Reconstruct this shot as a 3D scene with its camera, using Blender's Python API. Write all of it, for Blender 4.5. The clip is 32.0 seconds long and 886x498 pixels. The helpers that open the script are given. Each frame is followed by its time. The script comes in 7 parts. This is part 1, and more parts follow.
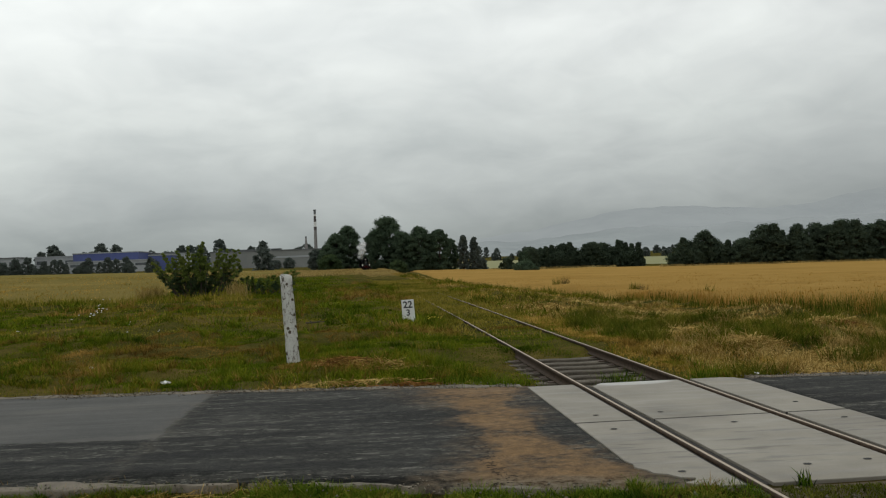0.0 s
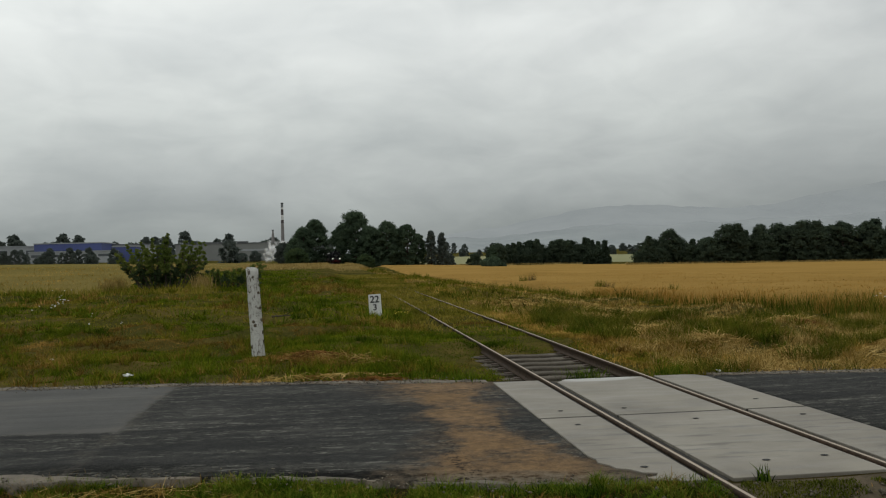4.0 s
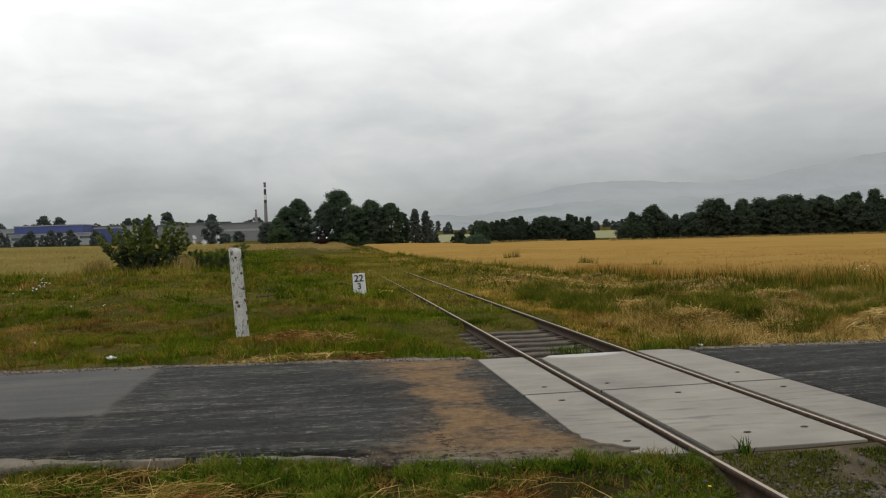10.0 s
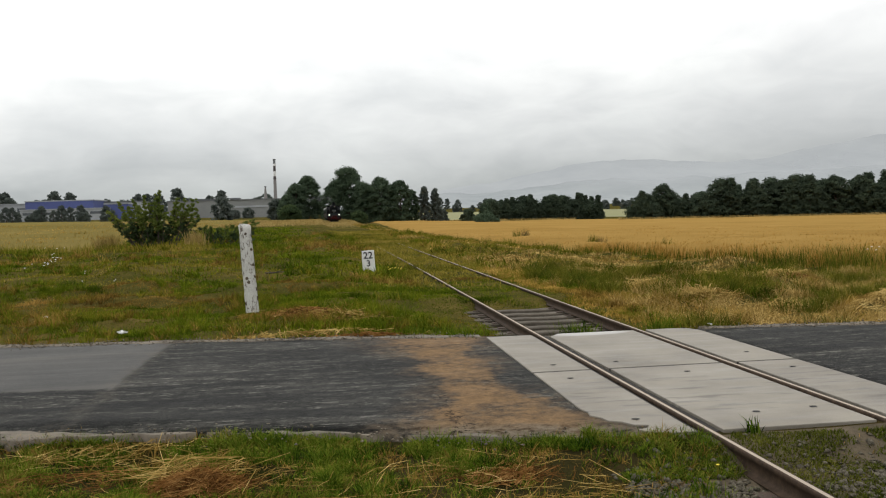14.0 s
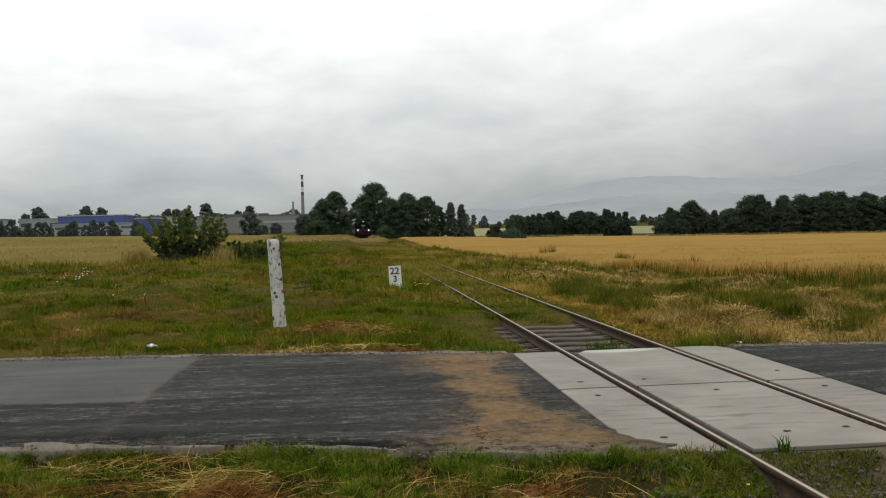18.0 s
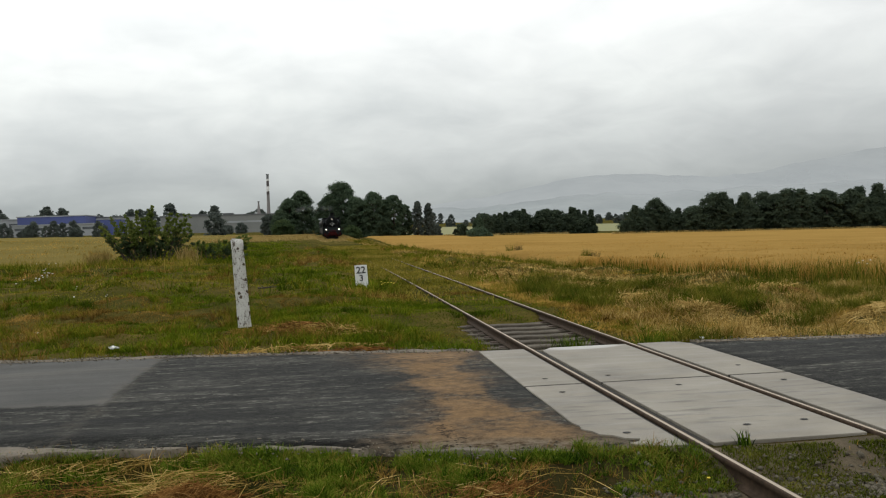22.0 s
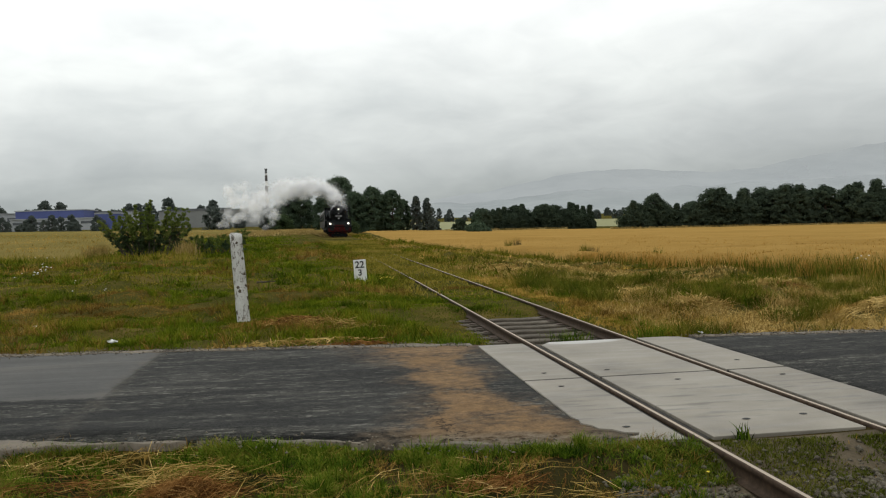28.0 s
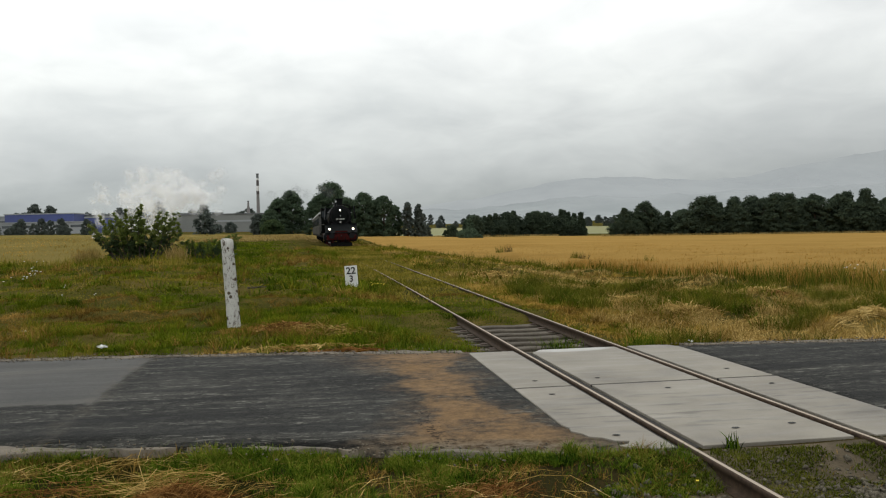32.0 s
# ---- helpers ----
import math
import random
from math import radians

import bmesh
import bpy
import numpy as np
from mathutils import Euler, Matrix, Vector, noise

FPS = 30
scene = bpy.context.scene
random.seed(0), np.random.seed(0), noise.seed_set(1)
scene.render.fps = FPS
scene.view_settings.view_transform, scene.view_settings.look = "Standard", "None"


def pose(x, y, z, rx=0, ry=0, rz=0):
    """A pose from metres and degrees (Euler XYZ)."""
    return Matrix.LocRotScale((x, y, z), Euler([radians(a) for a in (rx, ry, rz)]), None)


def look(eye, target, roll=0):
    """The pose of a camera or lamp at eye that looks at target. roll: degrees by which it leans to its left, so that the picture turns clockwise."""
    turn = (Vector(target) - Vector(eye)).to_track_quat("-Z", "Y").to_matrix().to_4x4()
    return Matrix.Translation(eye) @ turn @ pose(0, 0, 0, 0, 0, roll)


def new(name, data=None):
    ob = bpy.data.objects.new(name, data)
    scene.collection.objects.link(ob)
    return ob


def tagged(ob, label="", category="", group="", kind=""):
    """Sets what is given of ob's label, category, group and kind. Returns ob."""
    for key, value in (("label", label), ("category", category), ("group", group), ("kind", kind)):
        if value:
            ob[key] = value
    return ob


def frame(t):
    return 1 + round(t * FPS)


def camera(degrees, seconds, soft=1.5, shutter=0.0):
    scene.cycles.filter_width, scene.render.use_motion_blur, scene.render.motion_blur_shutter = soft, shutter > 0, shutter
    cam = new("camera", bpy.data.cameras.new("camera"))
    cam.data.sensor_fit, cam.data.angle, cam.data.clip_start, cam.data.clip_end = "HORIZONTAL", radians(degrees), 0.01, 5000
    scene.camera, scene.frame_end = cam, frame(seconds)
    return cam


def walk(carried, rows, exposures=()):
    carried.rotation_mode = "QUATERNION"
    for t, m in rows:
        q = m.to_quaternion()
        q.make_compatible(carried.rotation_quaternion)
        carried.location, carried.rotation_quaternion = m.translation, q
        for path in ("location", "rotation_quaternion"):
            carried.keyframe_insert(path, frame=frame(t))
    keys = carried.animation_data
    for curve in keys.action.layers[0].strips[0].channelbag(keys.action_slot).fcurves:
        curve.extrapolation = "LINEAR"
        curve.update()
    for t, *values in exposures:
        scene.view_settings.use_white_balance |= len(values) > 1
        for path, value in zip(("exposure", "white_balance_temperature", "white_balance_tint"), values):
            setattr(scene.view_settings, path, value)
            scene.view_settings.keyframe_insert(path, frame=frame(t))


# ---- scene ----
cam = camera(54.79, 32.0, soft=1.15)


def held(t, x, y, z, yaw, pitch, roll):
    """One row of the hand-held camera: its place, and its yaw (left), pitch (up) and roll in degrees."""
    return t, pose(x, y, z, 0, 0, yaw) @ pose(0, 0, 0, 90 + pitch) @ pose(0, 0, 0, 0, 0, roll)


PATH = [held(*row) for row in (
    (0, -3.619, 0.001, 1.729, -4.70, 1.23, -2.19),
    (0.5, -3.622, 0.005, 1.725, -4.93, 1.08, -2.00),
    (1, -3.613, 0.004, 1.724, -5.46, 1.05, -1.77),
    (1.5, -3.624, 0.001, 1.726, -5.56, 1.03, -1.65),
    (2, -3.618, 0.002, 1.725, -5.65, 1.11, -1.76),
    (2.5, -3.619, 0.001, 1.725, -5.85, 0.89, -1.58),
    (3, -3.623, 0.005, 1.722, -6.00, 0.55, -1.39),
    (3.5, -3.619, -0.002, 1.723, -6.79, 0.87, -1.26),
    (5.5, -3.618, 0.009, 1.728, -6.66, 0.50, -1.90),
    (6, -3.614, 0.010, 1.723, -6.81, 0.13, -2.03),
    (6.5, -3.597, 0.006, 1.717, -6.99, -0.19, -1.84),
    (7, -3.610, 0.003, 1.726, -7.29, 0.14, -1.88),
    (7.5, -3.607, 0.008, 1.725, -7.60, -0.51, -2.18),
    (8, -3.605, 0.008, 1.727, -7.78, -0.04, -2.21),
    (8.5, -3.609, 0.007, 1.727, -7.68, -0.41, -2.36),
    (9, -3.604, 0.004, 1.722, -7.79, -0.70, -2.26),
    (9.5, -3.606, 0.010, 1.726, -7.71, -0.68, -2.18),
    (10, -3.602, 0.004, 1.726, -7.86, -0.65, -2.11),
    (10.5, -3.604, 0.004, 1.726, -7.80, -1.15, -2.00),
    (11, -3.608, 0.007, 1.725, -8.04, -1.53, -1.92),
    (11.5, -3.610, 0.005, 1.723, -7.53, -1.50, -1.79),
    (12, -3.604, -0.008, 1.726, -7.62, -1.39, -1.78),
    (12.5, -3.608, 0.003, 1.728, -7.90, -1.75, -1.59),
    (13, -3.615, 0.001, 1.724, -7.90, -2.20, -1.86),
    (13.5, -3.606, 0.012, 1.723, -7.78, -2.05, -1.66),
    (14, -3.611, 0.010, 1.723, -7.21, -2.12, -1.73),
    (14.5, -3.604, 0.006, 1.719, -7.06, -2.42, -2.46),
    (16.5, -3.613, -0.004, 1.719, -6.87, -0.87, -2.24),
    (17, -3.618, 0.001, 1.718, -6.79, -0.92, -2.00),
    (17.5, -3.619, -0.002, 1.718, -5.87, -0.80, -1.55),
    (18, -3.623, -0.002, 1.719, -5.48, -1.00, -1.49),
    (18.5, -3.619, -0.005, 1.723, -6.03, -0.73, -1.60),
    (19, -3.619, -0.003, 1.716, -6.37, -0.65, -1.38),
    (19.5, -3.614, 0.003, 1.719, -6.14, -0.67, -1.59),
    (20, -3.618, -0.003, 1.726, -5.42, -0.77, -1.61),
    (20.5, -3.615, 0.001, 1.719, -5.55, -1.25, -1.56),
    (21, -3.611, 0.007, 1.715, -5.71, -1.72, -1.62),
    (21.5, -3.603, -0.003, 1.720, -6.45, -1.21, -1.65),
    (22, -3.594, -0.010, 1.717, -7.68, -1.15, -1.85),
    (22.5, -3.598, -0.017, 1.718, -8.52, -1.12, -1.86),
    (23, -3.593, -0.010, 1.716, -8.59, -1.58, -1.85),
    (23.5, -3.602, -0.005, 1.720, -8.60, -1.46, -1.79),
    (24, -3.603, -0.005, 1.713, -8.34, -2.32, -1.83),
    (24.5, -3.599, -0.012, 1.713, -8.28, -2.24, -1.75),
    (26.5, -3.596, -0.007, 1.713, -7.60, -1.73, -1.91),
    (27, -3.600, -0.007, 1.713, -7.70, -1.54, -1.66),
    (27.5, -3.608, 0.011, 1.712, -7.52, -1.30, -1.67),
    (28, -3.604, -0.002, 1.708, -7.77, -1.49, -1.74),
    (28.5, -3.606, 0.001, 1.708, -7.92, -1.54, -1.58),
    (29, -3.608, -0.003, 1.713, -7.96, -1.61, -1.37),
    (29.5, -3.610, -0.008, 1.714, -8.11, -1.68, -1.48),
    (30, -3.606, -0.007, 1.705, -8.08, -1.66, -1.34),
    (30.5, -3.606, -0.006, 1.713, -8.17, -1.27, -1.36),
    (31, -3.609, -0.005, 1.719, -8.18, -1.49, -1.44),
    (31.5, -3.611, -0.010, 1.720, -8.42, -1.38, -1.38),
    (32, -3.611, -0.018, 1.722, -8.37, -1.09, -1.35),
)]
EXPOSURES = [(0, -0.48, 6440, 6), (1, -0.62, 6440, 6), (3, -0.62, 6440, 6), (6, -0.52, 6480, 8), (7, -0.35, 6500, 9.5), (9, -0.30, 6520, 10.5), (12, -0.02, 6530, 10.5), (13, 0.10, 6560, 11.5), (14.2, 0.13, 6540, 11), (17, -0.15, 6500, 9),
             (18, -0.10, 6500, 9), (19, -0.32, 6490, 8), (21, -0.18, 6490, 8.5), (22, -0.08, 6490, 8.5), (23, -0.14, 6480, 8), (24.4, 0.08, 6490, 9.5), (27, 0.0, 6490, 8.5), (28, -0.08, 6490, 8), (30, -0.12, 6490, 9), (32, -0.08, 6490, 8.5)]
walk(cam, PATH, EXPOSURES)

# ---- sky and light: a low overcast, brightest high up ----
world = bpy.data.worlds.new("world")
scene.world = world
world.use_nodes = True
wn, wl = world.node_tree.nodes, world.node_tree.links
wn.clear()


def wnode(kind, **inputs):
    n = wn.new(kind)
    for k, v in inputs.items():
        n.inputs[k.replace("_", " ")].default_value = v
    return n


def wmath(op, a, b=None):
    n = wn.new("ShaderNodeMath")
    n.operation = op
    for i, v in enumerate((a, b)):
        if v is None:
            continue
        if isinstance(v, (int, float)):
            n.inputs[i].default_value = v
        else:
            wl.new(v, n.inputs[i])
    return n.outputs[0]


def world_ramp(fac, stops):
    r = wn.new("ShaderNodeValToRGB")
    els = r.color_ramp.elements
    while len(els) < len(stops):
        els.new(0.5)
    for e, (p, c) in zip(els, stops):
        e.position, e.color = p, (*c, 1)
    wl.new(fac, r.inputs[0])
    return r.outputs[0]


coords = wn.new("ShaderNodeTexCoord")
split = wn.new("ShaderNodeSeparateXYZ")
wl.new(coords.outputs["Generated"], split.inputs[0])
up = wmath("MAXIMUM", split.outputs[2], 0.0)
flat = wmath("ADD", up, 0.34)
joined = wn.new("ShaderNodeCombineXYZ")
wl.new(wmath("DIVIDE", split.outputs[0], flat), joined.inputs[0])
wl.new(wmath("DIVIDE", split.outputs[1], flat), joined.inputs[1])
wl.new(wmath("MULTIPLY", up, 1.6), joined.inputs[2])
big = wnode("ShaderNodeTexNoise", Scale=1.9, Detail=4.0, Roughness=0.5, Distortion=0.5)
wl.new(joined.outputs[0], big.inputs["Vector"])
small = wnode("ShaderNodeTexNoise", Scale=6.5, Detail=5.0, Roughness=0.55, Distortion=0.7)
wl.new(joined.outputs[0], small.inputs["Vector"])
height = world_ramp(up, [(0.0, (0.31, 0.34, 0.345)), (0.03, (0.41, 0.44, 0.442)), (0.08, (0.60, 0.622, 0.62)),
                         (0.16, (0.88, 0.90, 0.885)), (0.26, (1.18, 1.19, 1.175)), (1.0, (1.3, 1.3, 1.29))])
clouds = world_ramp(big.outputs["Fac"], [(0.30, (0.83, 0.84, 0.85)), (0.50, (1.0, 1.0, 1.0)), (0.68, (1.13, 1.13, 1.12))])
wisps = world_ramp(small.outputs["Fac"], [(0.30, (0.94, 0.944, 0.948)), (0.55, (1.0, 1.0, 1.0)), (0.72, (1.035, 1.035, 1.035))])


def wmul(a, b):
    n = wn.new("ShaderNodeMix")
    n.data_type, n.blend_type = "RGBA", "MULTIPLY"
    n.inputs[0].default_value = 1.0
    wl.new(a, n.inputs[6]), wl.new(b, n.inputs[7])
    return n.outputs[2]


# the cover is thinner, and so brighter, to the west
thin = world_ramp(wmath("ADD", wmath("MULTIPLY", split.outputs[0], 0.5), 0.5), [(0.15, (1.13, 1.13, 1.13)), (0.5, (1.03, 1.03, 1.03)), (0.82, (0.81, 0.81, 0.815))])
cover = wnode("ShaderNodeBackground", Strength=1.08)
wl.new(wmul(wmul(wmul(height, clouds), wisps), thin), cover.inputs["Color"])
clear = wnode("ShaderNodeBackground", Strength=0.06)
sky = wn.new("ShaderNodeTexSky")
sky.sky_type, sky.sun_disc, sky.sun_elevation, sky.sun_rotation = "NISHITA", False, radians(52), radians(25)
wl.new(sky.outputs[0], clear.inputs["Color"])
blend = wnode("ShaderNodeMixShader", Fac=0.93)
wl.new(clear.outputs[0], blend.inputs[1]), wl.new(cover.outputs[0], blend.inputs[2])
wl.new(blend.outputs[0], wn.new("ShaderNodeOutputWorld").inputs[0])

sun = new("sun", bpy.data.lights.new("sun", "SUN"))
sun.data.energy, sun.data.angle, sun.data.color = 0.7, radians(40), (1.0, 0.97, 0.92)
sun.matrix_world = look((20, 60, 90), (0, 20, 0))
scene.view_settings.exposure = 0.0


# ---- materials ----
def ramp_node(nt, fac, stops):
    r = nt.nodes.new("ShaderNodeValToRGB")
    els = r.color_ramp.elements
    while len(els) < len(stops):
        els.new(0.5)
    for e, (p, c) in zip(els, stops):
        e.position, e.color = p, (*c, 1)
    nt.links.new(fac, r.inputs[0])
    return r.outputs[0]


def noise_node(nt, vec, scale, detail=5.0, rough=0.55, distort=0.0):
    n = nt.nodes.new("ShaderNodeTexNoise")
    for k, v in (("Scale", scale), ("Detail", detail), ("Roughness", rough), ("Distortion", distort)):
        n.inputs[k].default_value = v
    nt.links.new(vec, n.inputs["Vector"])
    return n.outputs["Fac"]


def mix_node(nt, fac, a, b, kind="MIX"):
    n = nt.nodes.new("ShaderNodeMix")
    n.data_type, n.blend_type = "RGBA", kind
    for i, v in ((0, fac), (6, a), (7, b)):
        if isinstance(v, (int, float)):
            n.inputs[i].default_value = v
        elif isinstance(v, tuple):
            n.inputs[i].default_value = (*v, 1)
        else:
            nt.links.new(v, n.inputs[i])
    return n.outputs[2]


def math_node(nt, op, a, b=None, c=None):
    n = nt.nodes.new("ShaderNodeMath")
    n.operation = op
    for i, v in enumerate((a, b, c)):
        if v is None:
            continue
        if isinstance(v, (int, float)):
            n.inputs[i].default_value = v
        else:
            nt.links.new(v, n.inputs[i])
    return n.outputs[0]


def step_node(nt, v, lo, hi):
    """0 below lo, 1 above hi, smooth between."""
    n = nt.nodes.new("ShaderNodeMapRange")
    n.interpolation_type = "SMOOTHSTEP"
    n.inputs[1].default_value, n.inputs[2].default_value = lo, hi
    nt.links.new(v, n.inputs[0])
    return n.outputs[0]


def base(name, where="object"):
    """A new material: its tree, its Principled shader and its coordinates (own space, or the world's)."""
    m = bpy.data.materials.new(name)
    m.use_nodes = True
    nt = m.node_tree
    if where == "world":
        vec = nt.nodes.new("ShaderNodeNewGeometry").outputs["Position"]
    else:
        vec = nt.nodes.new("ShaderNodeTexCoord").outputs["Object"]
    return m, nt, nt.nodes["Principled BSDF"], vec


def bumped(nt, shader, height, strength, distance=0.02):
    b = nt.nodes.new("ShaderNodeBump")
    b.inputs["Strength"].default_value, b.inputs["Distance"].default_value = strength, distance
    nt.links.new(height, b.inputs["Height"])
    nt.links.new(b.outputs[0], shader.inputs["Normal"])


def surface(name, dark, light, scale, fine, rough=0.8, bump=0.3, metal=0.0, where="object", vary=0.0, distance=0.01):
    """Two tones mottled at two scales, with grain. vary: how far pieces differ from one another."""
    m, nt, sh, vec = base(name, where)
    a, b = noise_node(nt, vec, scale), noise_node(nt, vec, fine, 6.0, 0.65)
    f = math_node(nt, "ADD", math_node(nt, "MULTIPLY", a, 0.6), math_node(nt, "MULTIPLY", b, 0.4))
    col = ramp_node(nt, f, [(0.32, dark), (0.68, light)])
    if vary:
        r = nt.nodes.new("ShaderNodeObjectInfo").outputs["Random"]
        v = math_node(nt, "ADD", math_node(nt, "MULTIPLY", r, 2 * vary), 1 - vary)
        h = nt.nodes.new("ShaderNodeHueSaturation")
        nt.links.new(v, h.inputs["Value"]), nt.links.new(col, h.inputs["Color"])
        col = h.outputs[0]
    nt.links.new(col, sh.inputs["Base Color"])
    sh.inputs["Roughness"].default_value, sh.inputs["Metallic"].default_value = rough, metal
    bumped(nt, sh, b, bump, distance)
    return m


def blades(name, tones, patch=0.35, fine=2.5, light=0.14, own=0.30, drift=1.3, mottle=0.8):
    """Leaves and blades: tones drift over the ground in patches, and each blade differs a little from the next. light: how much shines through."""
    m = bpy.data.materials.new(name)
    m.use_nodes = True
    nt = m.node_tree
    nt.nodes.remove(nt.nodes["Principled BSDF"])
    g = nt.nodes.new("ShaderNodeNewGeometry")
    a, b = noise_node(nt, g.outputs["Position"], patch, 4.0, 0.6), noise_node(nt, g.outputs["Position"], fine, 3.0, 0.6)
    f = math_node(nt, "ADD", math_node(nt, "MULTIPLY", g.outputs["Random Per Island"], own),
                  math_node(nt, "ADD", math_node(nt, "MULTIPLY", a, drift), math_node(nt, "MULTIPLY", b, mottle)))
    n = len(tones)
    f = math_node(nt, "SUBTRACT", f, (own + drift + mottle) / 2 - 0.46)
    col = ramp_node(nt, f, [(0.16 + 0.68 * i / (n - 1), c) for i, c in enumerate(tones)])
    d, t, mix = (nt.nodes.new(k) for k in ("ShaderNodeBsdfDiffuse", "ShaderNodeBsdfTranslucent", "ShaderNodeMixShader"))
    nt.links.new(col, d.inputs[0]), nt.links.new(col, t.inputs[0])
    mix.inputs[0].default_value = light
    nt.links.new(d.outputs[0], mix.inputs[1]), nt.links.new(t.outputs[0], mix.inputs[2])
    nt.links.new(mix.outputs[0], nt.nodes["Material Output"].inputs[0])
    return m


def glow(name, colour, strength):
    m = bpy.data.materials.new(name)
    m.use_nodes = True
    sh = m.node_tree.nodes["Principled BSDF"]
    sh.inputs["Base Color"].default_value = (*colour, 1)
    sh.inputs["Emission Color"].default_value = (*colour, 1)
    sh.inputs["Emission Strength"].default_value = strength
    return m


def ground_material():
    """Meadow earth with thatch: green and straw patches, and the ripe crop past the field edges."""
    m, nt, sh, vec = base("meadow_ground", "world")
    a, b, c = noise_node(nt, vec, 0.22, 5.0, 0.6, 0.3), noise_node(nt, vec, 1.7, 6.0, 0.65), noise_node(nt, vec, 18.0, 5.0, 0.7)
    f = math_node(nt, "ADD", math_node(nt, "MULTIPLY", a, 0.6), math_node(nt, "MULTIPLY", b, 0.4))
    grass = ramp_node(nt, f, [(0.36, (0.024, 0.028, 0.005)), (0.46, (0.044, 0.044, 0.008)), (0.55, (0.084, 0.066, 0.016)), (0.66, (0.145, 0.104, 0.032))])
    fibre = noise_node(nt, vec, 75.0, 4.0, 0.75)
    grass = mix_node(nt, step_node(nt, c, 0.40, 0.80), grass, (0.030, 0.027, 0.011))
    grass = mix_node(nt, step_node(nt, fibre, 0.50, 0.64), grass, (0.120, 0.100, 0.036))
    xyz = nt.nodes.new("ShaderNodeSeparateXYZ")
    nt.links.new(vec, xyz.inputs[0])
    # near-verge soil, darkened to stand for shade between the blades
    shaded_soil = ramp_node(nt, f, [(0.36, (0.014, 0.016, 0.004)), (0.50, (0.030, 0.026, 0.010)), (0.66, (0.070, 0.048, 0.020))])
    grass = mix_node(nt, math_node(nt, "SUBTRACT", 1.0, step_node(nt, math_node(nt, "ADD", xyz.outputs[1], math_node(nt, "MULTIPLY", xyz.outputs[0], 0.16)), 8.0, 10.0)), grass, shaded_soil)
    nt.links.new(grass, sh.inputs["Base Color"])
    sh.inputs["Roughness"].default_value = 1.0
    sh.inputs["Specular IOR Level"].default_value = 0.0
    bumped(nt, sh, math_node(nt, "ADD", b, c), 0.6, 0.05)
    return m


def crop_material(name="ripe_grain", tones=((0.210, 0.127, 0.035), (0.285, 0.176, 0.051), (0.350, 0.225, 0.074))):
    """Ripe grain seen over its ears: gold, with faint tramlines and wind-laid streaks."""
    m, nt, sh, vec = base(name, "world")
    st = nt.nodes.new("ShaderNodeMapping")
    st.inputs["Scale"].default_value = (0.03, 0.25, 1.0)
    st.inputs["Rotation"].default_value = (0, 0, radians(78))
    nt.links.new(vec, st.inputs["Vector"])
    a, b, c = noise_node(nt, st.outputs[0], 1.0, 4.0), noise_node(nt, vec, 0.05, 4.0), noise_node(nt, vec, 9.0, 6.0, 0.7)
    f = math_node(nt, "ADD", math_node(nt, "MULTIPLY", a, 0.35), math_node(nt, "ADD", math_node(nt, "MULTIPLY", b, 0.4), math_node(nt, "MULTIPLY", c, 0.25)))
    nt.links.new(ramp_node(nt, f, [(0.30 + 0.2 * i, c) for i, c in enumerate(tones)]), sh.inputs["Base Color"])
    sh.inputs["Roughness"].default_value = 1.0
    sh.inputs["Specular IOR Level"].default_value = 0.0
    bumped(nt, sh, c, 0.8, 0.15)
    return m


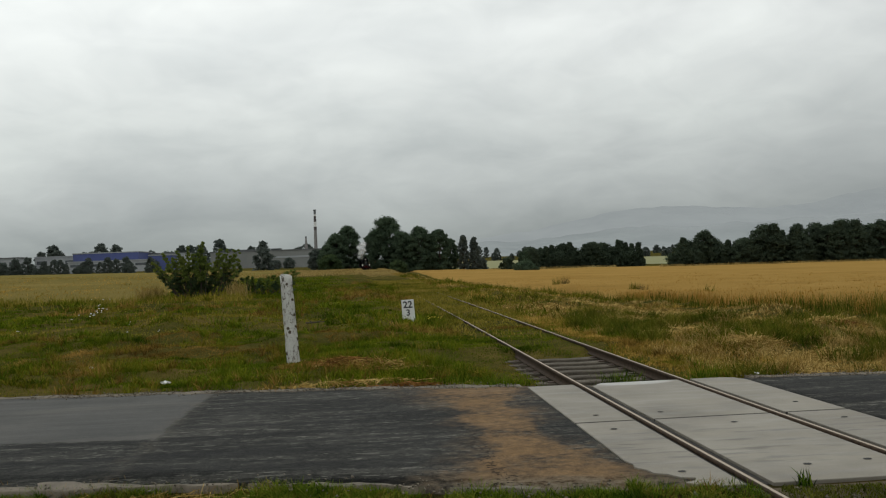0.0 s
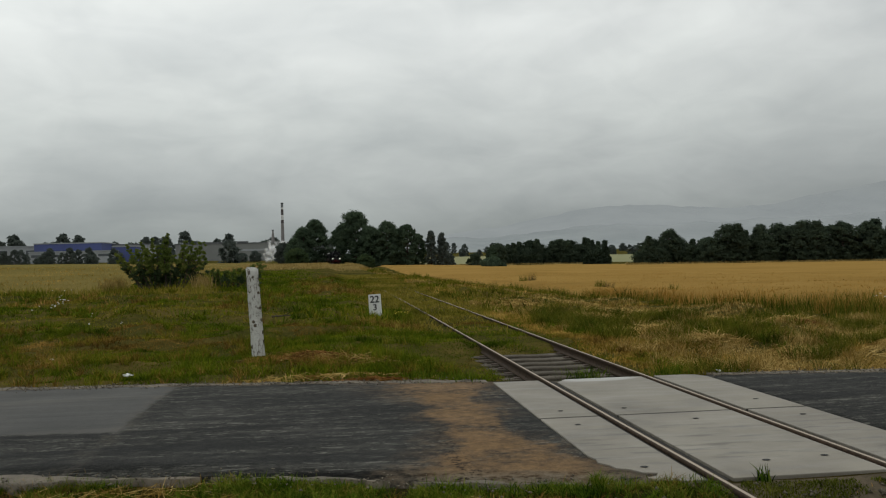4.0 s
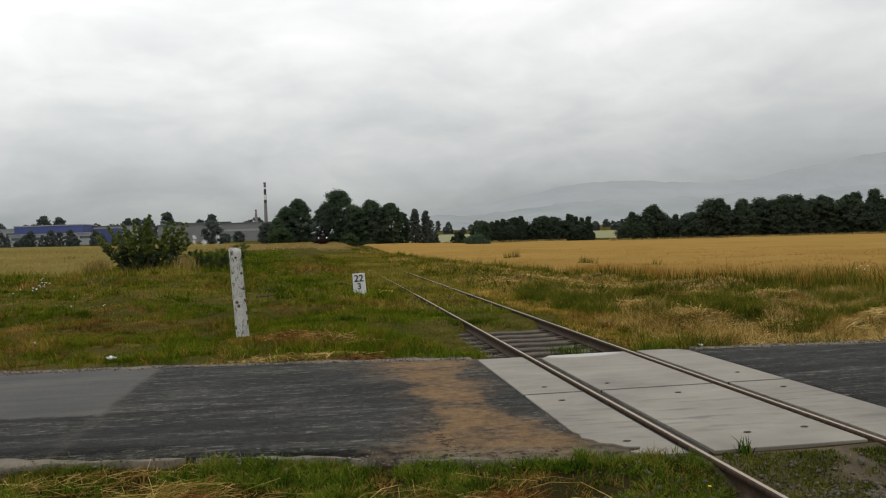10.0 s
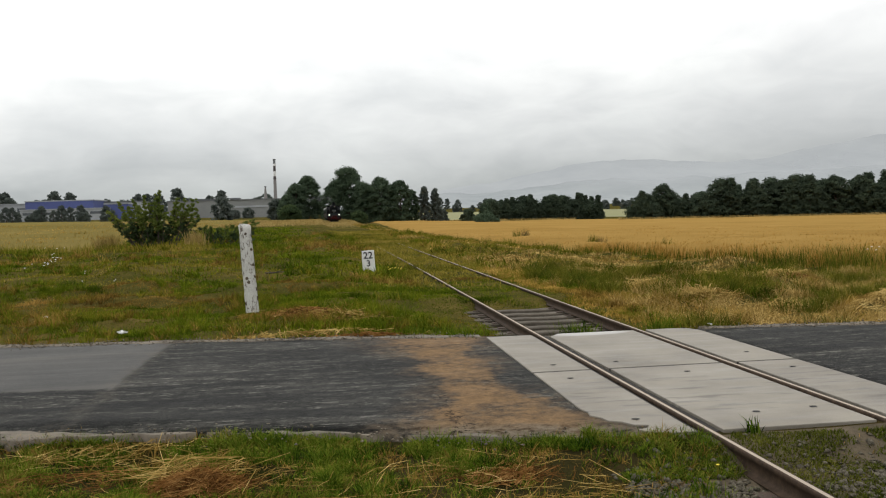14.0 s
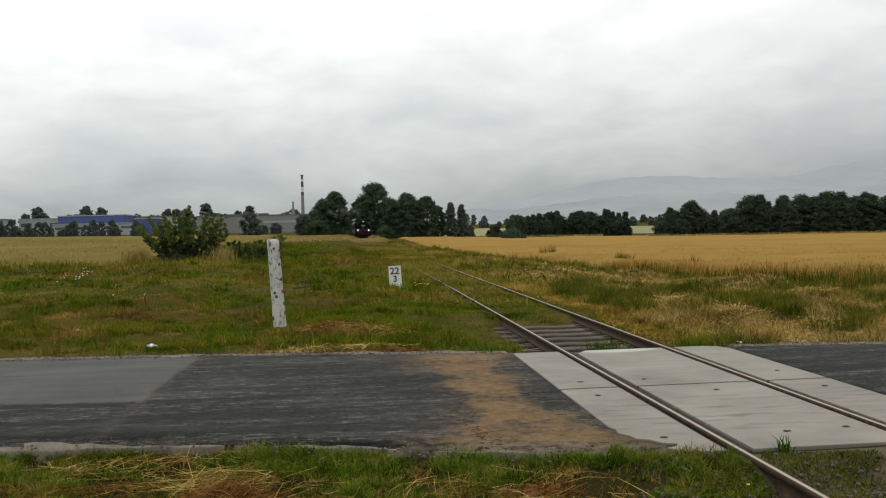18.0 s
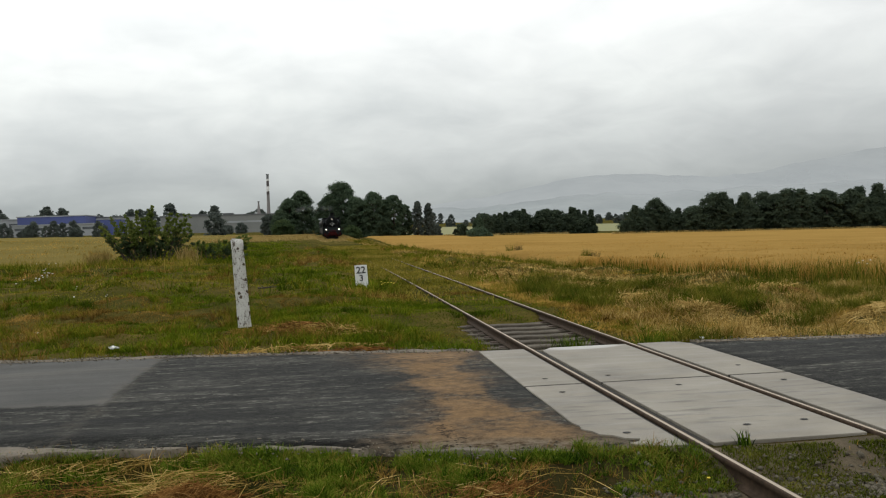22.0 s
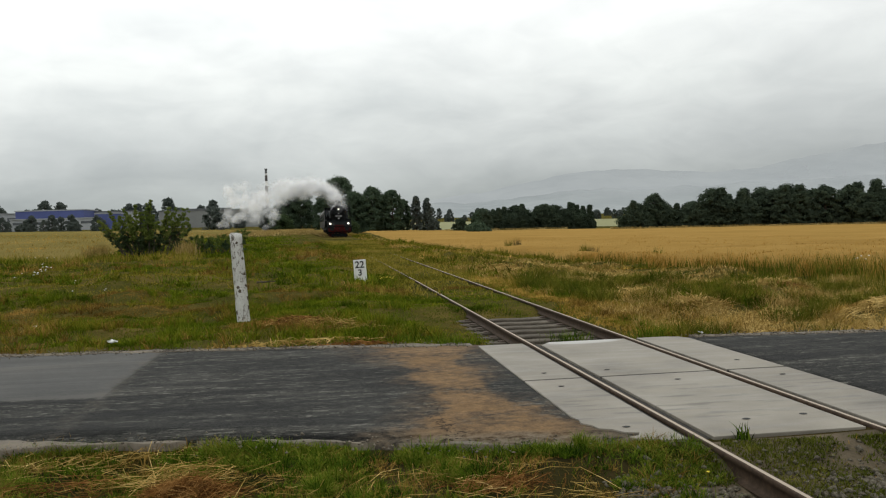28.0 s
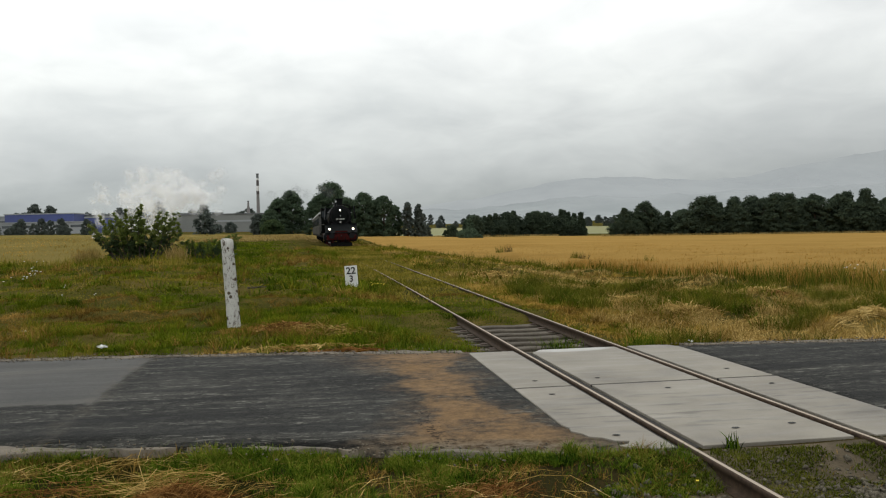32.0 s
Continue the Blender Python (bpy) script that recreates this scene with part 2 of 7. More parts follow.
def asphalt_material(name, left):
    """Rolled asphalt, worn in streaks along the road. left: the side with the old grey stretch and the washed-on sand."""
    m, nt, sh, vec = base(name, "world")
    mul = lambda a, b: math_node(nt, "MULTIPLY", a, b)
    add = lambda a, b: math_node(nt, "ADD", a, b)
    sub = lambda a, b: math_node(nt, "SUBTRACT", a, b)

    def along(sx, sy):
        n = nt.nodes.new("ShaderNodeMapping")
        n.inputs["Rotation"].default_value, n.inputs["Scale"].default_value = (0, 0, radians(10)), (sx, sy, 1.0)
        nt.links.new(vec, n.inputs["Vector"])
        return n.outputs[0]

    grain, fine = noise_node(nt, vec, 55.0, 4.0, 0.75), noise_node(nt, vec, 8.0, 6.0, 0.7)
    bands, broad = noise_node(nt, along(0.14, 1.9), 1.6, 5.0, 0.6), noise_node(nt, vec, 0.8, 5.0, 0.6)
    f = add(add(mul(bands, 1.0), mul(broad, 0.35)), sub(add(mul(fine, 0.45), mul(grain, 0.55)), 0.675))
    dark = ramp_node(nt, f, [(0.34, (0.0060, 0.0062, 0.0058)), (0.50, (0.0195, 0.0200, 0.0182)), (0.68, (0.0560, 0.0550, 0.0490))])
    # torn pale flakes where the top coat has worn through, thick in some bands
    flakes = step_node(nt, add(mul(noise_node(nt, along(3.2, 13.0), 1.0, 6.0, 0.78), 0.7), mul(noise_node(nt, vec, 24.0, 4.0, 0.7), 0.3)), 0.525, 0.585)
    worn = step_node(nt, bands, 0.43, 0.58)
    dark = mix_node(nt, mul(mul(flakes, add(mul(worn, 0.85), 0.15)), 0.75), dark, (0.155, 0.150, 0.132))
    pits = step_node(nt, noise_node(nt, vec, 15.0, 5.0, 0.75), 0.56, 0.66)
    dark = mix_node(nt, mul(pits, 0.55), dark, (0.006, 0.006, 0.006))
    col = dark
    if left:
        xyz = nt.nodes.new("ShaderNodeSeparateXYZ")
        nt.links.new(vec, xyz.inputs[0])
        x, y = xyz.outputs[0], xyz.outputs[1]
        wob, ragged = sub(noise_node(nt, vec, 0.9, 4.0, 0.6), 0.5), sub(noise_node(nt, vec, 5.0, 6.0, 0.75), 0.5)
        old = ramp_node(nt, add(mul(broad, 0.5), add(mul(grain, 0.25), mul(fine, 0.25))), [(0.36, (0.060, 0.060, 0.058)), (0.64, (0.090, 0.088, 0.083))])
        smear = step_node(nt, noise_node(nt, along(0.3, 1.2), 1.1, 5.0, 0.6), 0.50, 0.66)
        old = mix_node(nt, mul(smear, 0.45), old, (0.112, 0.106, 0.094))
        # the newer coat begins at x = -6.08 and runs on as a strip along the near edge
        seam = add(x, add(mul(wob, 0.35), mul(ragged, 0.26)))
        strip_ = add(sub(sub(y, mul(x, -0.16)), 8.55), add(mul(wob, 0.4), mul(ragged, 0.5)))
        coat = math_node(nt, "MAXIMUM", step_node(nt, seam, -6.12, -6.00), sub(1.0, step_node(nt, strip_, -0.10, 0.08)))
        col = mix_node(nt, coat, old, dark)
        # a dusty seam where the two meet
        dust = mul(sub(1.0, step_node(nt, math_node(nt, "ABSOLUTE", add(seam, 6.06)), 0.02, 0.20)), step_node(nt, ragged, -0.08, 0.10))
        col = mix_node(nt, mul(dust, 0.30), col, (0.115, 0.100, 0.078))
        # sand washed along the edge of the dark coat, wide and pale at both ends
        bend = add(mul(math_node(nt, "COMPARE", y, 9.8, 1.2), -0.05), -2.22)
        reach = add(0.36, mul(step_node(nt, math_node(nt, "ABSOLUTE", sub(y, 9.4)), 1.0, 2.6), 0.36))
        off = math_node(nt, "ABSOLUTE", sub(add(x, add(mul(wob, 0.9), mul(ragged, 0.30))), bend))
        depth = sub(1.0, math_node(nt, "DIVIDE", off, reach))
        tongue = mul(step_node(nt, depth, -0.15, 0.45), step_node(nt, add(mul(broad, 0.6), mul(fine, 0.4)), 0.30, 0.56))
        film = mul(step_node(nt, depth, -1.3, 0.1), step_node(nt, add(mul(broad, 0.5), mul(fine, 0.5)), 0.42, 0.62))
        rim = mul(sub(1.0, step_node(nt, add(sub(y, add(5.87, mul(x, -0.33))), mul(wob, 0.5)), 0.10, 0.62)), mul(step_node(nt, x, -3.6, -2.5), step_node(nt, fine, 0.35, 0.55)))
        earth = ramp_node(nt, add(mul(fine, 0.6), mul(grain, 0.4)), [(0.34, (0.085, 0.052, 0.025)), (0.66, (0.215, 0.134, 0.064))])
        pale = ramp_node(nt, add(mul(fine, 0.6), mul(grain, 0.4)), [(0.34, (0.120, 0.098, 0.070)), (0.66, (0.210, 0.180, 0.138))])
        col = mix_node(nt, mul(film, 0.42), col, earth)
        col = mix_node(nt, mul(tongue, 0.92), col, earth)
        col = mix_node(nt, mul(rim, 0.85), col, pale)
        # crumbled edge of the coat beside the sand
        crumb = mul(sub(1.0, step_node(nt, math_node(nt, "ABSOLUTE", add(x, add(2.62, mul(ragged, 0.5)))), 0.03, 0.13)), mul(step_node(nt, noise_node(nt, vec, 19.0, 4.0, 0.7), 0.52, 0.58), sub(1.0, step_node(nt, y, 8.6, 9.6))))
        col = mix_node(nt, mul(crumb, 0.85), col, (0.007, 0.006, 0.005))
    nt.links.new(col, sh.inputs["Base Color"])
    nt.links.new(ramp_node(nt, bands, [(0.3, (0.62,) * 3), (0.7, (0.9,) * 3)]), sh.inputs["Roughness"])
    sh.inputs["Specular IOR Level"].default_value = 0.06
    bumped(nt, sh, add(grain, mul(fine, 0.8)), 0.6, 0.010)
    return m


def painted_post_material():
    """White paint that has flaked off along the edges and shows the grey-brown concrete."""
    m, nt, sh, vec = base("flaking_white_paint")
    st = nt.nodes.new("ShaderNodeMapping")
    st.inputs["Scale"].default_value = (1.0, 1.0, 0.45)
    nt.links.new(vec, st.inputs["Vector"])
    big, fine = noise_node(nt, st.outputs[0], 9.0, 8.0, 0.78, 1.2), noise_node(nt, vec, 45.0, 5.0, 0.7)
    flake = step_node(nt, math_node(nt, "ADD", math_node(nt, "MULTIPLY", big, 0.75), math_node(nt, "MULTIPLY", fine, 0.25)), 0.535, 0.565)
    white = ramp_node(nt, fine, [(0.3, (0.42, 0.415, 0.38)), (0.7, (0.62, 0.615, 0.575))])
    bare = ramp_node(nt, fine, [(0.3, (0.060, 0.050, 0.040)), (0.7, (0.16, 0.13, 0.10))])
    nt.links.new(mix_node(nt, flake, white, bare), sh.inputs["Base Color"])
    sh.inputs["Roughness"].default_value = 0.75
    bumped(nt, sh, math_node(nt, "SUBTRACT", fine, flake), 0.5, 0.006)
    return m


def rail_material():
    """Rusty rail steel with a bright running surface on top."""
    m, nt, sh, vec = base("rail_steel", "world")
    g = nt.nodes.new("ShaderNodeNewGeometry")
    xyz = nt.nodes.new("ShaderNodeSeparateXYZ")
    nt.links.new(g.outputs["Normal"], xyz.inputs[0])
    pz = nt.nodes.new("ShaderNodeSeparateXYZ")
    nt.links.new(vec, pz.inputs[0])
    rust = ramp_node(nt, noise_node(nt, vec, 14.0, 6.0, 0.7), [(0.3, (0.020, 0.014, 0.009)), (0.7, (0.070, 0.046, 0.030))])
    sh.inputs["Specular IOR Level"].default_value = 0.12
    top = step_node(nt, xyz.outputs[2], 0.975, 0.990)
    col = mix_node(nt, top, rust, (0.34, 0.285, 0.225))
    nt.links.new(col, sh.inputs["Base Color"])
    nt.links.new(math_node(nt, "MULTIPLY", top, 0.2), sh.inputs["Metallic"])
    nt.links.new(math_node(nt, "SUBTRACT", 0.78, math_node(nt, "MULTIPLY", top, 0.12)), sh.inputs["Roughness"])
    return m


def concrete_material():
    """Pale precast concrete, damp in drifts, with dark smears along the wheel line."""
    m, nt, sh, vec = base("precast_concrete", "world")
    st = nt.nodes.new("ShaderNodeMapping")
    st.inputs["Scale"].default_value = (0.5, 3.0, 1.0)
    nt.links.new(vec, st.inputs["Vector"])
    a, b, c = noise_node(nt, vec, 0.9, 5.0, 0.6), noise_node(nt, st.outputs[0], 2.2, 6.0, 0.6), noise_node(nt, vec, 70.0, 4.0, 0.7)
    f = math_node(nt, "ADD", math_node(nt, "MULTIPLY", a, 0.5), math_node(nt, "ADD", math_node(nt, "MULTIPLY", b, 0.35), math_node(nt, "MULTIPLY", c, 0.15)))
    col = ramp_node(nt, f, [(0.36, (0.100, 0.088, 0.068)), (0.47, (0.160, 0.143, 0.113)), (0.62, (0.222, 0.202, 0.162))])
    # dark tyre smears across the near middle slab, lime bloom at the far end
    xyz = nt.nodes.new("ShaderNodeSeparateXYZ")
    nt.links.new(vec, xyz.inputs[0])
    sm = nt.nodes.new("ShaderNodeMapping")
    sm.inputs["Scale"].default_value = (0.9, 5.0, 1.0)
    nt.links.new(vec, sm.inputs["Vector"])
    smear = step_node(nt, noise_node(nt, sm.outputs[0], 2.0, 5.0, 0.6), 0.50, 0.66)
    lane = math_node(nt, "SUBTRACT", 1.0, step_node(nt, math_node(nt, "ABSOLUTE", math_node(nt, "SUBTRACT", xyz.outputs[1], 7.75)), 0.5, 1.2))
    col = mix_node(nt, math_node(nt, "MULTIPLY", math_node(nt, "MULTIPLY", smear, lane), 0.75), col, (0.085, 0.078, 0.066))
    far_end = math_node(nt, "ADD", math_node(nt, "POWER", math_node(nt, "DIVIDE", xyz.outputs[0], 0.6), 2.0), math_node(nt, "POWER", math_node(nt, "DIVIDE", math_node(nt, "SUBTRACT", xyz.outputs[1], 11.95), 0.22), 2.0))
    bloom = math_node(nt, "SUBTRACT", 1.0, step_node(nt, math_node(nt, "ADD", far_end, math_node(nt, "MULTIPLY", a, 0.8)), 0.9, 1.6))
    col = mix_node(nt, math_node(nt, "MULTIPLY", bloom, 0.7), col, (0.40, 0.40, 0.38))
    v = nt.nodes.new("ShaderNodeHueSaturation")
    r = nt.nodes.new("ShaderNodeObjectInfo").outputs["Random"]
    nt.links.new(math_node(nt, "ADD", math_node(nt, "MULTIPLY", r, 0.14), 0.93), v.inputs["Value"])
    nt.links.new(col, v.inputs["Color"])
    nt.links.new(v.outputs[0], sh.inputs["Base Color"])
    nt.links.new(ramp_node(nt, b, [(0.35, (0.5,) * 3), (0.65, (0.8,) * 3)]), sh.inputs["Roughness"])
    bumped(nt, sh, c, 0.35, 0.004)
    return m


def crown_material(name, tones):
    return blades(name, tones, 0.25, 1.2, 0.42, 0.25, 0.8, 0.6)


GROUND, CROP = ground_material(), crop_material()
CROP_LEFT = crop_material("tan_grain", ((0.112, 0.096, 0.030), (0.165, 0.132, 0.043), (0.225, 0.172, 0.060)))
ASPHALT, ASPHALT_RIGHT = asphalt_material("patched_asphalt", True), asphalt_material("worn_asphalt", False)
SAND = surface("sandy_shoulder", (0.062, 0.052, 0.038), (0.185, 0.155, 0.115), 1.6, 18.0, 0.95, 0.6, where="world")
CONCRETE, RAIL, POST = concrete_material(), rail_material(), painted_post_material()
SLEEPER = surface("weathered_sleeper", (0.045, 0.038, 0.029), (0.150, 0.130, 0.104), 3.0, 30.0, 0.9, 0.6, vary=0.2)
STONE = surface("ballast_stone", (0.024, 0.021, 0.014), (0.160, 0.142, 0.106), 45.0, 120.0, 0.95, 0.4, where="world")
STONE.node_tree.nodes["Principled BSDF"].inputs["Specular IOR Level"].default_value = 0.1
SLEEPER.node_tree.nodes["Principled BSDF"].inputs["Specular IOR Level"].default_value = 0.1
RUST = surface("rust", (0.024, 0.015, 0.010), (0.075, 0.044, 0.027), 9.0, 50.0, 0.9, 0.5)
EARTH = surface("brown_earth", (0.045, 0.034, 0.022), (0.12, 0.092, 0.06), 2.5, 30.0, 0.95, 0.6, where="world")
BARK = surface("bark", (0.030, 0.024, 0.018), (0.085, 0.070, 0.052), 3.0, 30.0, 0.95, 0.8)
GRASS_NEAR = blades("verge_grass", [(0.012, 0.026, 0.003), (0.040, 0.077, 0.006), (0.088, 0.134, 0.011), (0.145, 0.168, 0.020), (0.215, 0.170, 0.038)], 0.9, 4.0, 0.08, 0.45, 1.2, 1.0)
GRASS_GREEN = blades("lush_grass", [(0.026, 0.044, 0.003), (0.066, 0.100, 0.006), (0.128, 0.158, 0.010), (0.235, 0.204, 0.020)], 0.5, 2.4, 0.08)
GRASS_BROWN = blades("withered_grass", [(0.060, 0.038, 0.010), (0.140, 0.088, 0.020), (0.260, 0.160, 0.038), (0.420, 0.262, 0.075)], 0.5, 3.0, 0.06)
GRASS_MID = blades("meadow_grass", [(0.046, 0.060, 0.005), (0.112, 0.116, 0.010), (0.190, 0.166, 0.019), (0.280, 0.196, 0.034)], 0.35, 2.0)
GRASS_OLIVE = blades("olive_grass", [(0.076, 0.080, 0.010), (0.165, 0.146, 0.019), (0.255, 0.202, 0.036), (0.350, 0.258, 0.064)], 0.30, 1.8)
GRASS_DRY = blades("dry_grass", [(0.130, 0.104, 0.016), (0.270, 0.178, 0.034), (0.440, 0.276, 0.064), (0.600, 0.400, 0.124)], 0.30, 1.8)
WHEAT = blades("grain_stalks", [(0.197, 0.109, 0.021), (0.296, 0.165, 0.034), (0.382, 0.222, 0.053), (0.468, 0.288, 0.083)], 0.3, 2.0)
WEEDS = blades("field_edge_weeds", [(0.028, 0.040, 0.004), (0.066, 0.082, 0.009), (0.135, 0.128, 0.017), (0.260, 0.195, 0.038)], 0.5, 2.0, 0.08)
STRAW = blades("straw", [(0.125, 0.078, 0.019), (0.250, 0.165, 0.045), (0.400, 0.280, 0.095), (0.550, 0.405, 0.160)], 2.0, 9.0, 0.1, 0.5)
ROTTEN = blades("rotting_straw", [(0.040, 0.018, 0.006), (0.098, 0.044, 0.013), (0.185, 0.090, 0.027), (0.300, 0.170, 0.058)], 2.0, 9.0, 0.08, 0.5)
PALE_GRASS = blades("bleached_grass", [(0.19, 0.140, 0.045), (0.30, 0.215, 0.072), (0.41, 0.300, 0.115), (0.49, 0.385, 0.180)], 0.2, 1.0)
MOSS = blades("mossy_weeds", [(0.022, 0.030, 0.005), (0.052, 0.064, 0.009), (0.090, 0.098, 0.014), (0.150, 0.135, 0.030)], 1.2, 7.0, 0.06)
EARTH_WEEDS = blades("seeding_weeds", [(0.030, 0.024, 0.010), (0.060, 0.046, 0.018), (0.105, 0.080, 0.030), (0.170, 0.130, 0.050)], 0.5, 3.0, 0.06)
PETAL = surface("white_petal", (0.62, 0.62, 0.58), (0.80, 0.80, 0.77), 20.0, 60.0, 0.8, 0.1)
YELLOW = surface("yellow_petal", (0.55, 0.42, 0.02), (0.75, 0.60, 0.05), 20.0, 60.0, 0.8, 0.1)
# haze over these far trees is mixed into the leaf tones
CROWN_DARK = crown_material("dark_leaves", [(0.050, 0.074, 0.050), (0.066, 0.096, 0.061), (0.084, 0.118, 0.071), (0.108, 0.144, 0.080)])
CROWN_WOOD = crown_material("wood_leaves", [(0.042, 0.058, 0.042), (0.055, 0.075, 0.051), (0.073, 0.096, 0.060), (0.094, 0.118, 0.068)])
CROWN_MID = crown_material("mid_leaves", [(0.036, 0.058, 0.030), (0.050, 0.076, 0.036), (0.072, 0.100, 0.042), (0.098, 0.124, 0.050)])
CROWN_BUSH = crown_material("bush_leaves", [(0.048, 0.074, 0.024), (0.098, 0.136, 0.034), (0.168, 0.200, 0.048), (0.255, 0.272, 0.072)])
# farthest trees: distance haze greyed into the leaf colour
CROWN_HAZY = crown_material("hazy_leaves", [(0.072, 0.088, 0.082), (0.092, 0.110, 0.098), (0.114, 0.133, 0.114), (0.138, 0.156, 0.126)])


# ---- mesh helpers ----
def raw_mesh(name, verts, faces, material=None, smooth=False):
    """A mesh from arrays of vertices and of faces that all have the same number of corners."""
    v, f = np.asarray(verts, np.float32), np.asarray(faces, np.int32)
    me = bpy.data.meshes.new(name)
    me.vertices.add(len(v))
    me.vertices.foreach_set("co", v.ravel())
    me.loops.add(f.size)
    me.loops.foreach_set("vertex_index", f.ravel())
    me.polygons.add(len(f))
    me.polygons.foreach_set("loop_start", np.arange(0, f.size, f.shape[1], dtype=np.int32))
    me.update(calc_edges=True)
    if material:
        me.materials.append(material)
    if smooth:
        me.polygons.foreach_set("use_smooth", np.ones(len(f), bool))
    return me


def part(name, bm, material, parent=None, label="", smooth=False, bevel=0.0):
    """Links a bmesh (or a mesh) as one object, under a thing or a part."""
    if isinstance(bm, bpy.types.Mesh):
        me = bm
    else:
        if bevel:
            bmesh.ops.bevel(bm, geom=[e for e in bm.edges if len(e.link_faces) == 2 and e.calc_face_angle() > 0.6], offset=bevel, segments=2, profile=0.6, affect="EDGES")
        me = bpy.data.meshes.new(name)
        bm.to_mesh(me)
        bm.free()
        me.materials.append(material)
        if smooth:
            for p in me.polygons:
                p.use_smooth = True
    ob = new(name, me)
    ob.parent = parent
    if label:
        ob["label"] = label
    return ob


def thing(name, m, label, category, group="", kind=""):
    ob = new(name)
    ob.empty_display_size = 0.2
    ob.matrix_world = m
    return tagged(ob, label, category, group, kind)


def box(x0, x1, y0, y1, z0, z1, bm=None):
    bm = bm or bmesh.new()
    v = [bm.verts.new((x, y, z)) for z in (z0, z1) for x, y in ((x0, y0), (x1, y0), (x1, y1), (x0, y1))]
    for f in ((3, 2, 1, 0), (4, 5, 6, 7), (0, 1, 5, 4), (1, 2, 6, 5), (2, 3, 7, 6), (3, 0, 4, 7)):
        bm.faces.new([v[i] for i in f])
    return bm


def tube(rings, n=20, axis="y", bm=None, caps=True):
    """A lathe body: rings of (place along the axis, radius), or (x, y, z, radius) for a bent one standing up."""
    bm = bm or bmesh.new()
    loops = []
    for ring in rings:
        r, row = ring[-1], []
        for i in range(n):
            a = 2 * math.pi * i / n
            c, s = r * math.cos(a), r * math.sin(a)
            if len(ring) == 4:
                row.append(bm.verts.new((ring[0] + c, ring[1] + s, ring[2])))
            else:
                p = ring[0]
                row.append(bm.verts.new({"y": (c, p, s), "z": (c, s, p), "x": (p, c, s)}[axis]))
        loops.append(row)
    for a, b in zip(loops, loops[1:]):
        for i in range(n):
            j = (i + 1) % n
            bm.faces.new((a[i], a[j], b[j], b[i]))
    if caps:
        bm.faces.new(loops[0][::-1]), bm.faces.new(loops[-1])
    bmesh.ops.recalc_face_normals(bm, faces=bm.faces[:])
    return bm


def rod(a, b, r, n=6, bm=None, r2=None):
    """A straight round bar from a to b."""
    bm = bm or bmesh.new()
    a, b = Vector(a), Vector(b)
    q = (b - a).to_track_quat("Z", "Y").to_matrix()
    rows = []
    for p, rr in ((a, r), (b, r if r2 is None else r2)):
        rows.append([bm.verts.new(p + q @ Vector((rr * math.cos(2 * math.pi * i / n), rr * math.sin(2 * math.pi * i / n), 0))) for i in range(n)])
    for i in range(n):
        j = (i + 1) % n
        bm.faces.new((rows[0][i], rows[0][j], rows[1][j], rows[1][i]))
    bm.faces.new(rows[0][::-1]), bm.faces.new(rows[1])
    return bm


# ---- the lie of the land ----
def curve(points):
    xs, ys = zip(*points)
    return lambda v: np.interp(v, xs, ys)


def smoothed(points, width):
    f = curve(points)
    return lambda v: sum(f(np.asarray(v, float) + width * k) for k in (-1, -0.5, 0, 0.5, 1)) / 5


TRACK_X = smoothed([(-60, 0), (12, 0), (30, -0.13), (50, -0.62), (75, -1.42), (106, -2.08), (127, -2.48), (190, -3.5), (255, -4.8), (285, -6.2), (320, -9.5), (420, -26)], 5)
TRACK_Z = smoothed([(-60, 0), (14, 0), (30, 0.06), (50, 0.26), (75, 0.60), (106, 0.83), (127, 0.93), (190, 1.34), (260, 1.75), (420, 2.3)], 5)
LEFT_Z = smoothed([(-80, -0.2), (12, -0.02), (20, 0.11), (30, 0.22), (50, 0.45), (75, 0.85), (100, 1.12), (150, 1.42), (260, 1.75), (420, 3.0), (700, 6.0), (1500, 14.0), (5000, 30.0)], 4)
RIGHT_Z = smoothed([(-80, -0.3), (12, -0.28), (18, -0.42), (26, -0.60), (41, -0.88), (61, -1.12), (93, -1.2), (130, -1.25), (220, -1.1), (300, -0.8), (420, 0.0), (650, 6.0), (1100, 14.0), (5000, 60.0)], 4)
FAR_EDGE = smoothed([(-300, 60), (-40, 18.6), (-8.5, 13.52), (-6.8, 13.36), (-5.1, 13.05), (-3.45, 12.72), (-1.44, 12.2), (1.7, 12.0), (4.6, 11.58), (40, 5.5), (300, -40)], 0.5)
NEAR_EDGE = smoothed([(-300, 54), (-40, 13.2), (-6.4, 7.66), (-5.45, 7.54), (-4.5, 7.33), (-3.55, 7.07), (-2.65, 6.77), (-1.8, 6.48), (1.6, 6.05), (40, -0.6), (300, -46)], 0.5)


def ease(v, lo, hi):
    t = np.clip((np.asarray(v, float) - lo) / (hi - lo), 0, 1)
    return t * t * (3 - 2 * t)


def lumps(x, y, scale, seed=0.0):
    """Soft bumps, in -1..1, from a few crossing waves."""
    a, b = np.asarray(x) / scale, np.asarray(y) / scale
    return (np.sin(a * 1.7 + 1.3 * np.sin(b * 1.1 + seed) + seed) + np.sin(b * 2.1 + 1.7 * np.sin(a * 0.9 - seed)) + np.sin((a + b) * 1.3 + 2 * seed)) / 3


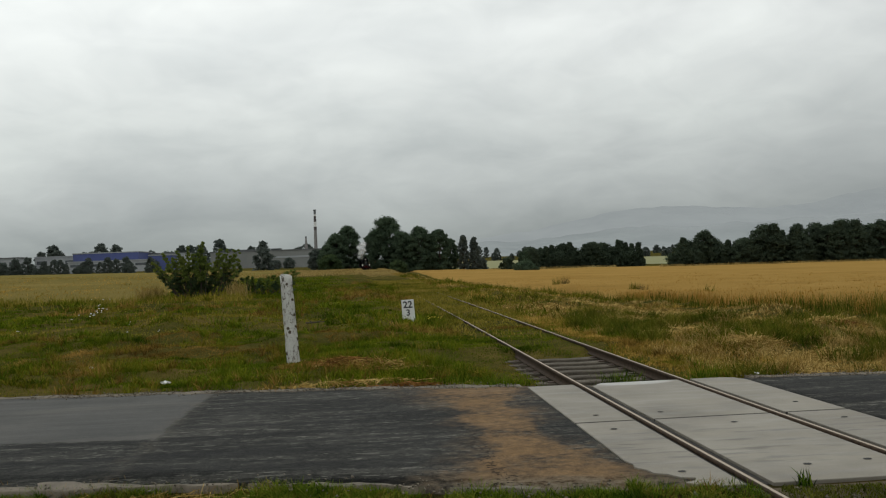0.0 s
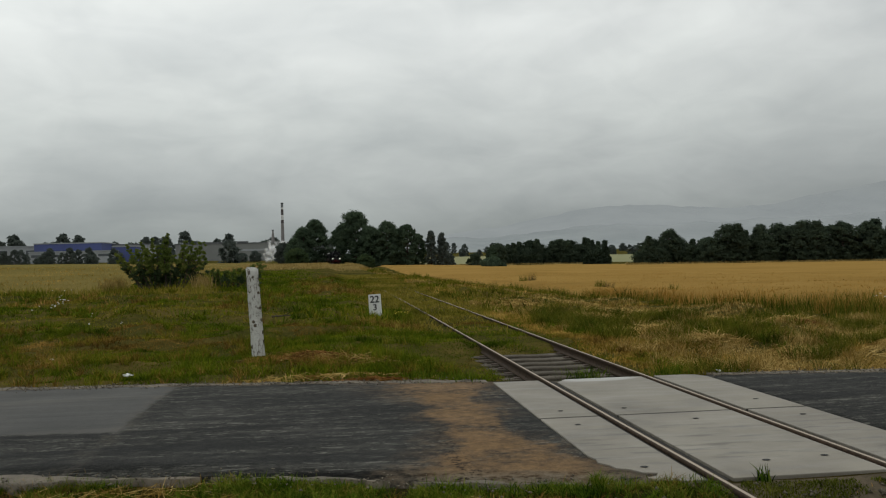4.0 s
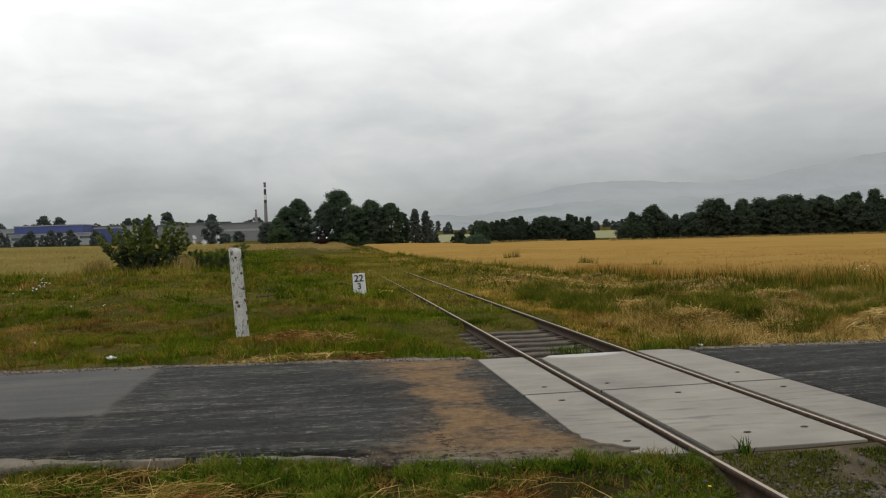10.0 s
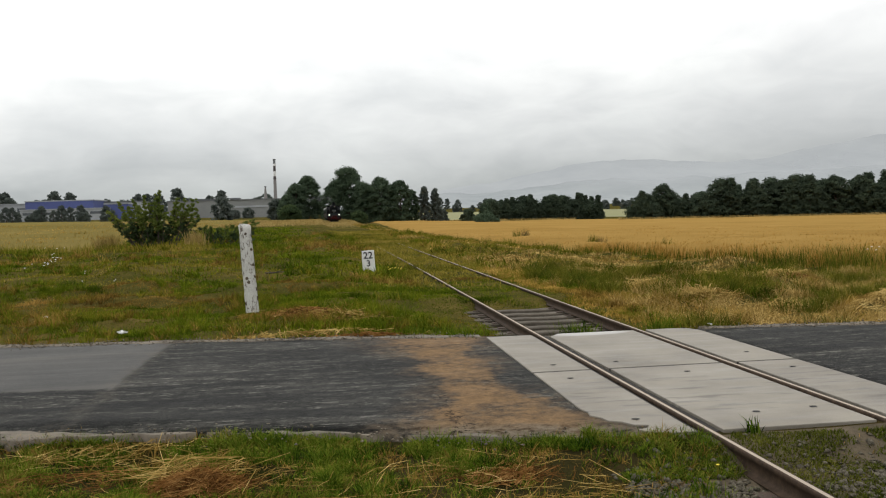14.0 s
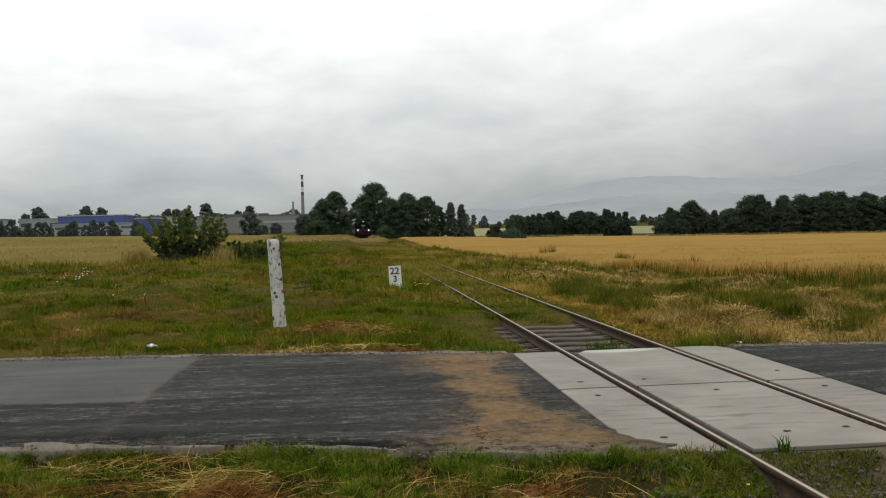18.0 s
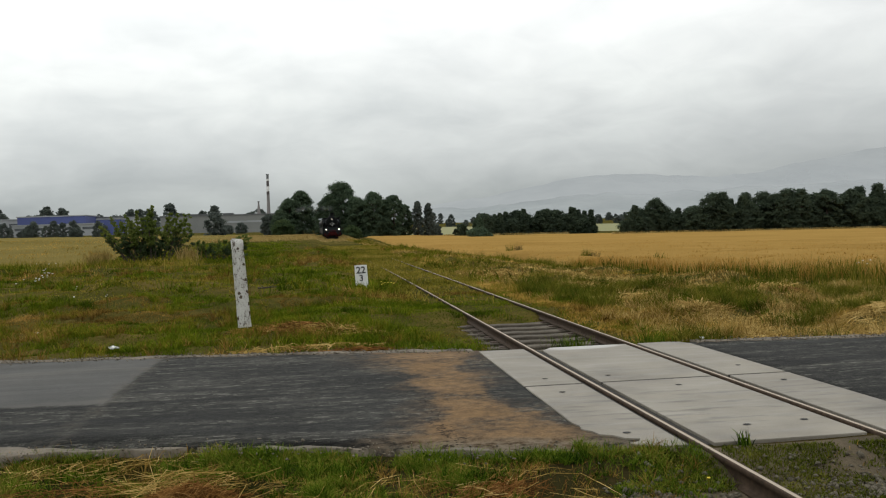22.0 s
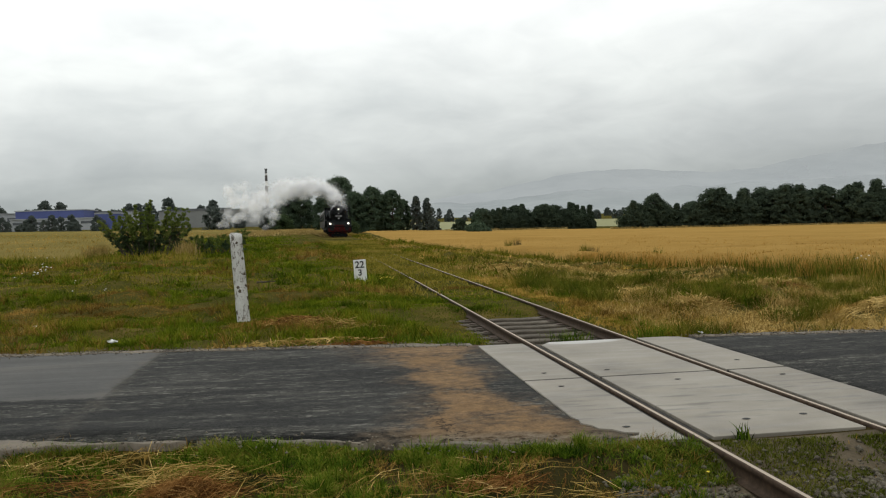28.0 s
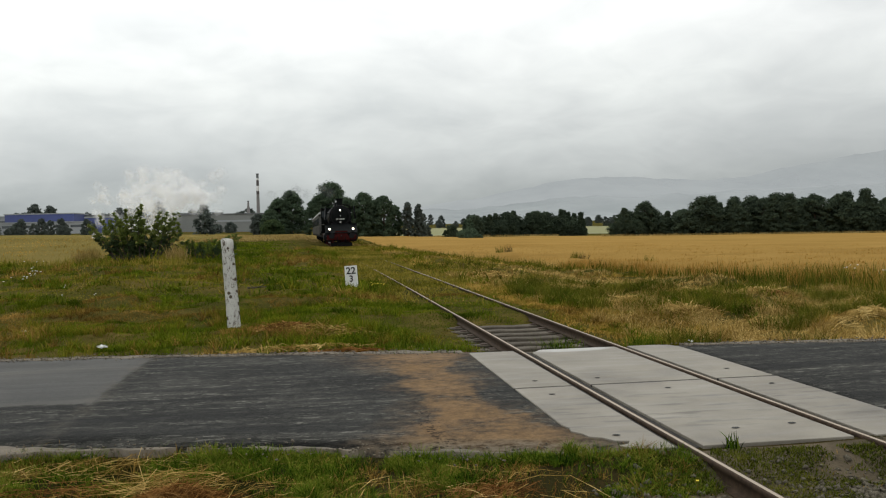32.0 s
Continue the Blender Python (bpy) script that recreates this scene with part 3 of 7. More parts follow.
def vnoise(x, y, scale, seed=0, octaves=3):
    """Value noise in 0..1 over the plan, in a few octaves."""
    x, y = np.broadcast_arrays(np.asarray(x, float), np.asarray(y, float))
    out, amp, total = 0.0, 1.0, 0.0
    for k in range(octaves):
        a, b = x / scale * 2 ** k + 37.1 * seed + 11 * k, y / scale * 2 ** k - 19.7 * seed + 5 * k
        i, j = np.floor(a), np.floor(b)
        u, v = a - i, b - j
        u, v = u * u * (3 - 2 * u), v * v * (3 - 2 * v)
        h = lambda p, q: np.modf(np.abs(np.sin(p * 127.1 + q * 311.7 + 74.7 * seed) * 43758.5453))[0]
        out = out + amp * ((h(i, j) * (1 - u) + h(i + 1, j) * u) * (1 - v) + (h(i, j + 1) * (1 - u) + h(i + 1, j + 1) * u) * v)
        total, amp = total + amp, amp * 0.5
    return out / total


def land(x, y):
    """Height of the ground."""
    x, y = np.asarray(x, float), np.asarray(y, float)
    off = x - TRACK_X(y)
    formation = TRACK_Z(y) - 0.25 + 0.19 * ease(y, 16.5, 17.7) + 0.08 * ease(y, 36, 58)
    left = LEFT_Z(y) + 0.018 * np.maximum(-off - 14, 0).clip(0, 120) * ease(y, 30, 100)
    right = RIGHT_Z(y) - 0.0095 * (off - 14).clip(-2, 260)
    h = np.where(off < 0, formation + (left - formation) * ease(-off, 1.6, 3.4), formation + (right - formation) * ease(off, 2.0, 11.5))
    h = h + 0.10 * ease(np.abs(off), 0.85, 1.15) * (1 - ease(np.abs(off), 1.7, 3.2)) * ease(y, 12.3, 13.2) * (1 - ease(y, 17, 20))
    rough = 0.22 * (vnoise(x, y, 1.4, 1) - 0.5) + 0.22 * (vnoise(x, y, 4.5, 2) - 0.5)
    rough = rough * np.where(off > 3, 2.8, 1.7)
    # the field swells towards the wood
    h = h + 1.45 * ease(y, 165, 275) * (1 - ease(y, 300, 420)) * ease(off, 3, 12) * (1 - ease(off, 14, 85))
    calm = ease(np.abs(off), 1.5, 3.5) * ease(np.abs(y - 9.6), 3.6, 5.5) * (1 - 0.6 * ease(y, 80, 160))
    h = h + rough * calm
    # the road bed, and the low bank before it
    inside = ease(y, NEAR_EDGE(x) - 0.55, NEAR_EDGE(x) - 0.05) * (1 - ease(y, FAR_EDGE(x) + 0.05, FAR_EDGE(x) + 0.6))
    inside = np.where(np.abs(off) < 1.75, inside * ease(y, 6.55, 6.75), inside)
    bed = -0.10 + 0 * x
    near = y < np.where(np.abs(off) < 1.75, 6.5, NEAR_EDGE(x))
    h = np.where(near, np.where(np.abs(off) < 30, -0.13 - 0.03 * lumps(x, y, 1.3, 1.0) + 0 * h, h), h)
    h = np.where(near & (np.abs(off) > 30), -0.13, h)
    h = np.where(near & (off < 1), h - 0.10 * (1 - ease(np.abs(off + 0.95), 0.35, 1.0)) * (1 - ease(y, 4.5, 6.1)), h)
    h = np.where(near, h + 0.11 * ease(y, 5.6, 6.15) * (1 - ease(np.abs(off), 1.9, 2.6)), h)
    return h * (1 - inside) + bed * inside


def spaced(parts):
    """Coordinates from stretches of (start, end, step), the step growing where it is given as two numbers."""
    out = []
    for a, b, s in parts:
        if isinstance(s, tuple):
            n = max(2, int(round((b - a) / ((s[0] + s[1]) / 2))))
            w = np.cumsum(np.linspace(s[0], s[1], n))
            out += list(a + (b - a) * np.r_[0, w[:-1]] / w[-1])
        else:
            out += list(np.arange(a, b - 1e-6, s))
    return np.array(out + [parts[-1][1]])


def sheet(name, xs, ys, height, material, keep=None, smooth=True):
    gx, gy = np.meshgrid(xs, ys)
    v = np.stack([gx, gy, height(gx, gy)], -1).reshape(-1, 3)
    n, k = len(xs), len(ys)
    i = (np.arange(k - 1)[:, None] * n + np.arange(n - 1)[None]).reshape(-1)
    f = np.stack([i, i + 1, i + n + 1, i + n], -1)
    if keep is not None:
        mid = v[f].mean(1)
        f = f[keep(mid[:, 0], mid[:, 1])]
        used, f = np.unique(f, return_inverse=True)
        v, f = v[used], f.reshape(-1, 4)
    return raw_mesh(name, v, f, material, smooth)


gx = spaced([(-4200, -400, (500, 60)), (-400, -40, (60, 3)), (-40, -12, (3, 0.5)), (-12, 14, 0.2), (14, 45, (0.5, 3)), (45, 400, (3, 40)), (400, 4200, (60, 500))])
gy = spaced([(-400, -20, (80, 5)), (-20, 3, (5, 0.4)), (3, 24, 0.2), (24, 70, (0.3, 1.5)), (70, 330, (1.5, 8)), (330, 5000, (10, 400))])
tagged(new("ground", sheet("ground", gx, gy, land, GROUND)), "rough meadow ground with green and dry patches", "ground", kind="structure")


# ---- road, shoulders and patches ----
def strip(name, x0, x1, near, far, z, material, step=0.25, rows=10, thick=0.12, ragged=0.0, seed=0.0):
    """A road surface between two edges that are functions of x, with a skirt down all round. ragged: how uneven its edges are."""
    xs = np.arange(x0, x1 + 1e-6, step)
    wob = lambda s: ragged * (np.sin(xs * 5.1 + s) + 0.7 * np.sin(xs * 11.3 + 2 * s) + 0.5 * np.sin(xs * 23.0 + 3 * s)) / 2
    a, b = near(xs) + wob(seed + 1), far(xs) + wob(seed + 4)
    t = np.linspace(0, 1, rows + 1)[:, None]
    gy_, gx_ = a + (b - a) * t, np.broadcast_to(xs, (rows + 1, len(xs)))
    top = np.stack([gx_, gy_, z(gx_, gy_)], -1)
    n, k = len(xs), rows + 1
    v = top.reshape(-1, 3)
    i = (np.arange(k - 1)[:, None] * n + np.arange(n - 1)[None]).reshape(-1)
    f = [np.stack([i, i + 1, i + n + 1, i + n], -1)]
    rim = np.r_[np.arange(n), np.arange(1, k) * n + n - 1, (k - 1) * n + np.arange(n - 2, -1, -1), np.arange(k - 2, 0, -1) * n]
    low = v[rim] - (0, 0, thick)
    m, j = len(v), np.arange(len(rim))
    nxt = (j + 1) % len(rim)
    f.append(np.stack([rim[nxt], rim[j], m + j, m + nxt], -1))
    return raw_mesh(name, np.r_[v, low], np.concatenate(f), material)


def road_z(x, y):
    return -0.030 + 0.012 * lumps(x, y, 2.6, 0.7) * ease(np.abs(x), 1.8, 3.0) + 0 * x


road = tagged(new("road", strip("road", -60, -0.92, NEAR_EDGE, FAR_EDGE, road_z, ASPHALT, ragged=0.03)), "worn light grey asphalt country road", "road", kind="structure")
right = strip("asphalt", 1.56, 60, NEAR_EDGE, FAR_EDGE, road_z, ASPHALT_RIGHT, ragged=0.04)
part("asphalt", right, None, road, "darker worn asphalt beyond the track")
dark = strip("asphalt_patch", -6.05, -0.93, lambda x: NEAR_EDGE(x) + 0.10, lambda x: FAR_EDGE(x) - 0.14, lambda x, y: road_z(x, y) + 0.005, ASPHALT, 0.1, 12, 0.02, 0.03, 2.0)
part("asphalt_patch", dark, None, road, "dark resurfaced asphalt with washed-on sand")
for k, (a, b) in enumerate(((lambda x: FAR_EDGE(x) - 0.06, lambda x: FAR_EDGE(x) + 0.20), (lambda x: NEAR_EDGE(x) - 0.03 - 0.15 * ease(-x, 5.2, 6.0), lambda x: NEAR_EDGE(x) + 0.02 + 0.07 * ease(-x, 5.6, 6.4)))):
    for x0, x1 in ((-40, -1.55), (1.75, 30)):
        sh = strip("shoulder", x0, x1, a, b, lambda x, y: road_z(x, y) + 0.004 - 0.004 * (k == 1) + 0.006 * lumps(x, y, 0.35, k), SAND, 0.05, 4, 0.1, 0.07, k + x0)
        tagged(new("road_shoulder", sh), "sandy gravel shoulder along the road edge", "shoulder", kind="structure")


# ---- level crossing slabs ----
crossing = thing("level_crossing", pose(0, 0, 0), "pale precast concrete crossing slabs between the rails", "crossing", kind="structure")
HOLES = {0: ((-1.2, 8.72), (-1.17, 9.55), (-1.17, 6.84)), 1: ((-0.42, 9.55), (0.1, 8.75), (-0.1, 6.85), (0.45, 6.9)), 2: ((1.28, 9.75), (1.28, 8.7))}
SLABS = [(-1.50, -0.842, 0), (-0.625, 0.680, 1), (0.872, 1.58, 2)]
GROOVE = surface("groove_dirt", (0.007, 0.0065, 0.006), (0.026, 0.023, 0.018), 3.0, 30.0, 1.0, 0.5, where="world")
DARK = surface("hollow_shade", (0.012, 0.012, 0.012), (0.03, 0.03, 0.03), 5.0, 40.0, 0.95, 0.2)
for x0, x1, col in SLABS:
    for y0, y1 in ((6.36, 9.135), (9.185, 12.05)):
        bm = bmesh.new()
        # outline with a worn corner, extruded down
        out = [(x0, y0), (x1, y0), (x1, y1), (x0, y1)]
        if col == 0 and y0 < 8:
            out = [(-1.02, y0), (x1, y0), (x1, y1), (x0, y1), (x0, 7.34), (-1.47, 7.20), (-1.49, 7.08), (-1.42, 6.98), (-1.40, 6.86), (-1.30, 6.80), (-1.24, 6.68), (-1.13, 6.64), (-1.17, 6.56), (-1.27, 6.52), (-1.20, 6.44)]
        if col == 2 and y0 > 8:
            out = [(x0, y0), (x1, y0), (x1, 11.75), (1.50, 11.98), (1.30, y1), (x0, y1)]
        if col == 1 and y0 > 8:
            out = [(x0, y0), (x1, y0), (x1, y1), (-0.45, y1), (x0, 11.80)]
        face = bm.faces.new([bm.verts.new((x, y, -0.012)) for x, y in out])
        ext = bmesh.ops.extrude_face_region(bm, geom=[face])
        bmesh.ops.translate(bm, vec=(0, 0, -0.15), verts=[g for g in ext["geom"] if isinstance(g, bmesh.types.BMVert)])
        bmesh.ops.recalc_face_normals(bm, faces=bm.faces[:])
        slab = part("slab", bm, CONCRETE, crossing, bevel=0.008)
        for hx, hy in HOLES[col]:
            if y0 < hy < y1:
                # flat dark disc: the hole's inner shade is only its colour
                bm = tube([(-0.010, 0.018), (-0.007, 0.028), (-0.0095, 0.02)], 12, "z")
                h = part("lifting_socket", bm, DARK, slab, "dark lifting socket")
                h.location = (hx, hy, 0)
                h.scale = (1.3, 0.9, 1)

# dark filler in the joint between the two rows of slabs
for x0, x1, col in SLABS:
    part("joint_filler", box(x0 + 0.004, x1 - 0.004, 9.137, 9.183, -0.07, -0.015), GROOVE, crossing, "dark filler in the joint")

# black strips added between slabs and rails: groove dirt and shade as colour
for x0, x1 in ((-0.838, -0.790), (-0.716, -0.629), (0.684, 0.716), (0.790, 0.868)):
    part("gap_strip", box(x0, x1, 6.40, 12.02, -0.11, -0.036), GROOVE, crossing, "black strip beside the rail")

# gravel-filled bed under slabs and rails
tagged(new("crossing_bed", strip("crossing_bed", -1.6, 1.7, lambda x: 6.2 + 0 * x, lambda x: 12.2 + 0 * x, lambda x, y: -0.125 + 0.008 * lumps(x, y, 0.2), GROOVE, 0.1, 40, 0.1)), "dark earth in the gaps beside the rails", "track bed", kind="structure")


# ---- rails, sleepers, ballast ----
HEAD = [(-0.032, -0.010), (-0.026, -0.002), (-0.012, 0.0), (0.012, 0.0), (0.026, -0.002), (0.032, -0.010), (0.031, -0.038), (0.010, -0.050),
        (0.008, -0.115), (0.020, -0.130), (0.062, -0.142), (0.062, -0.152), (-0.062, -0.152), (-0.062, -0.142), (-0.020, -0.130), (-0.008, -0.115), (-0.010, -0.050), (-0.031, -0.038)]


def sweep(profile, offset, ys):
    n = len(profile)
    px, pz = np.array(profile).T
    x = TRACK_X(ys)[:, None] + offset + px
    v = np.stack([x, np.broadcast_to(ys[:, None], x.shape), TRACK_Z(ys)[:, None] + pz], -1).reshape(-1, 3)
    i = np.arange(len(ys) - 1)[:, None] * n
    j = np.arange(n)[None]
    k = (j + 1) % n
    return v, np.stack([i + j, i + k, i + n + k, i + n + j], -1).reshape(-1, 4)


ry = spaced([(-25, 0, 2.5), (0, 60, 1.0), (60, 400, 4.0)])
for side in (-1, 1):
    v, f = sweep(HEAD, side * 0.7525, ry)
    tagged(new("rail", raw_mesh("rail", v, f, RAIL)), "rusty steel rail with a bright running surface", "rail", "rails of the track", "structure")


def sleeper_mesh():
    bm = box(-1.3, 1.3, -0.13, 0.13, -0.16, 0.0)
    bmesh.ops.subdivide_edges(bm, edges=[e for e in bm.edges if abs(e.verts[0].co.x - e.verts[1].co.x) > 1], cuts=6)
    for v in bm.verts:
        v.co += Vector((0, 0.012 * math.sin(v.co.x * 9 + v.co.z * 40), 0.008 * math.sin(v.co.x * 7 + v.co.y * 30)))
    bmesh.ops.bevel(bm, geom=[e for e in bm.edges if len(e.link_faces) == 2 and e.calc_face_angle() > 0.8], offset=0.015, segments=1, affect="EDGES")
    me = bpy.data.meshes.new("sleeper")
    bm.to_mesh(me)
    bm.free()
    me.materials.append(SLEEPER)
    return me


def fastener_mesh():
    bm = box(-0.19, 0.19, -0.08, 0.08, -0.004, 0.014)
    for sx in (-0.12, 0.12):
        tube([(0.014, 0.022), (0.05, 0.020), (0.055, 0.012)], 8, "z", bm)
    me = bpy.data.meshes.new("base_plate")
    bm.to_mesh(me)
    bm.free()
    me.materials.append(RUST)
    return me


SLEEPER_MESH, PLATE_MESH = sleeper_mesh(), fastener_mesh()
rs = random.Random(3)
for k in range(36):
    y = -3.6 + 0.63 * k
    if 6.2 < y < 12.3:
        continue
    s = thing("sleeper", pose(float(TRACK_X(y)) + rs.uniform(-0.04, 0.04), y + rs.uniform(-0.03, 0.03), float(TRACK_Z(y)) - (0.205 if y < 6.2 else 0.168), 0, 0, rs.uniform(-0.8, 0.8)), "weathered grey timber railway sleeper", "sleeper", "sleepers under the rails", "structure")
    part("timber", SLEEPER_MESH, None, s)
    for side in (-1, 1):
        p = part("base_plate", PLATE_MESH, None, s, "rusty base plate with screws")
        p.location = (side * 0.7525, 0, 0.038 if y < 6.2 else 0.001)


def pebble_field(name, n, area, height, size, seed, material, label, squash=0.65):
    """Loose stones strewn over an area; each is a rough octahedron."""
    r = np.random.RandomState(seed)
    p = area(r, n)
    n = len(p)
    s = r.uniform(size[0], size[1], n)
    octa = np.array([(1, 0, 0), (-1, 0, 0), (0, 1, 0), (0, -1, 0), (0, 0, 1), (0, 0, -1)], float)
    v = octa[None] * s[:, None, None] * r.uniform(0.6, 1.25, (n, 6, 1)) + r.normal(0, 0.16, (n, 6, 3)) * s[:, None, None]
    a = r.uniform(0, 6.28, n)
    c, si = np.cos(a)[:, None], np.sin(a)[:, None]
    v = np.stack([v[..., 0] * c - v[..., 1] * si, v[..., 0] * si + v[..., 1] * c, v[..., 2] * squash], -1)
    v += r.normal(0, 0.12, v.shape) * s[:, None, None]
    v += np.stack([p[:, 0], p[:, 1], height(p[:, 0], p[:, 1]) + s * 0.2], -1)[:, None]
    tri = np.array([(0, 2, 4), (2, 1, 4), (1, 3, 4), (3, 0, 4), (2, 0, 5), (1, 2, 5), (3, 1, 5), (0, 3, 5)])
    f = (np.arange(n)[:, None, None] * 6 + tri[None]).reshape(-1, 3)
    return tagged(new(name, raw_mesh(name, v.reshape(-1, 3), f, material)), label, "gravel", kind="stuff")


def near_ballast(r, n):
    x, y = r.uniform(-1.75, 3.4, n), r.uniform(2.2, 6.3, n)
    return np.stack([x, y], -1)[(r.uniform(0, 1, n) < np.where(x < -0.6, 1.0 - 0.85 * ease(y + 0.3 * lumps(x, y, 0.3), 5.3, 5.8), 0.10 + 0.55 * ease(lumps(x, y, 0.4, 2.0), 0.0, 0.6)) * (1 - 0.8 * ease(y, 5.5, 6.2)) - 0.5 * ease(-x, 1.3, 1.9)) & (np.abs(np.abs(x) - 0.7525) > 0.085)]


def far_ballast(r, n):
    x, y = r.uniform(-1.02, 0.98, n), 12.2 + 4.6 * r.uniform(0, 1, n)
    return np.stack([x, y], -1)[np.abs(np.abs(x) - 0.7525) > 0.085]


dirt = surface("mossy_gravel", (0.036, 0.030, 0.018), (0.118, 0.094, 0.064), 2.2, 40.0, 0.95, 0.8, where="world")
dirt.node_tree.nodes["Principled BSDF"].inputs["Specular IOR Level"].default_value = 0.05
tagged(new("gravel_bed", sheet("gravel_bed", np.arange(-1.9, 7.0, 0.07), np.arange(2.0, 6.31, 0.1), lambda x, y: land(x, y) + 0.008 + 0.008 * lumps(x, y, 0.12), dirt, lambda x, y: (y < 6.3) & (y < NEAR_EDGE(x) + 0.15) & (x > -1.5 + 0.45 * ease(y, 5.2, 5.8) + 0.22 * lumps(x, y, 0.25) + 0.12 * lumps(x, y, 0.09)))), "fine grey-brown gravel and dirt round the rails", "gravel", kind="structure")
pebble_field("ballast", 26000, near_ballast, lambda x, y: land(x, y) + 0.008, (0.010, 0.036), 4, STONE, "loose grey ballast stones between the rails")
pebble_field("ballast", 3400, far_ballast, lambda x, y: land(x, y) + 0.005, (0.02, 0.045), 5, STONE, "grey ballast stones half hidden in grass")


def shoulder_grit(r, n):
    x = r.uniform(-9, 7, n)
    far = r.uniform(0, 1, n) < 0.8
    y = np.where(far, FAR_EDGE(x) + r.normal(0.05, 0.16, n), NEAR_EDGE(x) + r.normal(-0.1, 0.16, n))
    return np.stack([x, y], -1)[np.abs(x) > 1.6]


pebble_field("grit", 2500, shoulder_grit, lambda x, y: road_z(x, y) + 0.01, (0.006, 0.02), 6, SAND, "grit along the road edges")


# ---- grass, grain and weeds ----
def blade_field(name, pts, z, height, width, bend, material, seed, label, category="grass", lie=0.0, segments=2, lean=None):
    """Blades standing at pts: each a tapering strip that bends over. height and width may be arrays. lie: how flat they lie."""
    r = np.random.RandomState(seed)
    n = len(pts)
    h = np.asarray(height) * r.uniform(0.55, 1.25, n)
    w = np.asarray(width) * r.uniform(0.7, 1.3, n)
    face = r.uniform(0, 6.283, n)
    lean = r.uniform(0, 6.283, n) if lean is None else lean
    b = bend * r.uniform(0.2, 1.6, n)
    side = np.stack([np.cos(face), np.sin(face), np.zeros(n)], -1)
    out = np.stack([np.cos(lean), np.sin(lean), np.zeros(n)], -1)
    root = np.stack([pts[:, 0], pts[:, 1], z], -1)
    rows = []
    for k in range(segments + 1):
        t = k / segments
        c = root + out * (h * b * t ** 1.7)[:, None]
        c[:, 2] += h * t * (1 - lie) * np.sqrt(np.maximum(1 - (b * t) ** 2 * 0.5, 0.15))
        if k == segments:
            rows.append(c)
        else:
            rows += [c - side * (w * (1 - 0.45 * t) / 2)[:, None], c + side * (w * (1 - 0.45 * t) / 2)[:, None]]
    v = np.stack(rows, 1)
    m = 2 * segments + 1
    tri = []
    for k in range(segments - 1):
        a = 2 * k
        tri += [(a, a + 1, a + 3), (a, a + 3, a + 2)]
    tri.append((2 * segments - 2, 2 * segments - 1, 2 * segments))
    f = (np.arange(n)[:, None, None] * m + np.array(tri)[None]).reshape(-1, 3)
    return tagged(new(name, raw_mesh(name, v.reshape(-1, 3), f, material)), label, category, kind="stuff")


def scatter(seed, n, x0, x1, y0, y1, keep):
    r = np.random.RandomState(seed)
    p = np.stack([r.uniform(x0, x1, n), r.uniform(y0, y1, n)], -1)
    return p[r.uniform(0, 1, n) < keep(p[:, 0], p[:, 1])]


def tufts(p, per, radius, seed):
    """Turns points into tufts: blades that spring from about one root and lean outwards. Returns their places, leans and tuft numbers."""
    r = np.random.RandomState(seed)
    n = r.poisson(per, len(p)).clip(3, 3 * per)
    k = np.repeat(np.arange(len(p)), n)
    a, d = r.uniform(0, 6.283, len(k)), np.abs(r.normal(0, 1, len(k))) * np.repeat(radius * r.uniform(0.5, 1.6, len(p)), n)
    return p[k] + np.stack([d * np.cos(a), d * np.sin(a)], -1), a + r.normal(0, 0.5, len(k)), k


def tuft_field(name, p, per, radius, h, width, bend, material, seed, label, segments=2):
    q, lean, k = tufts(p, per, radius, seed)
    return blade_field(name, q, land(q[:, 0], q[:, 1]), np.asarray(h)[k] if np.ndim(h) else h, width, bend, material, seed + 1, label, segments=segments, lean=lean)


def off_track(x, y):
    return np.abs(x - TRACK_X(y))


# the verge on the camera's side of the road: cut grass, brown thatch, tufts
HEAPS = [(-4.60, 6.0, 0.34, 0.18), (-5.6, 6.35, 0.35, 0.12), (-2.45, 5.8, 0.35, 0.22)]


def under_straw(x, y):
    return np.max([np.exp(-((x - a) / b) ** 2 - ((y - c) / d) ** 2) for a, c, b, d in HEAPS], 0)


def verge(x, y):
    g = ease(y, 5.4, 5.9)
    bare = ease(x, -1.75 + 0.98 * g, -1.05 + 0.32 * g)
    return (1 - ease(y + 0.25 * (vnoise(x, y, 0.5, 9) - 0.5), NEAR_EDGE(x) - 0.12, NEAR_EDGE(x) + 0.05)) * (1 - 0.95 * bare) * (1 - 0.85 * under_straw(x, y)) * (0.12 + 0.88 * ease(vnoise(x, y, 0.26, 33), 0.38, 0.54))


for seed_, n_, lo_, hi_ in ((11, 90000, 4.5, 8.3), (10, 50000, -3.0, 4.5)):
    p = scatter(seed_, n_, -8.5, 1.2, lo_, hi_, lambda x, y: verge(x, y) * (0.10 + 0.90 * ease(vnoise(x, y, 0.7, 3), 0.36, 0.52)))
    tall = 0.035 + 0.09 * ease(vnoise(p[:, 0], p[:, 1], 0.40, 4), 0.35, 0.75)
    blade_field("verge_grass", p, land(p[:, 0], p[:, 1]), tall, 0.006, 0.9, GRASS_NEAR, seed_ + 1, "short green grass on the near verge", segments=2)
p = scatter(14, 120000, -8.5, 1.2, 1.0, 8.3, lambda x, y: verge(x, y) * (1 - 0.70 * ease(vnoise(x, y, 0.7, 3), 0.42, 0.58)))
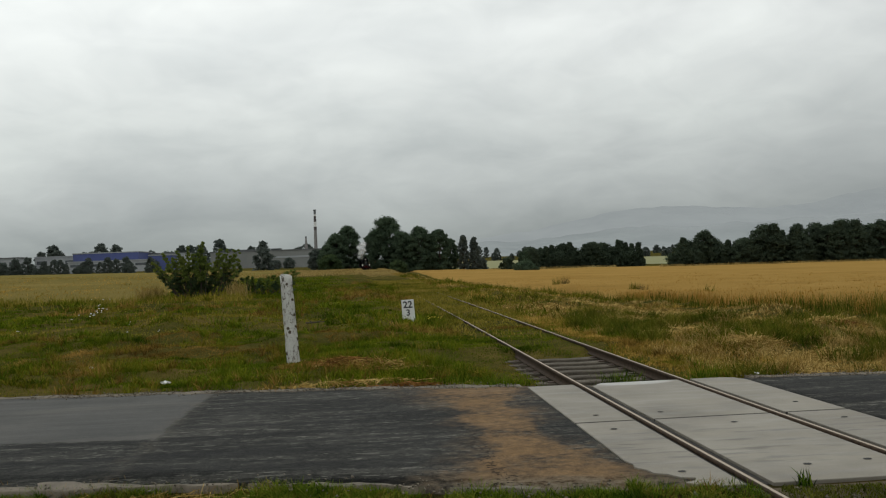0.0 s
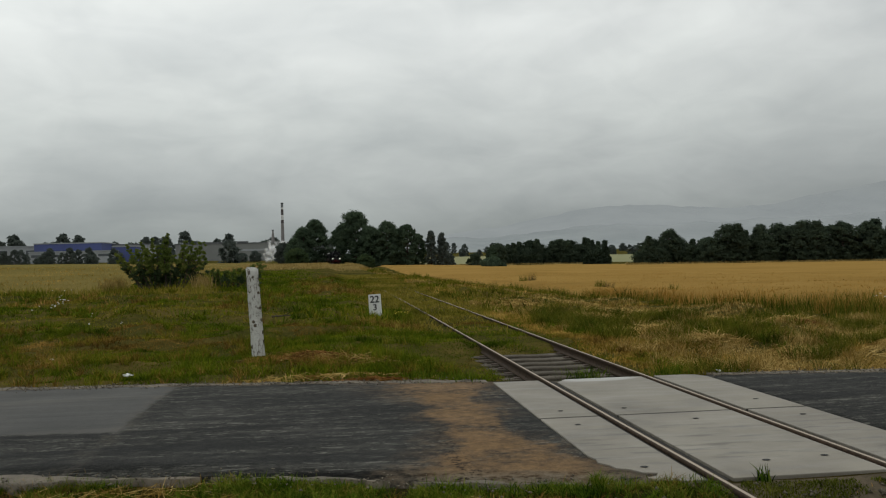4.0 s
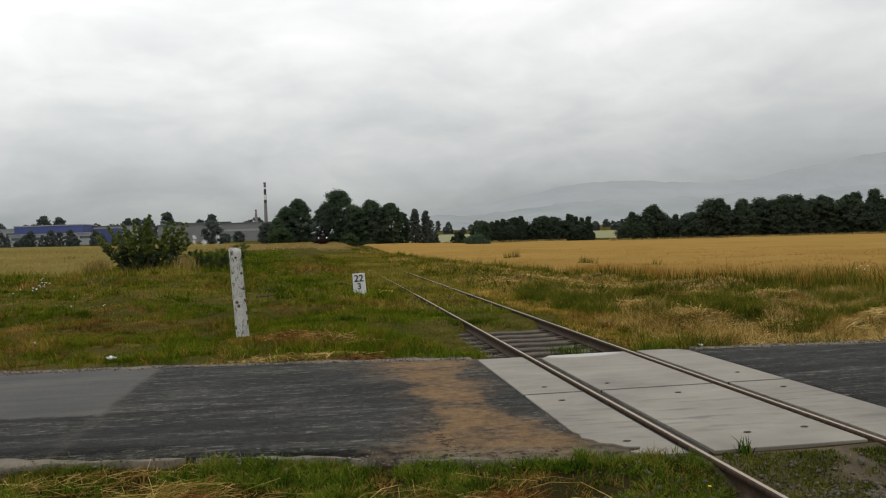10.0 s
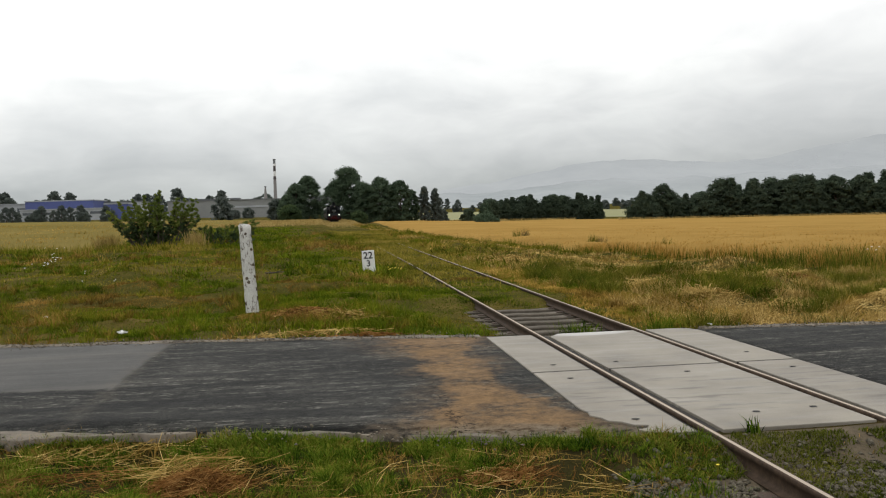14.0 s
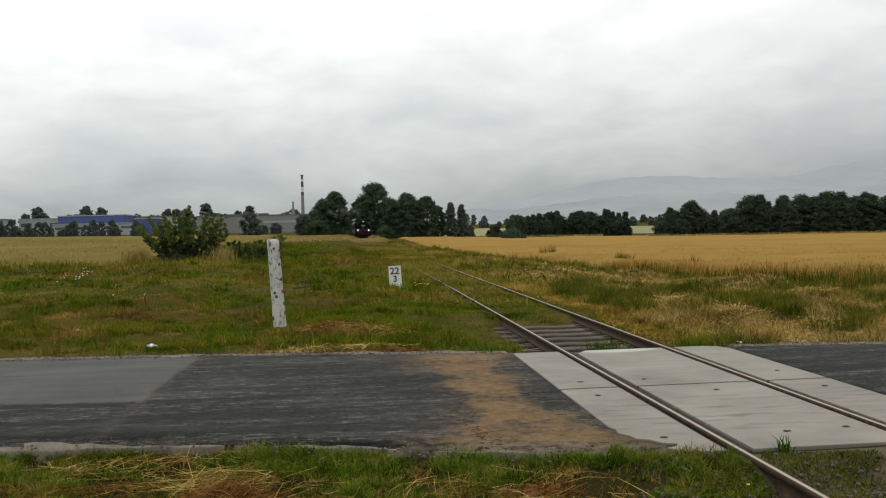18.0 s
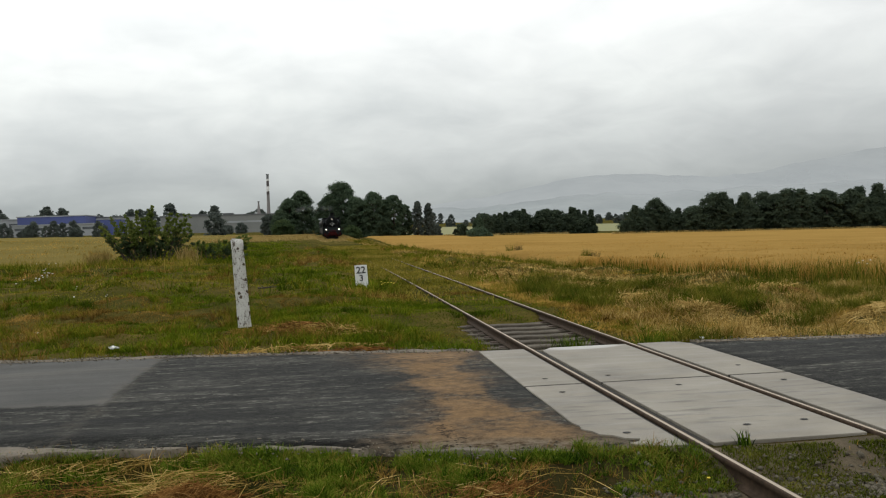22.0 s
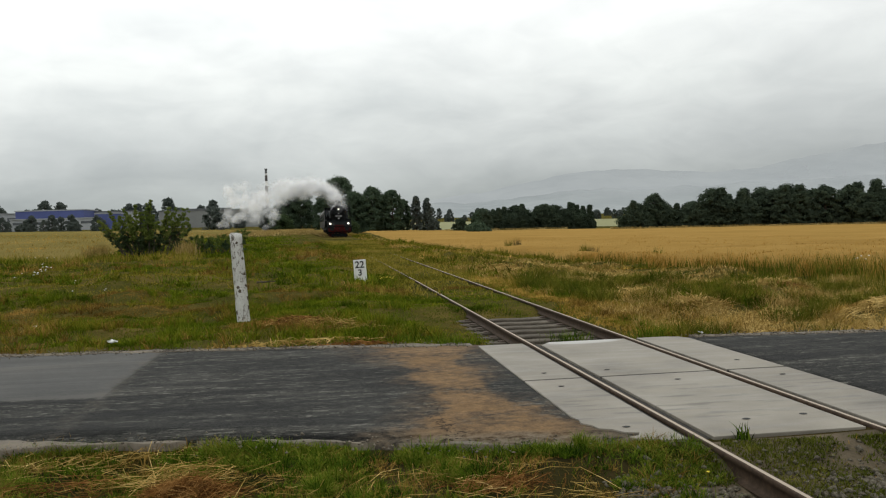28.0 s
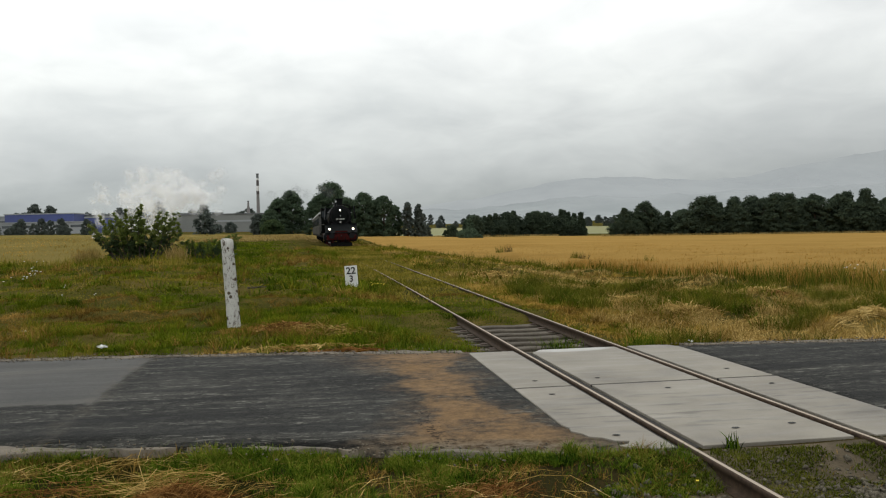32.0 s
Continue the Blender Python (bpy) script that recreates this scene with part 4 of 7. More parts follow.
blade_field("verge_thatch", p, land(p[:, 0], p[:, 1]), 0.06, 0.006, 1.6, GRASS_BROWN, 13, "brown thatch of cut grass on the near verge")
p = scatter(15, 5600, -8.5, -0.9, 4.3, 8.2, lambda x, y: verge(x, y) * ease(vnoise(x, y, 0.5, 21), 0.42, 0.58))
tuft_field("grass_tufts", p, 24, 0.028, (0.04 + 0.16 * vnoise(p[:, 0], p[:, 1], 0.6, 6) ** 1.5) * (1 - 0.55 * ease(p[:, 0], -2.3, -1.7)), 0.0065, 0.95, GRASS_NEAR, 16, "thick tufts of grass on the near verge", 3)
u = np.random.RandomState(171).uniform(-8.5, -1.7, 900)
p = np.stack([u, NEAR_EDGE(u) - 0.10 - 0.16 * np.abs(np.random.RandomState(172).normal(0, 1, 900))], -1)
p = p[vnoise(p[:, 0], p[:, 1], 0.45, 173) > 0.40]
tuft_field("grass_tufts", p, 20, 0.028, 0.04 + 0.13 * vnoise(p[:, 0], p[:, 1], 0.5, 174), 0.0065, 0.9, GRASS_NEAR, 175, "grass overhanging the road edge", 3)
p = scatter(17, 1500, -3.8, -1.95, 4.6, 6.5, lambda x, y: verge(x, y) * ease(vnoise(x, y, 0.45, 29), 0.36, 0.55))
tuft_field("grass_tufts", p, 30, 0.035, 0.05 + 0.08 * vnoise(p[:, 0], p[:, 1], 0.5, 30), 0.0065, 0.9, GRASS_NEAR, 116, "lush green tufts between road and rail", 3)
p = scatter(18, 1100, -8.5, -0.9, 4.0, 8.2, lambda x, y: verge(x, y) * ease(vnoise(x, y, 0.6, 23), 0.42, 0.56))
tuft_field("withered_tufts", p, 18, 0.05, 0.12, 0.005, 1.3, GRASS_BROWN, 19, "withered tufts in the near verge", 3)
p = scatter(13, 150000, -1.3, 6.5, 3.4, 6.42, lambda x, y: (y < NEAR_EDGE(x) - 0.02) * (y < 6.38) * ease(vnoise(x, y, 0.55, 5) + 0.12 * ease(y, 5.4, 6.2) - 0.25 * (x < -0.6) * (1 - ease(y, 5.5, 6.0)), 0.44, 0.54) * (np.abs(np.abs(x) - 0.7525) > 0.05))
blade_field("track_weeds", p, land(p[:, 0], p[:, 1]), 0.022 + 0.03 * vnoise(p[:, 0], p[:, 1], 0.3, 8), 0.010, 0.9, MOSS, 14, "low moss and weeds growing over the gravel")


def clump(cx, cy, r, n, h, seed):
    rr = np.random.RandomState(seed)
    q = rr.normal(0, r, (n, 2)) + (cx, cy)
    return blade_field("grass_tuft", q, land(q[:, 0], q[:, 1]), h, 0.011, 0.45, GRASS_NEAR, seed, "tall tuft of grass beside the rail", segments=3)


p = scatter(23, 230, -1.7, -0.84, 5.6, 6.35, lambda x, y: ease(vnoise(x, y, 0.3, 24), 0.36, 0.56))
tuft_field("grass_tufts", p, 22, 0.03, 0.03 + 0.06 * vnoise(p[:, 0], p[:, 1], 0.4, 25), 0.0065, 0.95, GRASS_NEAR, 26, "short grass growing up to the rail", 3)
clump(-0.42, 6.28, 0.035, 40, 0.13, 21)
clump(-1.25, 5.35, 0.06, 60, 0.11, 22)
clump(0.2, 13.2, 0.18, 220, 0.24, 23)
clump(1.25, 12.5, 0.14, 200, 0.30, 24)
clump(-1.9, 12.9, 0.3, 260, 0.2, 25)


# the meadow past the road, left of the track and over it
def meadow(x, y):
    o = off_track(x, y)
    clear = ease(y, FAR_EDGE(x) + 0.02, FAR_EDGE(x) + 0.35)
    bed = np.where(o < 1.75, ease(y + 0.5 * (vnoise(x, y, 0.6, 61) - 0.5), 16.3, 17.0) * np.where(np.abs(o - 0.7525) < 0.10, 0.25 + 0.5 * ease(y, 24, 40), 0.9) + 0.10, 1.0)
    bed = np.where((o > 0.95) & (o < 1.75), np.maximum(bed, (0.45 + 0.50 * ease(y, 16.0, 17.0) + 0.4 * (1 - ease(y, 13.2, 13.8))) * ease(y, 12.4, 13.0)), bed)
    return clear * bed


WORN = [(-10.2, 20.6, 1.5, 1.2, 0.34), (-9.0, 18.2, 0.9, 0.6, 0.22), (-10.3, 23.7, 1.2, 1.0, 0.25), (-8.9, 22.5, 0.9, 0.8, 0.22), (-4.3, 15.9, 1.2, 0.45, 0.40), (-3.9, 17.2, 0.9, 0.5, 0.25), (-11.9, 25.0, 1.5, 1.0, 0.25), (-6.5, 28, 2.0, 1.2, 0.18)]


def worn_ground(x, y):
    """How far the meadow is withered at its known dry spots."""
    return sum(d * np.exp(-((x - a) / c) ** 2 - ((y - b) / e) ** 2) for a, b, c, e, d in WORN)


def meadow_grass(seed, n, area, keep, low, extra, width, scale, mats=(GRASS_GREEN, GRASS_MID, GRASS_BROWN)):
    """Three kinds of grass that take turns over the ground in patches, thick in the tussocks and thin between."""
    p = scatter(seed, n, *area, lambda x, y: keep(x, y) * (0.10 + 0.90 * ease(vnoise(x, y, 0.5 * scale, seed), 0.40, 0.58)))
    kind = 0.5 + 1.7 * (vnoise(p[:, 0], p[:, 1], 1.9 * scale, seed + 1) - 0.47) - 0.30 * ease(p[:, 1], 17.5, 27) * (1 - ease(off_track(p[:, 0], p[:, 1]), 1.6, 3.4 + 0.02 * p[:, 1])) - 0.05 * ease(p[:, 1], 34, 60) + 0.16 * ease(-p[:, 0], 5 + 0.12 * p[:, 1], 9 + 0.2 * p[:, 1]) + 0.20 * (1 - ease(p[:, 1] - FAR_EDGE(p[:, 0]), 0.8, 2.6)) - worn_ground(p[:, 0], p[:, 1]) + 0.07 * np.random.RandomState(seed).normal(0, 1, len(p))
    h = low + extra * ease(vnoise(p[:, 0], p[:, 1], 0.7 * scale, seed + 2), 0.4, 0.8)
    h = np.where(off_track(p[:, 0], p[:, 1]) < 1.9, h * 0.7, h)
    for k, (m, txt) in enumerate(((kind > 0.56, "fresh green meadow grass"), ((kind <= 0.56) & (kind > 0.43), "rough yellowish meadow grass"), (kind <= 0.43, "withered brown meadow grass"))):
        q = p[m]
        blade_field("meadow_grass", q, land(q[:, 0], q[:, 1]), h[m] * (0.75 if k == 2 else 1.0), width, 0.75, mats[k], seed + 3 + k, txt)


def meadow_tufts(seed, n, area, keep, per, radius, h, width, scale):
    p = scatter(seed, n, *area, lambda x, y: keep(x, y) * ease(vnoise(x, y, 1.3 * scale, seed), 0.42, 0.62) * (off_track(x, y) > 1.5))
    kind = vnoise(p[:, 0], p[:, 1], 2.0 * scale, seed + 1) + 0.12 * np.random.RandomState(seed).normal(0, 1, len(p))
    for k, (m, mat_, txt) in enumerate(((kind > 0.5, GRASS_GREEN, "green tussocks in the meadow"), ((kind <= 0.5) & (kind > 0.36), GRASS_MID, "yellowish tussocks in the meadow"), (kind <= 0.36, GRASS_BROWN, "withered tussocks in the meadow"))):
        q = p[m]
        tuft_field("meadow_tufts", q, per, radius, h * (0.5 + vnoise(q[:, 0], q[:, 1], 0.9 * scale, seed + 5)), width, 0.9, mat_, seed + 10 + 2 * k, txt)


meadow_tufts(131, 4200, (-17, 2.0, 12.3, 24), meadow, 24, 0.07, 0.20, 0.011, 1.0)
meadow_tufts(161, 5000, (-34, 2.0, 24, 64), lambda x, y: meadow(x, y) * (x > -0.62 * y - 4), 16, 0.12, 0.28, 0.028, 1.8)
meadow_grass(31, 300000, (-17, 3.2, 12, 24), meadow, 0.035, 0.10, 0.011, 1.0)
meadow_grass(41, 260000, (-34, 2.2, 24, 64), lambda x, y: meadow(x, y) * (x > -0.62 * y - 4), 0.05, 0.11, 0.030, 1.9, (GRASS_GREEN, GRASS_MID, GRASS_OLIVE))
p = scatter(35, 150000, -60, 0.8, 62, 262, lambda x, y: meadow(x, y) * (x > -0.55 * y) * ease(y + 30 * (vnoise(x, y, 14, 62) - 0.5), 95, 150))
far = np.where(off_track(p[:, 0], p[:, 1]) < 2.6, 0.18, 0.20 + 0.25 * vnoise(p[:, 0], p[:, 1], 9, 6) + 0.25 * ease(p[:, 1], 130, 200))
blade_field("meadow_grass", p, land(p[:, 0], p[:, 1]), far, 0.08, 0.5, PALE_GRASS, 36, "pale dry grass along the railway")
p = scatter(37, 110000, -34, 1.0, 55, 130, lambda x, y: meadow(x, y) * (x > -0.55 * y) * (0.25 + 0.75 * ease(vnoise(x, y, 6, 8), 0.36, 0.5)) * (1 - ease(y, 75, 105)) * ease(off_track(x, y), 3, 7))
blade_field("meadow_grass", p, land(p[:, 0], p[:, 1]), 0.15, 0.06, 0.6, GRASS_GREEN, 38, "green patches in the dry grass")


# right of the track: a dry slope down to the grain
def slope(x, y):
    o = x - TRACK_X(y)
    return ease(y, FAR_EDGE(x) + 0.02, FAR_EDGE(x) + 0.3) * (o > 1.5) * (1 - ease(o, 13.5, 15))


def slope_grass(seed, n, area, keep, low, extra, width, scale):
    p = scatter(seed, n, *area, lambda x, y: keep(x, y) * (0.08 + 0.92 * ease(vnoise(x, y, 0.5 * scale, seed), 0.38, 0.56)))
    kind = 0.5 + 1.6 * (vnoise(p[:, 0], p[:, 1] * 1.5, 2.6 * scale, seed + 1) - 0.49) - 0.12 * (1 - ease(p[:, 0] - TRACK_X(p[:, 1]), 2.5, 6.0)) + 0.07 * np.random.RandomState(seed).normal(0, 1, len(p))
    h = low + extra * ease(vnoise(p[:, 0], p[:, 1], 0.9 * scale, seed + 2), 0.4, 0.75)
    for k, (m, mat_, txt) in enumerate(((kind > 0.60, GRASS_MID, "green weeds on the trackside slope"), ((kind <= 0.60) & (kind > 0.40), GRASS_DRY, "dry yellowed grass on the trackside slope"), (kind <= 0.40, STRAW, "bleached straw-coloured grass on the trackside slope"))):
        q = p[m]
        blade_field("slope_grass", q, land(q[:, 0], q[:, 1]), h[m] * (1.2, 0.9, 0.7)[k], width, 0.85, mat_, seed + 3 + k, txt)


p = scatter(171, 5200, 1.6, 15, 11, 27, lambda x, y: slope(x, y) * ease(vnoise(x, y, 2.2, 52), 0.50, 0.62))
tuft_field("slope_weeds", p, 22, 0.07, 0.22 + 0.30 * vnoise(p[:, 0], p[:, 1], 1.0, 7), 0.012, 0.8, WEEDS, 172, "dark green tussocks on the trackside slope")
p = scatter(175, 5200, 1.6, 15, 11, 27, lambda x, y: slope(x, y) * (1 - ease(vnoise(x, y, 2.2, 52), 0.44, 0.56)) * ease(vnoise(x, y, 0.9, 53), 0.4, 0.6))
tuft_field("slope_straw", p, 22, 0.07, 0.20 + 0.18 * vnoise(p[:, 0], p[:, 1], 1.0, 8), 0.010, 1.2, STRAW, 176, "bleached tussocks on the trackside slope")
p = scatter(178, 1300, -1, 16, 27, 110, lambda x, y: slope(x, y) * ease(vnoise(x, y, 3.0, 54), 0.48, 0.62))
tuft_field("slope_weeds", p, 14, 0.16, 0.36, 0.035, 0.8, WEEDS, 179, "tussocks along the embankment")
p = scatter(181, 26000, -2.2, 2.2, 19, 75, lambda x, y: (np.abs(off_track(x, y) - 0.7525) < 0.32) * ease(y, 20, 34) * (off_track(x, y) > 0) * (0.25 + 0.75 * ease(vnoise(x, y, 1.6, 91), 0.35, 0.55)))
blade_field("rail_grass", p, land(p[:, 0], p[:, 1]), 0.09 + 0.03 * ease(p[:, 1], 36, 58) + 0.10 * (p[:, 0] < TRACK_X(p[:, 1])) * ease(p[:, 1], 24, 31), 0.022, 0.7, GRASS_OLIVE, 182, "grass that has grown over the rails")
p = scatter(185, 110000, -8, 7, 18, 80, lambda x, y: meadow(x, y) * (0.35 + 0.65 * ease(vnoise(x, y, 1.5, 95), 0.35, 0.6)) * (1 - ease(x - TRACK_X(y), 3.0, 6.5)) * (1 - ease(TRACK_X(y) - x, 1.6, 3.2)) * np.where(off_track(x, y) < 1.1, 0.45, 1.0) * ease(y, 18, 24))
blade_field("golden_grass", p, land(p[:, 0], p[:, 1]), 0.14, 0.026, 0.8, GRASS_OLIVE, 186, "golden dry grass along both sides of the rails")
HOLLOW = [(6.6, 27.0), (6.1, 25.0), (5.7, 23.2), (5.2, 21.4), (4.8, 19.8), (4.8, 18.4), (5.4, 18.0), (6.1, 18.4)]
for k, (x, y) in enumerate(HOLLOW):
    q = np.random.RandomState(700 + k).normal(0, 1, (34, 2)) * (0.42, 0.55) + (x, y)
    tuft_field("slope_weeds", q, 26, 0.08, 0.20 + 0.10 * (k % 3), 0.014, 0.8, WEEDS, 720 + 3 * k, "dark green weeds in the hollow of the slope")
    q = np.random.RandomState(740 + k).normal(0, 1, (20, 2)) * (0.5, 0.6) + (x, y)
    tuft_field("slope_weeds", q, 22, 0.08, 0.26, 0.014, 0.9, GRASS_GREEN, 760 + 3 * k, "fresh green tussocks in the hollow of the slope")
p = scatter(187, 46000, 0.9, 3.6, 12.4, 28, lambda x, y: meadow(x, y) * ease(x - TRACK_X(y), 0.95, 1.3) * (1 - ease(x - TRACK_X(y), 2.2, 3.4)) * (0.3 + 0.7 * ease(vnoise(x, y, 0.8, 188), 0.36, 0.56)))
blade_field("golden_grass", p, land(p[:, 0], p[:, 1]), 0.08, 0.013, 1.0, GRASS_DRY, 189, "short golden grass beside the rail")
slope_grass(51, 260000, (1.3, 15, 11, 26), slope, 0.06, 0.20, 0.011, 1.0)
slope_grass(61, 170000, (-2, 16, 26, 140), lambda x, y: slope(x, y) * np.clip(60 / y, 0.35, 1), 0.12, 0.26, 0.045, 1.9)


# grain: a sheet at the height of the ears, stalks at its edge
def edge(x, y):
    """1 over the grain, falling to 0 at its rims beside the track."""
    o = x - TRACK_X(y)
    return np.where(o > 0, ease(o, 14.3, 15.6), ease(y - 46 - 0.35 * (-x - 15).clip(-10, 30), 0.0, 9.0) * ease(-o - 13 - 0.02 * y, 0, 4))


def crop_top(h):
    return lambda x, y: land(x, y) - 0.15 + (h + 0.15) * edge(x, y) + 0.03 * lumps(x, y, 2.2) + 0.05 * lumps(x, y, 9.0, 3.0)


cx = spaced([(4, 14, 0.8), (14, 60, (0.8, 4)), (60, 420, (4, 25))])
cy = spaced([(-60, 10, 6), (10, 80, 0.8), (80, 330, (1, 8)), (330, 420, 10)])
tagged(new("grain_field", sheet("grain_field", cx, cy, crop_top(0.58), CROP, lambda x, y: (x > 13.9 + TRACK_X(y)) & (y > FAR_EDGE(x) + 2.5) & (y < 330 + 0.25 * (200 - x).clip(-60, 200)))), "ripe golden grain field", "grain field", kind="stuff")
p = scatter(81, 60000, 4, 22, 12, 60, lambda x, y: (x - TRACK_X(y) > 14.0 + 0.5 * lumps(x, y, 1.5)) & (y > FAR_EDGE(x) + 2) * (x - TRACK_X(y) < 18))
blade_field("grain_stalks", p, land(p[:, 0], p[:, 1]), 0.66, 0.022, 0.25, WHEAT, 52, "standing ears of ripe grain", "grain")
p = scatter(83, 60000, 6, 60, 20, 160, lambda x, y: (x - TRACK_X(y) > 14.2) * np.clip(30 / y, 0.12, 1))
blade_field("grain_stalks", p, crop_top(0.52)(p[:, 0], p[:, 1]), 0.13, 0.05, 0.4, WHEAT, 54, "ears standing out of the grain", "grain")
p = scatter(85, 45000, 6, 16, 14, 140, lambda x, y: np.clip(1 - np.abs(x - TRACK_X(y) - 13.8) / 1.0, 0, 1) * np.clip(34 / y, 0.12, 1))
blade_field("field_edge_weeds", p, land(p[:, 0], p[:, 1]), 0.62, 0.028, 0.3, WEEDS, 56, "tall green and grey weeds at the field edge", "weeds")
p = scatter(91, 16000, 9, 22, 19, 33, lambda x, y: np.clip(1 - np.abs(x - TRACK_X(y) - 14.6) / 2.4, 0, 1) * ease(vnoise(x, y, 1.2, 92), 0.3, 0.55))
blade_field("field_edge_weeds", p, land(p[:, 0], p[:, 1]), 0.80, 0.022, 0.3, WEEDS, 93, "tall dark weeds standing at the field corner", "weeds")
u = np.random.RandomState(88).uniform(0, 1, 9000)
p = np.stack([20 + 250 * u, np.where(u < 0.33, 368.0, 310 - 22 * (20 + 250 * u - 100) / 165) + np.random.RandomState(89).normal(0, 0.6, 9000)], -1)
blade_field("field_margin", p, land(p[:, 0], p[:, 1]), 1.25, 0.35, 0.2, PALE_GRASS, 87, "bleached grass margin between the grain and the wood")
lx = spaced([(-420, -60, (40, 4)), (-60, -14, (4, 1))])
ly = spaced([(20, 90, 1.2), (90, 330, (1.5, 8))])


def left_field(x, y):
    return (x < TRACK_X(y) - 13 - 0.02 * y) & (y > 46 + 0.35 * (-x - 15).clip(-10, 30))


tagged(new("stubble_field", sheet("stubble_field", lx, ly, crop_top(0.5), CROP_LEFT, left_field)), "ripe tan grain field beyond the meadow", "grain field", kind="stuff")
p = scatter(57, 40000, -70, -14, 44, 130, lambda x, y: left_field(x - 1, y - 1) * np.clip(60 / y, 0.2, 1))
blade_field("grain_stalks", p, crop_top(0.42)(p[:, 0], p[:, 1]), 0.16, 0.05, 0.4, GRASS_DRY, 58, "ears of the tan grain field", "grain")


for k, (x, y, h) in enumerate(((15.4, 88, 1.5), (16.0, 87, 1.25), (16.8, 66, 1.2), (17.3, 65.5, 1.0), (16.4, 50, 0.95))):
    q = np.random.RandomState(500 + k).normal(0, 0.22, (70, 2)) + (x, y)
    blade_field("dock_weeds", q, land(q[:, 0], q[:, 1]), h, 0.06, 0.25, (WEEDS, EARTH_WEEDS)[k % 2], 520 + k, "dark seeding dock weeds standing in the grain", "weeds")


p = scatter(95, 60000, -60, -10, 40, 75, lambda x, y: (1 - np.abs(ease(y - 46 - 0.35 * (-x - 15).clip(-10, 30), -7.0, 9.0) - 0.5) * 2).clip(0, 1) * (0.3 + 0.7 * ease(vnoise(x, y, 2.0, 96), 0.35, 0.6)) * (x > -0.75 * y - 4))
blade_field("field_edge_grass", p, land(p[:, 0], p[:, 1]), 0.42, 0.035, 0.5, GRASS_OLIVE, 97, "rank grass where the meadow meets the grain")


# ---- straw lying about ----
def straw(name, cx, cy, rx, ry, n, length, seed, label, lift=0.05, turn=0.5, stuff=None, spread=1.0):
    """Loose stalks lying over one another in a heap."""
    r = np.random.RandomState(seed)
    c = r.normal(0, 0.45, (n, 2)) * (rx, ry) + (cx, cy)
    a = r.normal(turn, spread, n)
    ln, w = length * r.uniform(0.4, 1.3, n), r.uniform(0.0011, 0.0024, n) * (1.0 if cy < 9 else 0.19 * cy)
    d = np.stack([np.cos(a), np.sin(a)], -1)
    rows = []
    heap = lift * np.exp(-(((c - (cx, cy)) / (rx, ry)) ** 2).sum(1) * 1.5)
    tilt = r.normal(0, 0.12, n)
    for t in (-0.5, 0.0, 0.5):
        q = c + d * (ln * t)[:, None] + np.stack([-d[:, 1], d[:, 0]], -1) * (r.normal(0, 0.05, n) * ln)[:, None]
        zz = land(q[:, 0], q[:, 1]) + 0.02 + heap * r.uniform(0.2, 1.2, n) + np.abs(tilt) * 0.3 * ln + tilt * t * ln
        mid = np.stack([q[:, 0], q[:, 1], np.maximum(zz, land(q[:, 0], q[:, 1]) + 0.012)], -1)
        o = np.stack([-d[:, 1] * w, d[:, 0] * w, w * 0.6], -1)
        rows += [mid - o, mid + o]
    v = np.stack(rows, 1)
    f = (np.arange(n)[:, None, None] * 6 + np.array([(0, 1, 3, 2), (2, 3, 5, 4)])[None]).reshape(-1, 4)
    return tagged(new(name, raw_mesh(name, v.reshape(-1, 3), f, stuff or STRAW)), label, "straw", kind="stuff")


straw("straw_heap", -4.60, 5.98, 0.36, 0.20, 800, 0.22, 61, "heap of brown rotting straw in the near verge", 0.14, 0.45, ROTTEN)
straw("straw_heap", -4.68, 6.25, 0.60, 0.30, 110, 0.46, 73, "long pale stalks over the brown heap", 0.16, 0.60, None, 0.75)
straw("straw_heap", -5.5, 6.35, 0.9, 0.35, 110, 0.34, 62, "flattened dead stalks in the near verge", 0.06, 0.2, ROTTEN, 0.9)
straw("straw_heap", -2.5, 5.80, 0.36, 0.22, 420, 0.18, 63, "stalks turning brown in the near verge", 0.05, 0.9, ROTTEN)
straw("straw_heap", -2.45, 5.85, 0.5, 0.3, 18, 0.32, 74, "pale stalks lying on the brown patch", 0.05, -0.3)
straw("straw_heap", -2.0, 5.25, 0.6, 0.4, 60, 0.3, 64, "dry stalks beside the ballast", 0.03, 0.2)
straw("straw_heap", -3.6, 5.9, 1.6, 0.5, 90, 0.35, 72, "scattered pale stalks in the near verge", 0.05, 0.7)
straw("straw_heap", -5.6, 7.0, 1.4, 0.35, 120, 0.35, 75, "scattered stalks near the road edge", 0.05, 0.3)
straw("straw_heap", -4.1, 15.7, 1.0, 0.5, 420, 0.30, 65, "reddish dead grass below the white post", 0.06, 0.1, ROTTEN)
straw("straw_heap", -3.7, 15.6, 1.1, 0.35, 170, 0.35, 77, "pale orange straw strewn beside the white post", 0.07, 0.15)
straw("straw_strip", -4.6, 13.25, 2.2, 0.10, 230, 0.25, 66, "mown straw along the far road edge", 0.03, -0.2)
straw("straw_strip", -3.4, 12.95, 1.6, 0.10, 330, 0.22, 76, "orange-brown straw along the far road edge", 0.03, -0.25, ROTTEN)
straw("straw_heap", 6.3, 13.2, 2.6, 0.3, 700, 0.3, 67, "pale mown straw on the slope", 0.05, 0.3)
straw("straw_heap", 5.2, 16.5, 1.2, 0.6, 500, 0.35, 68, "pale straw on the slope", 0.08, 0.5)
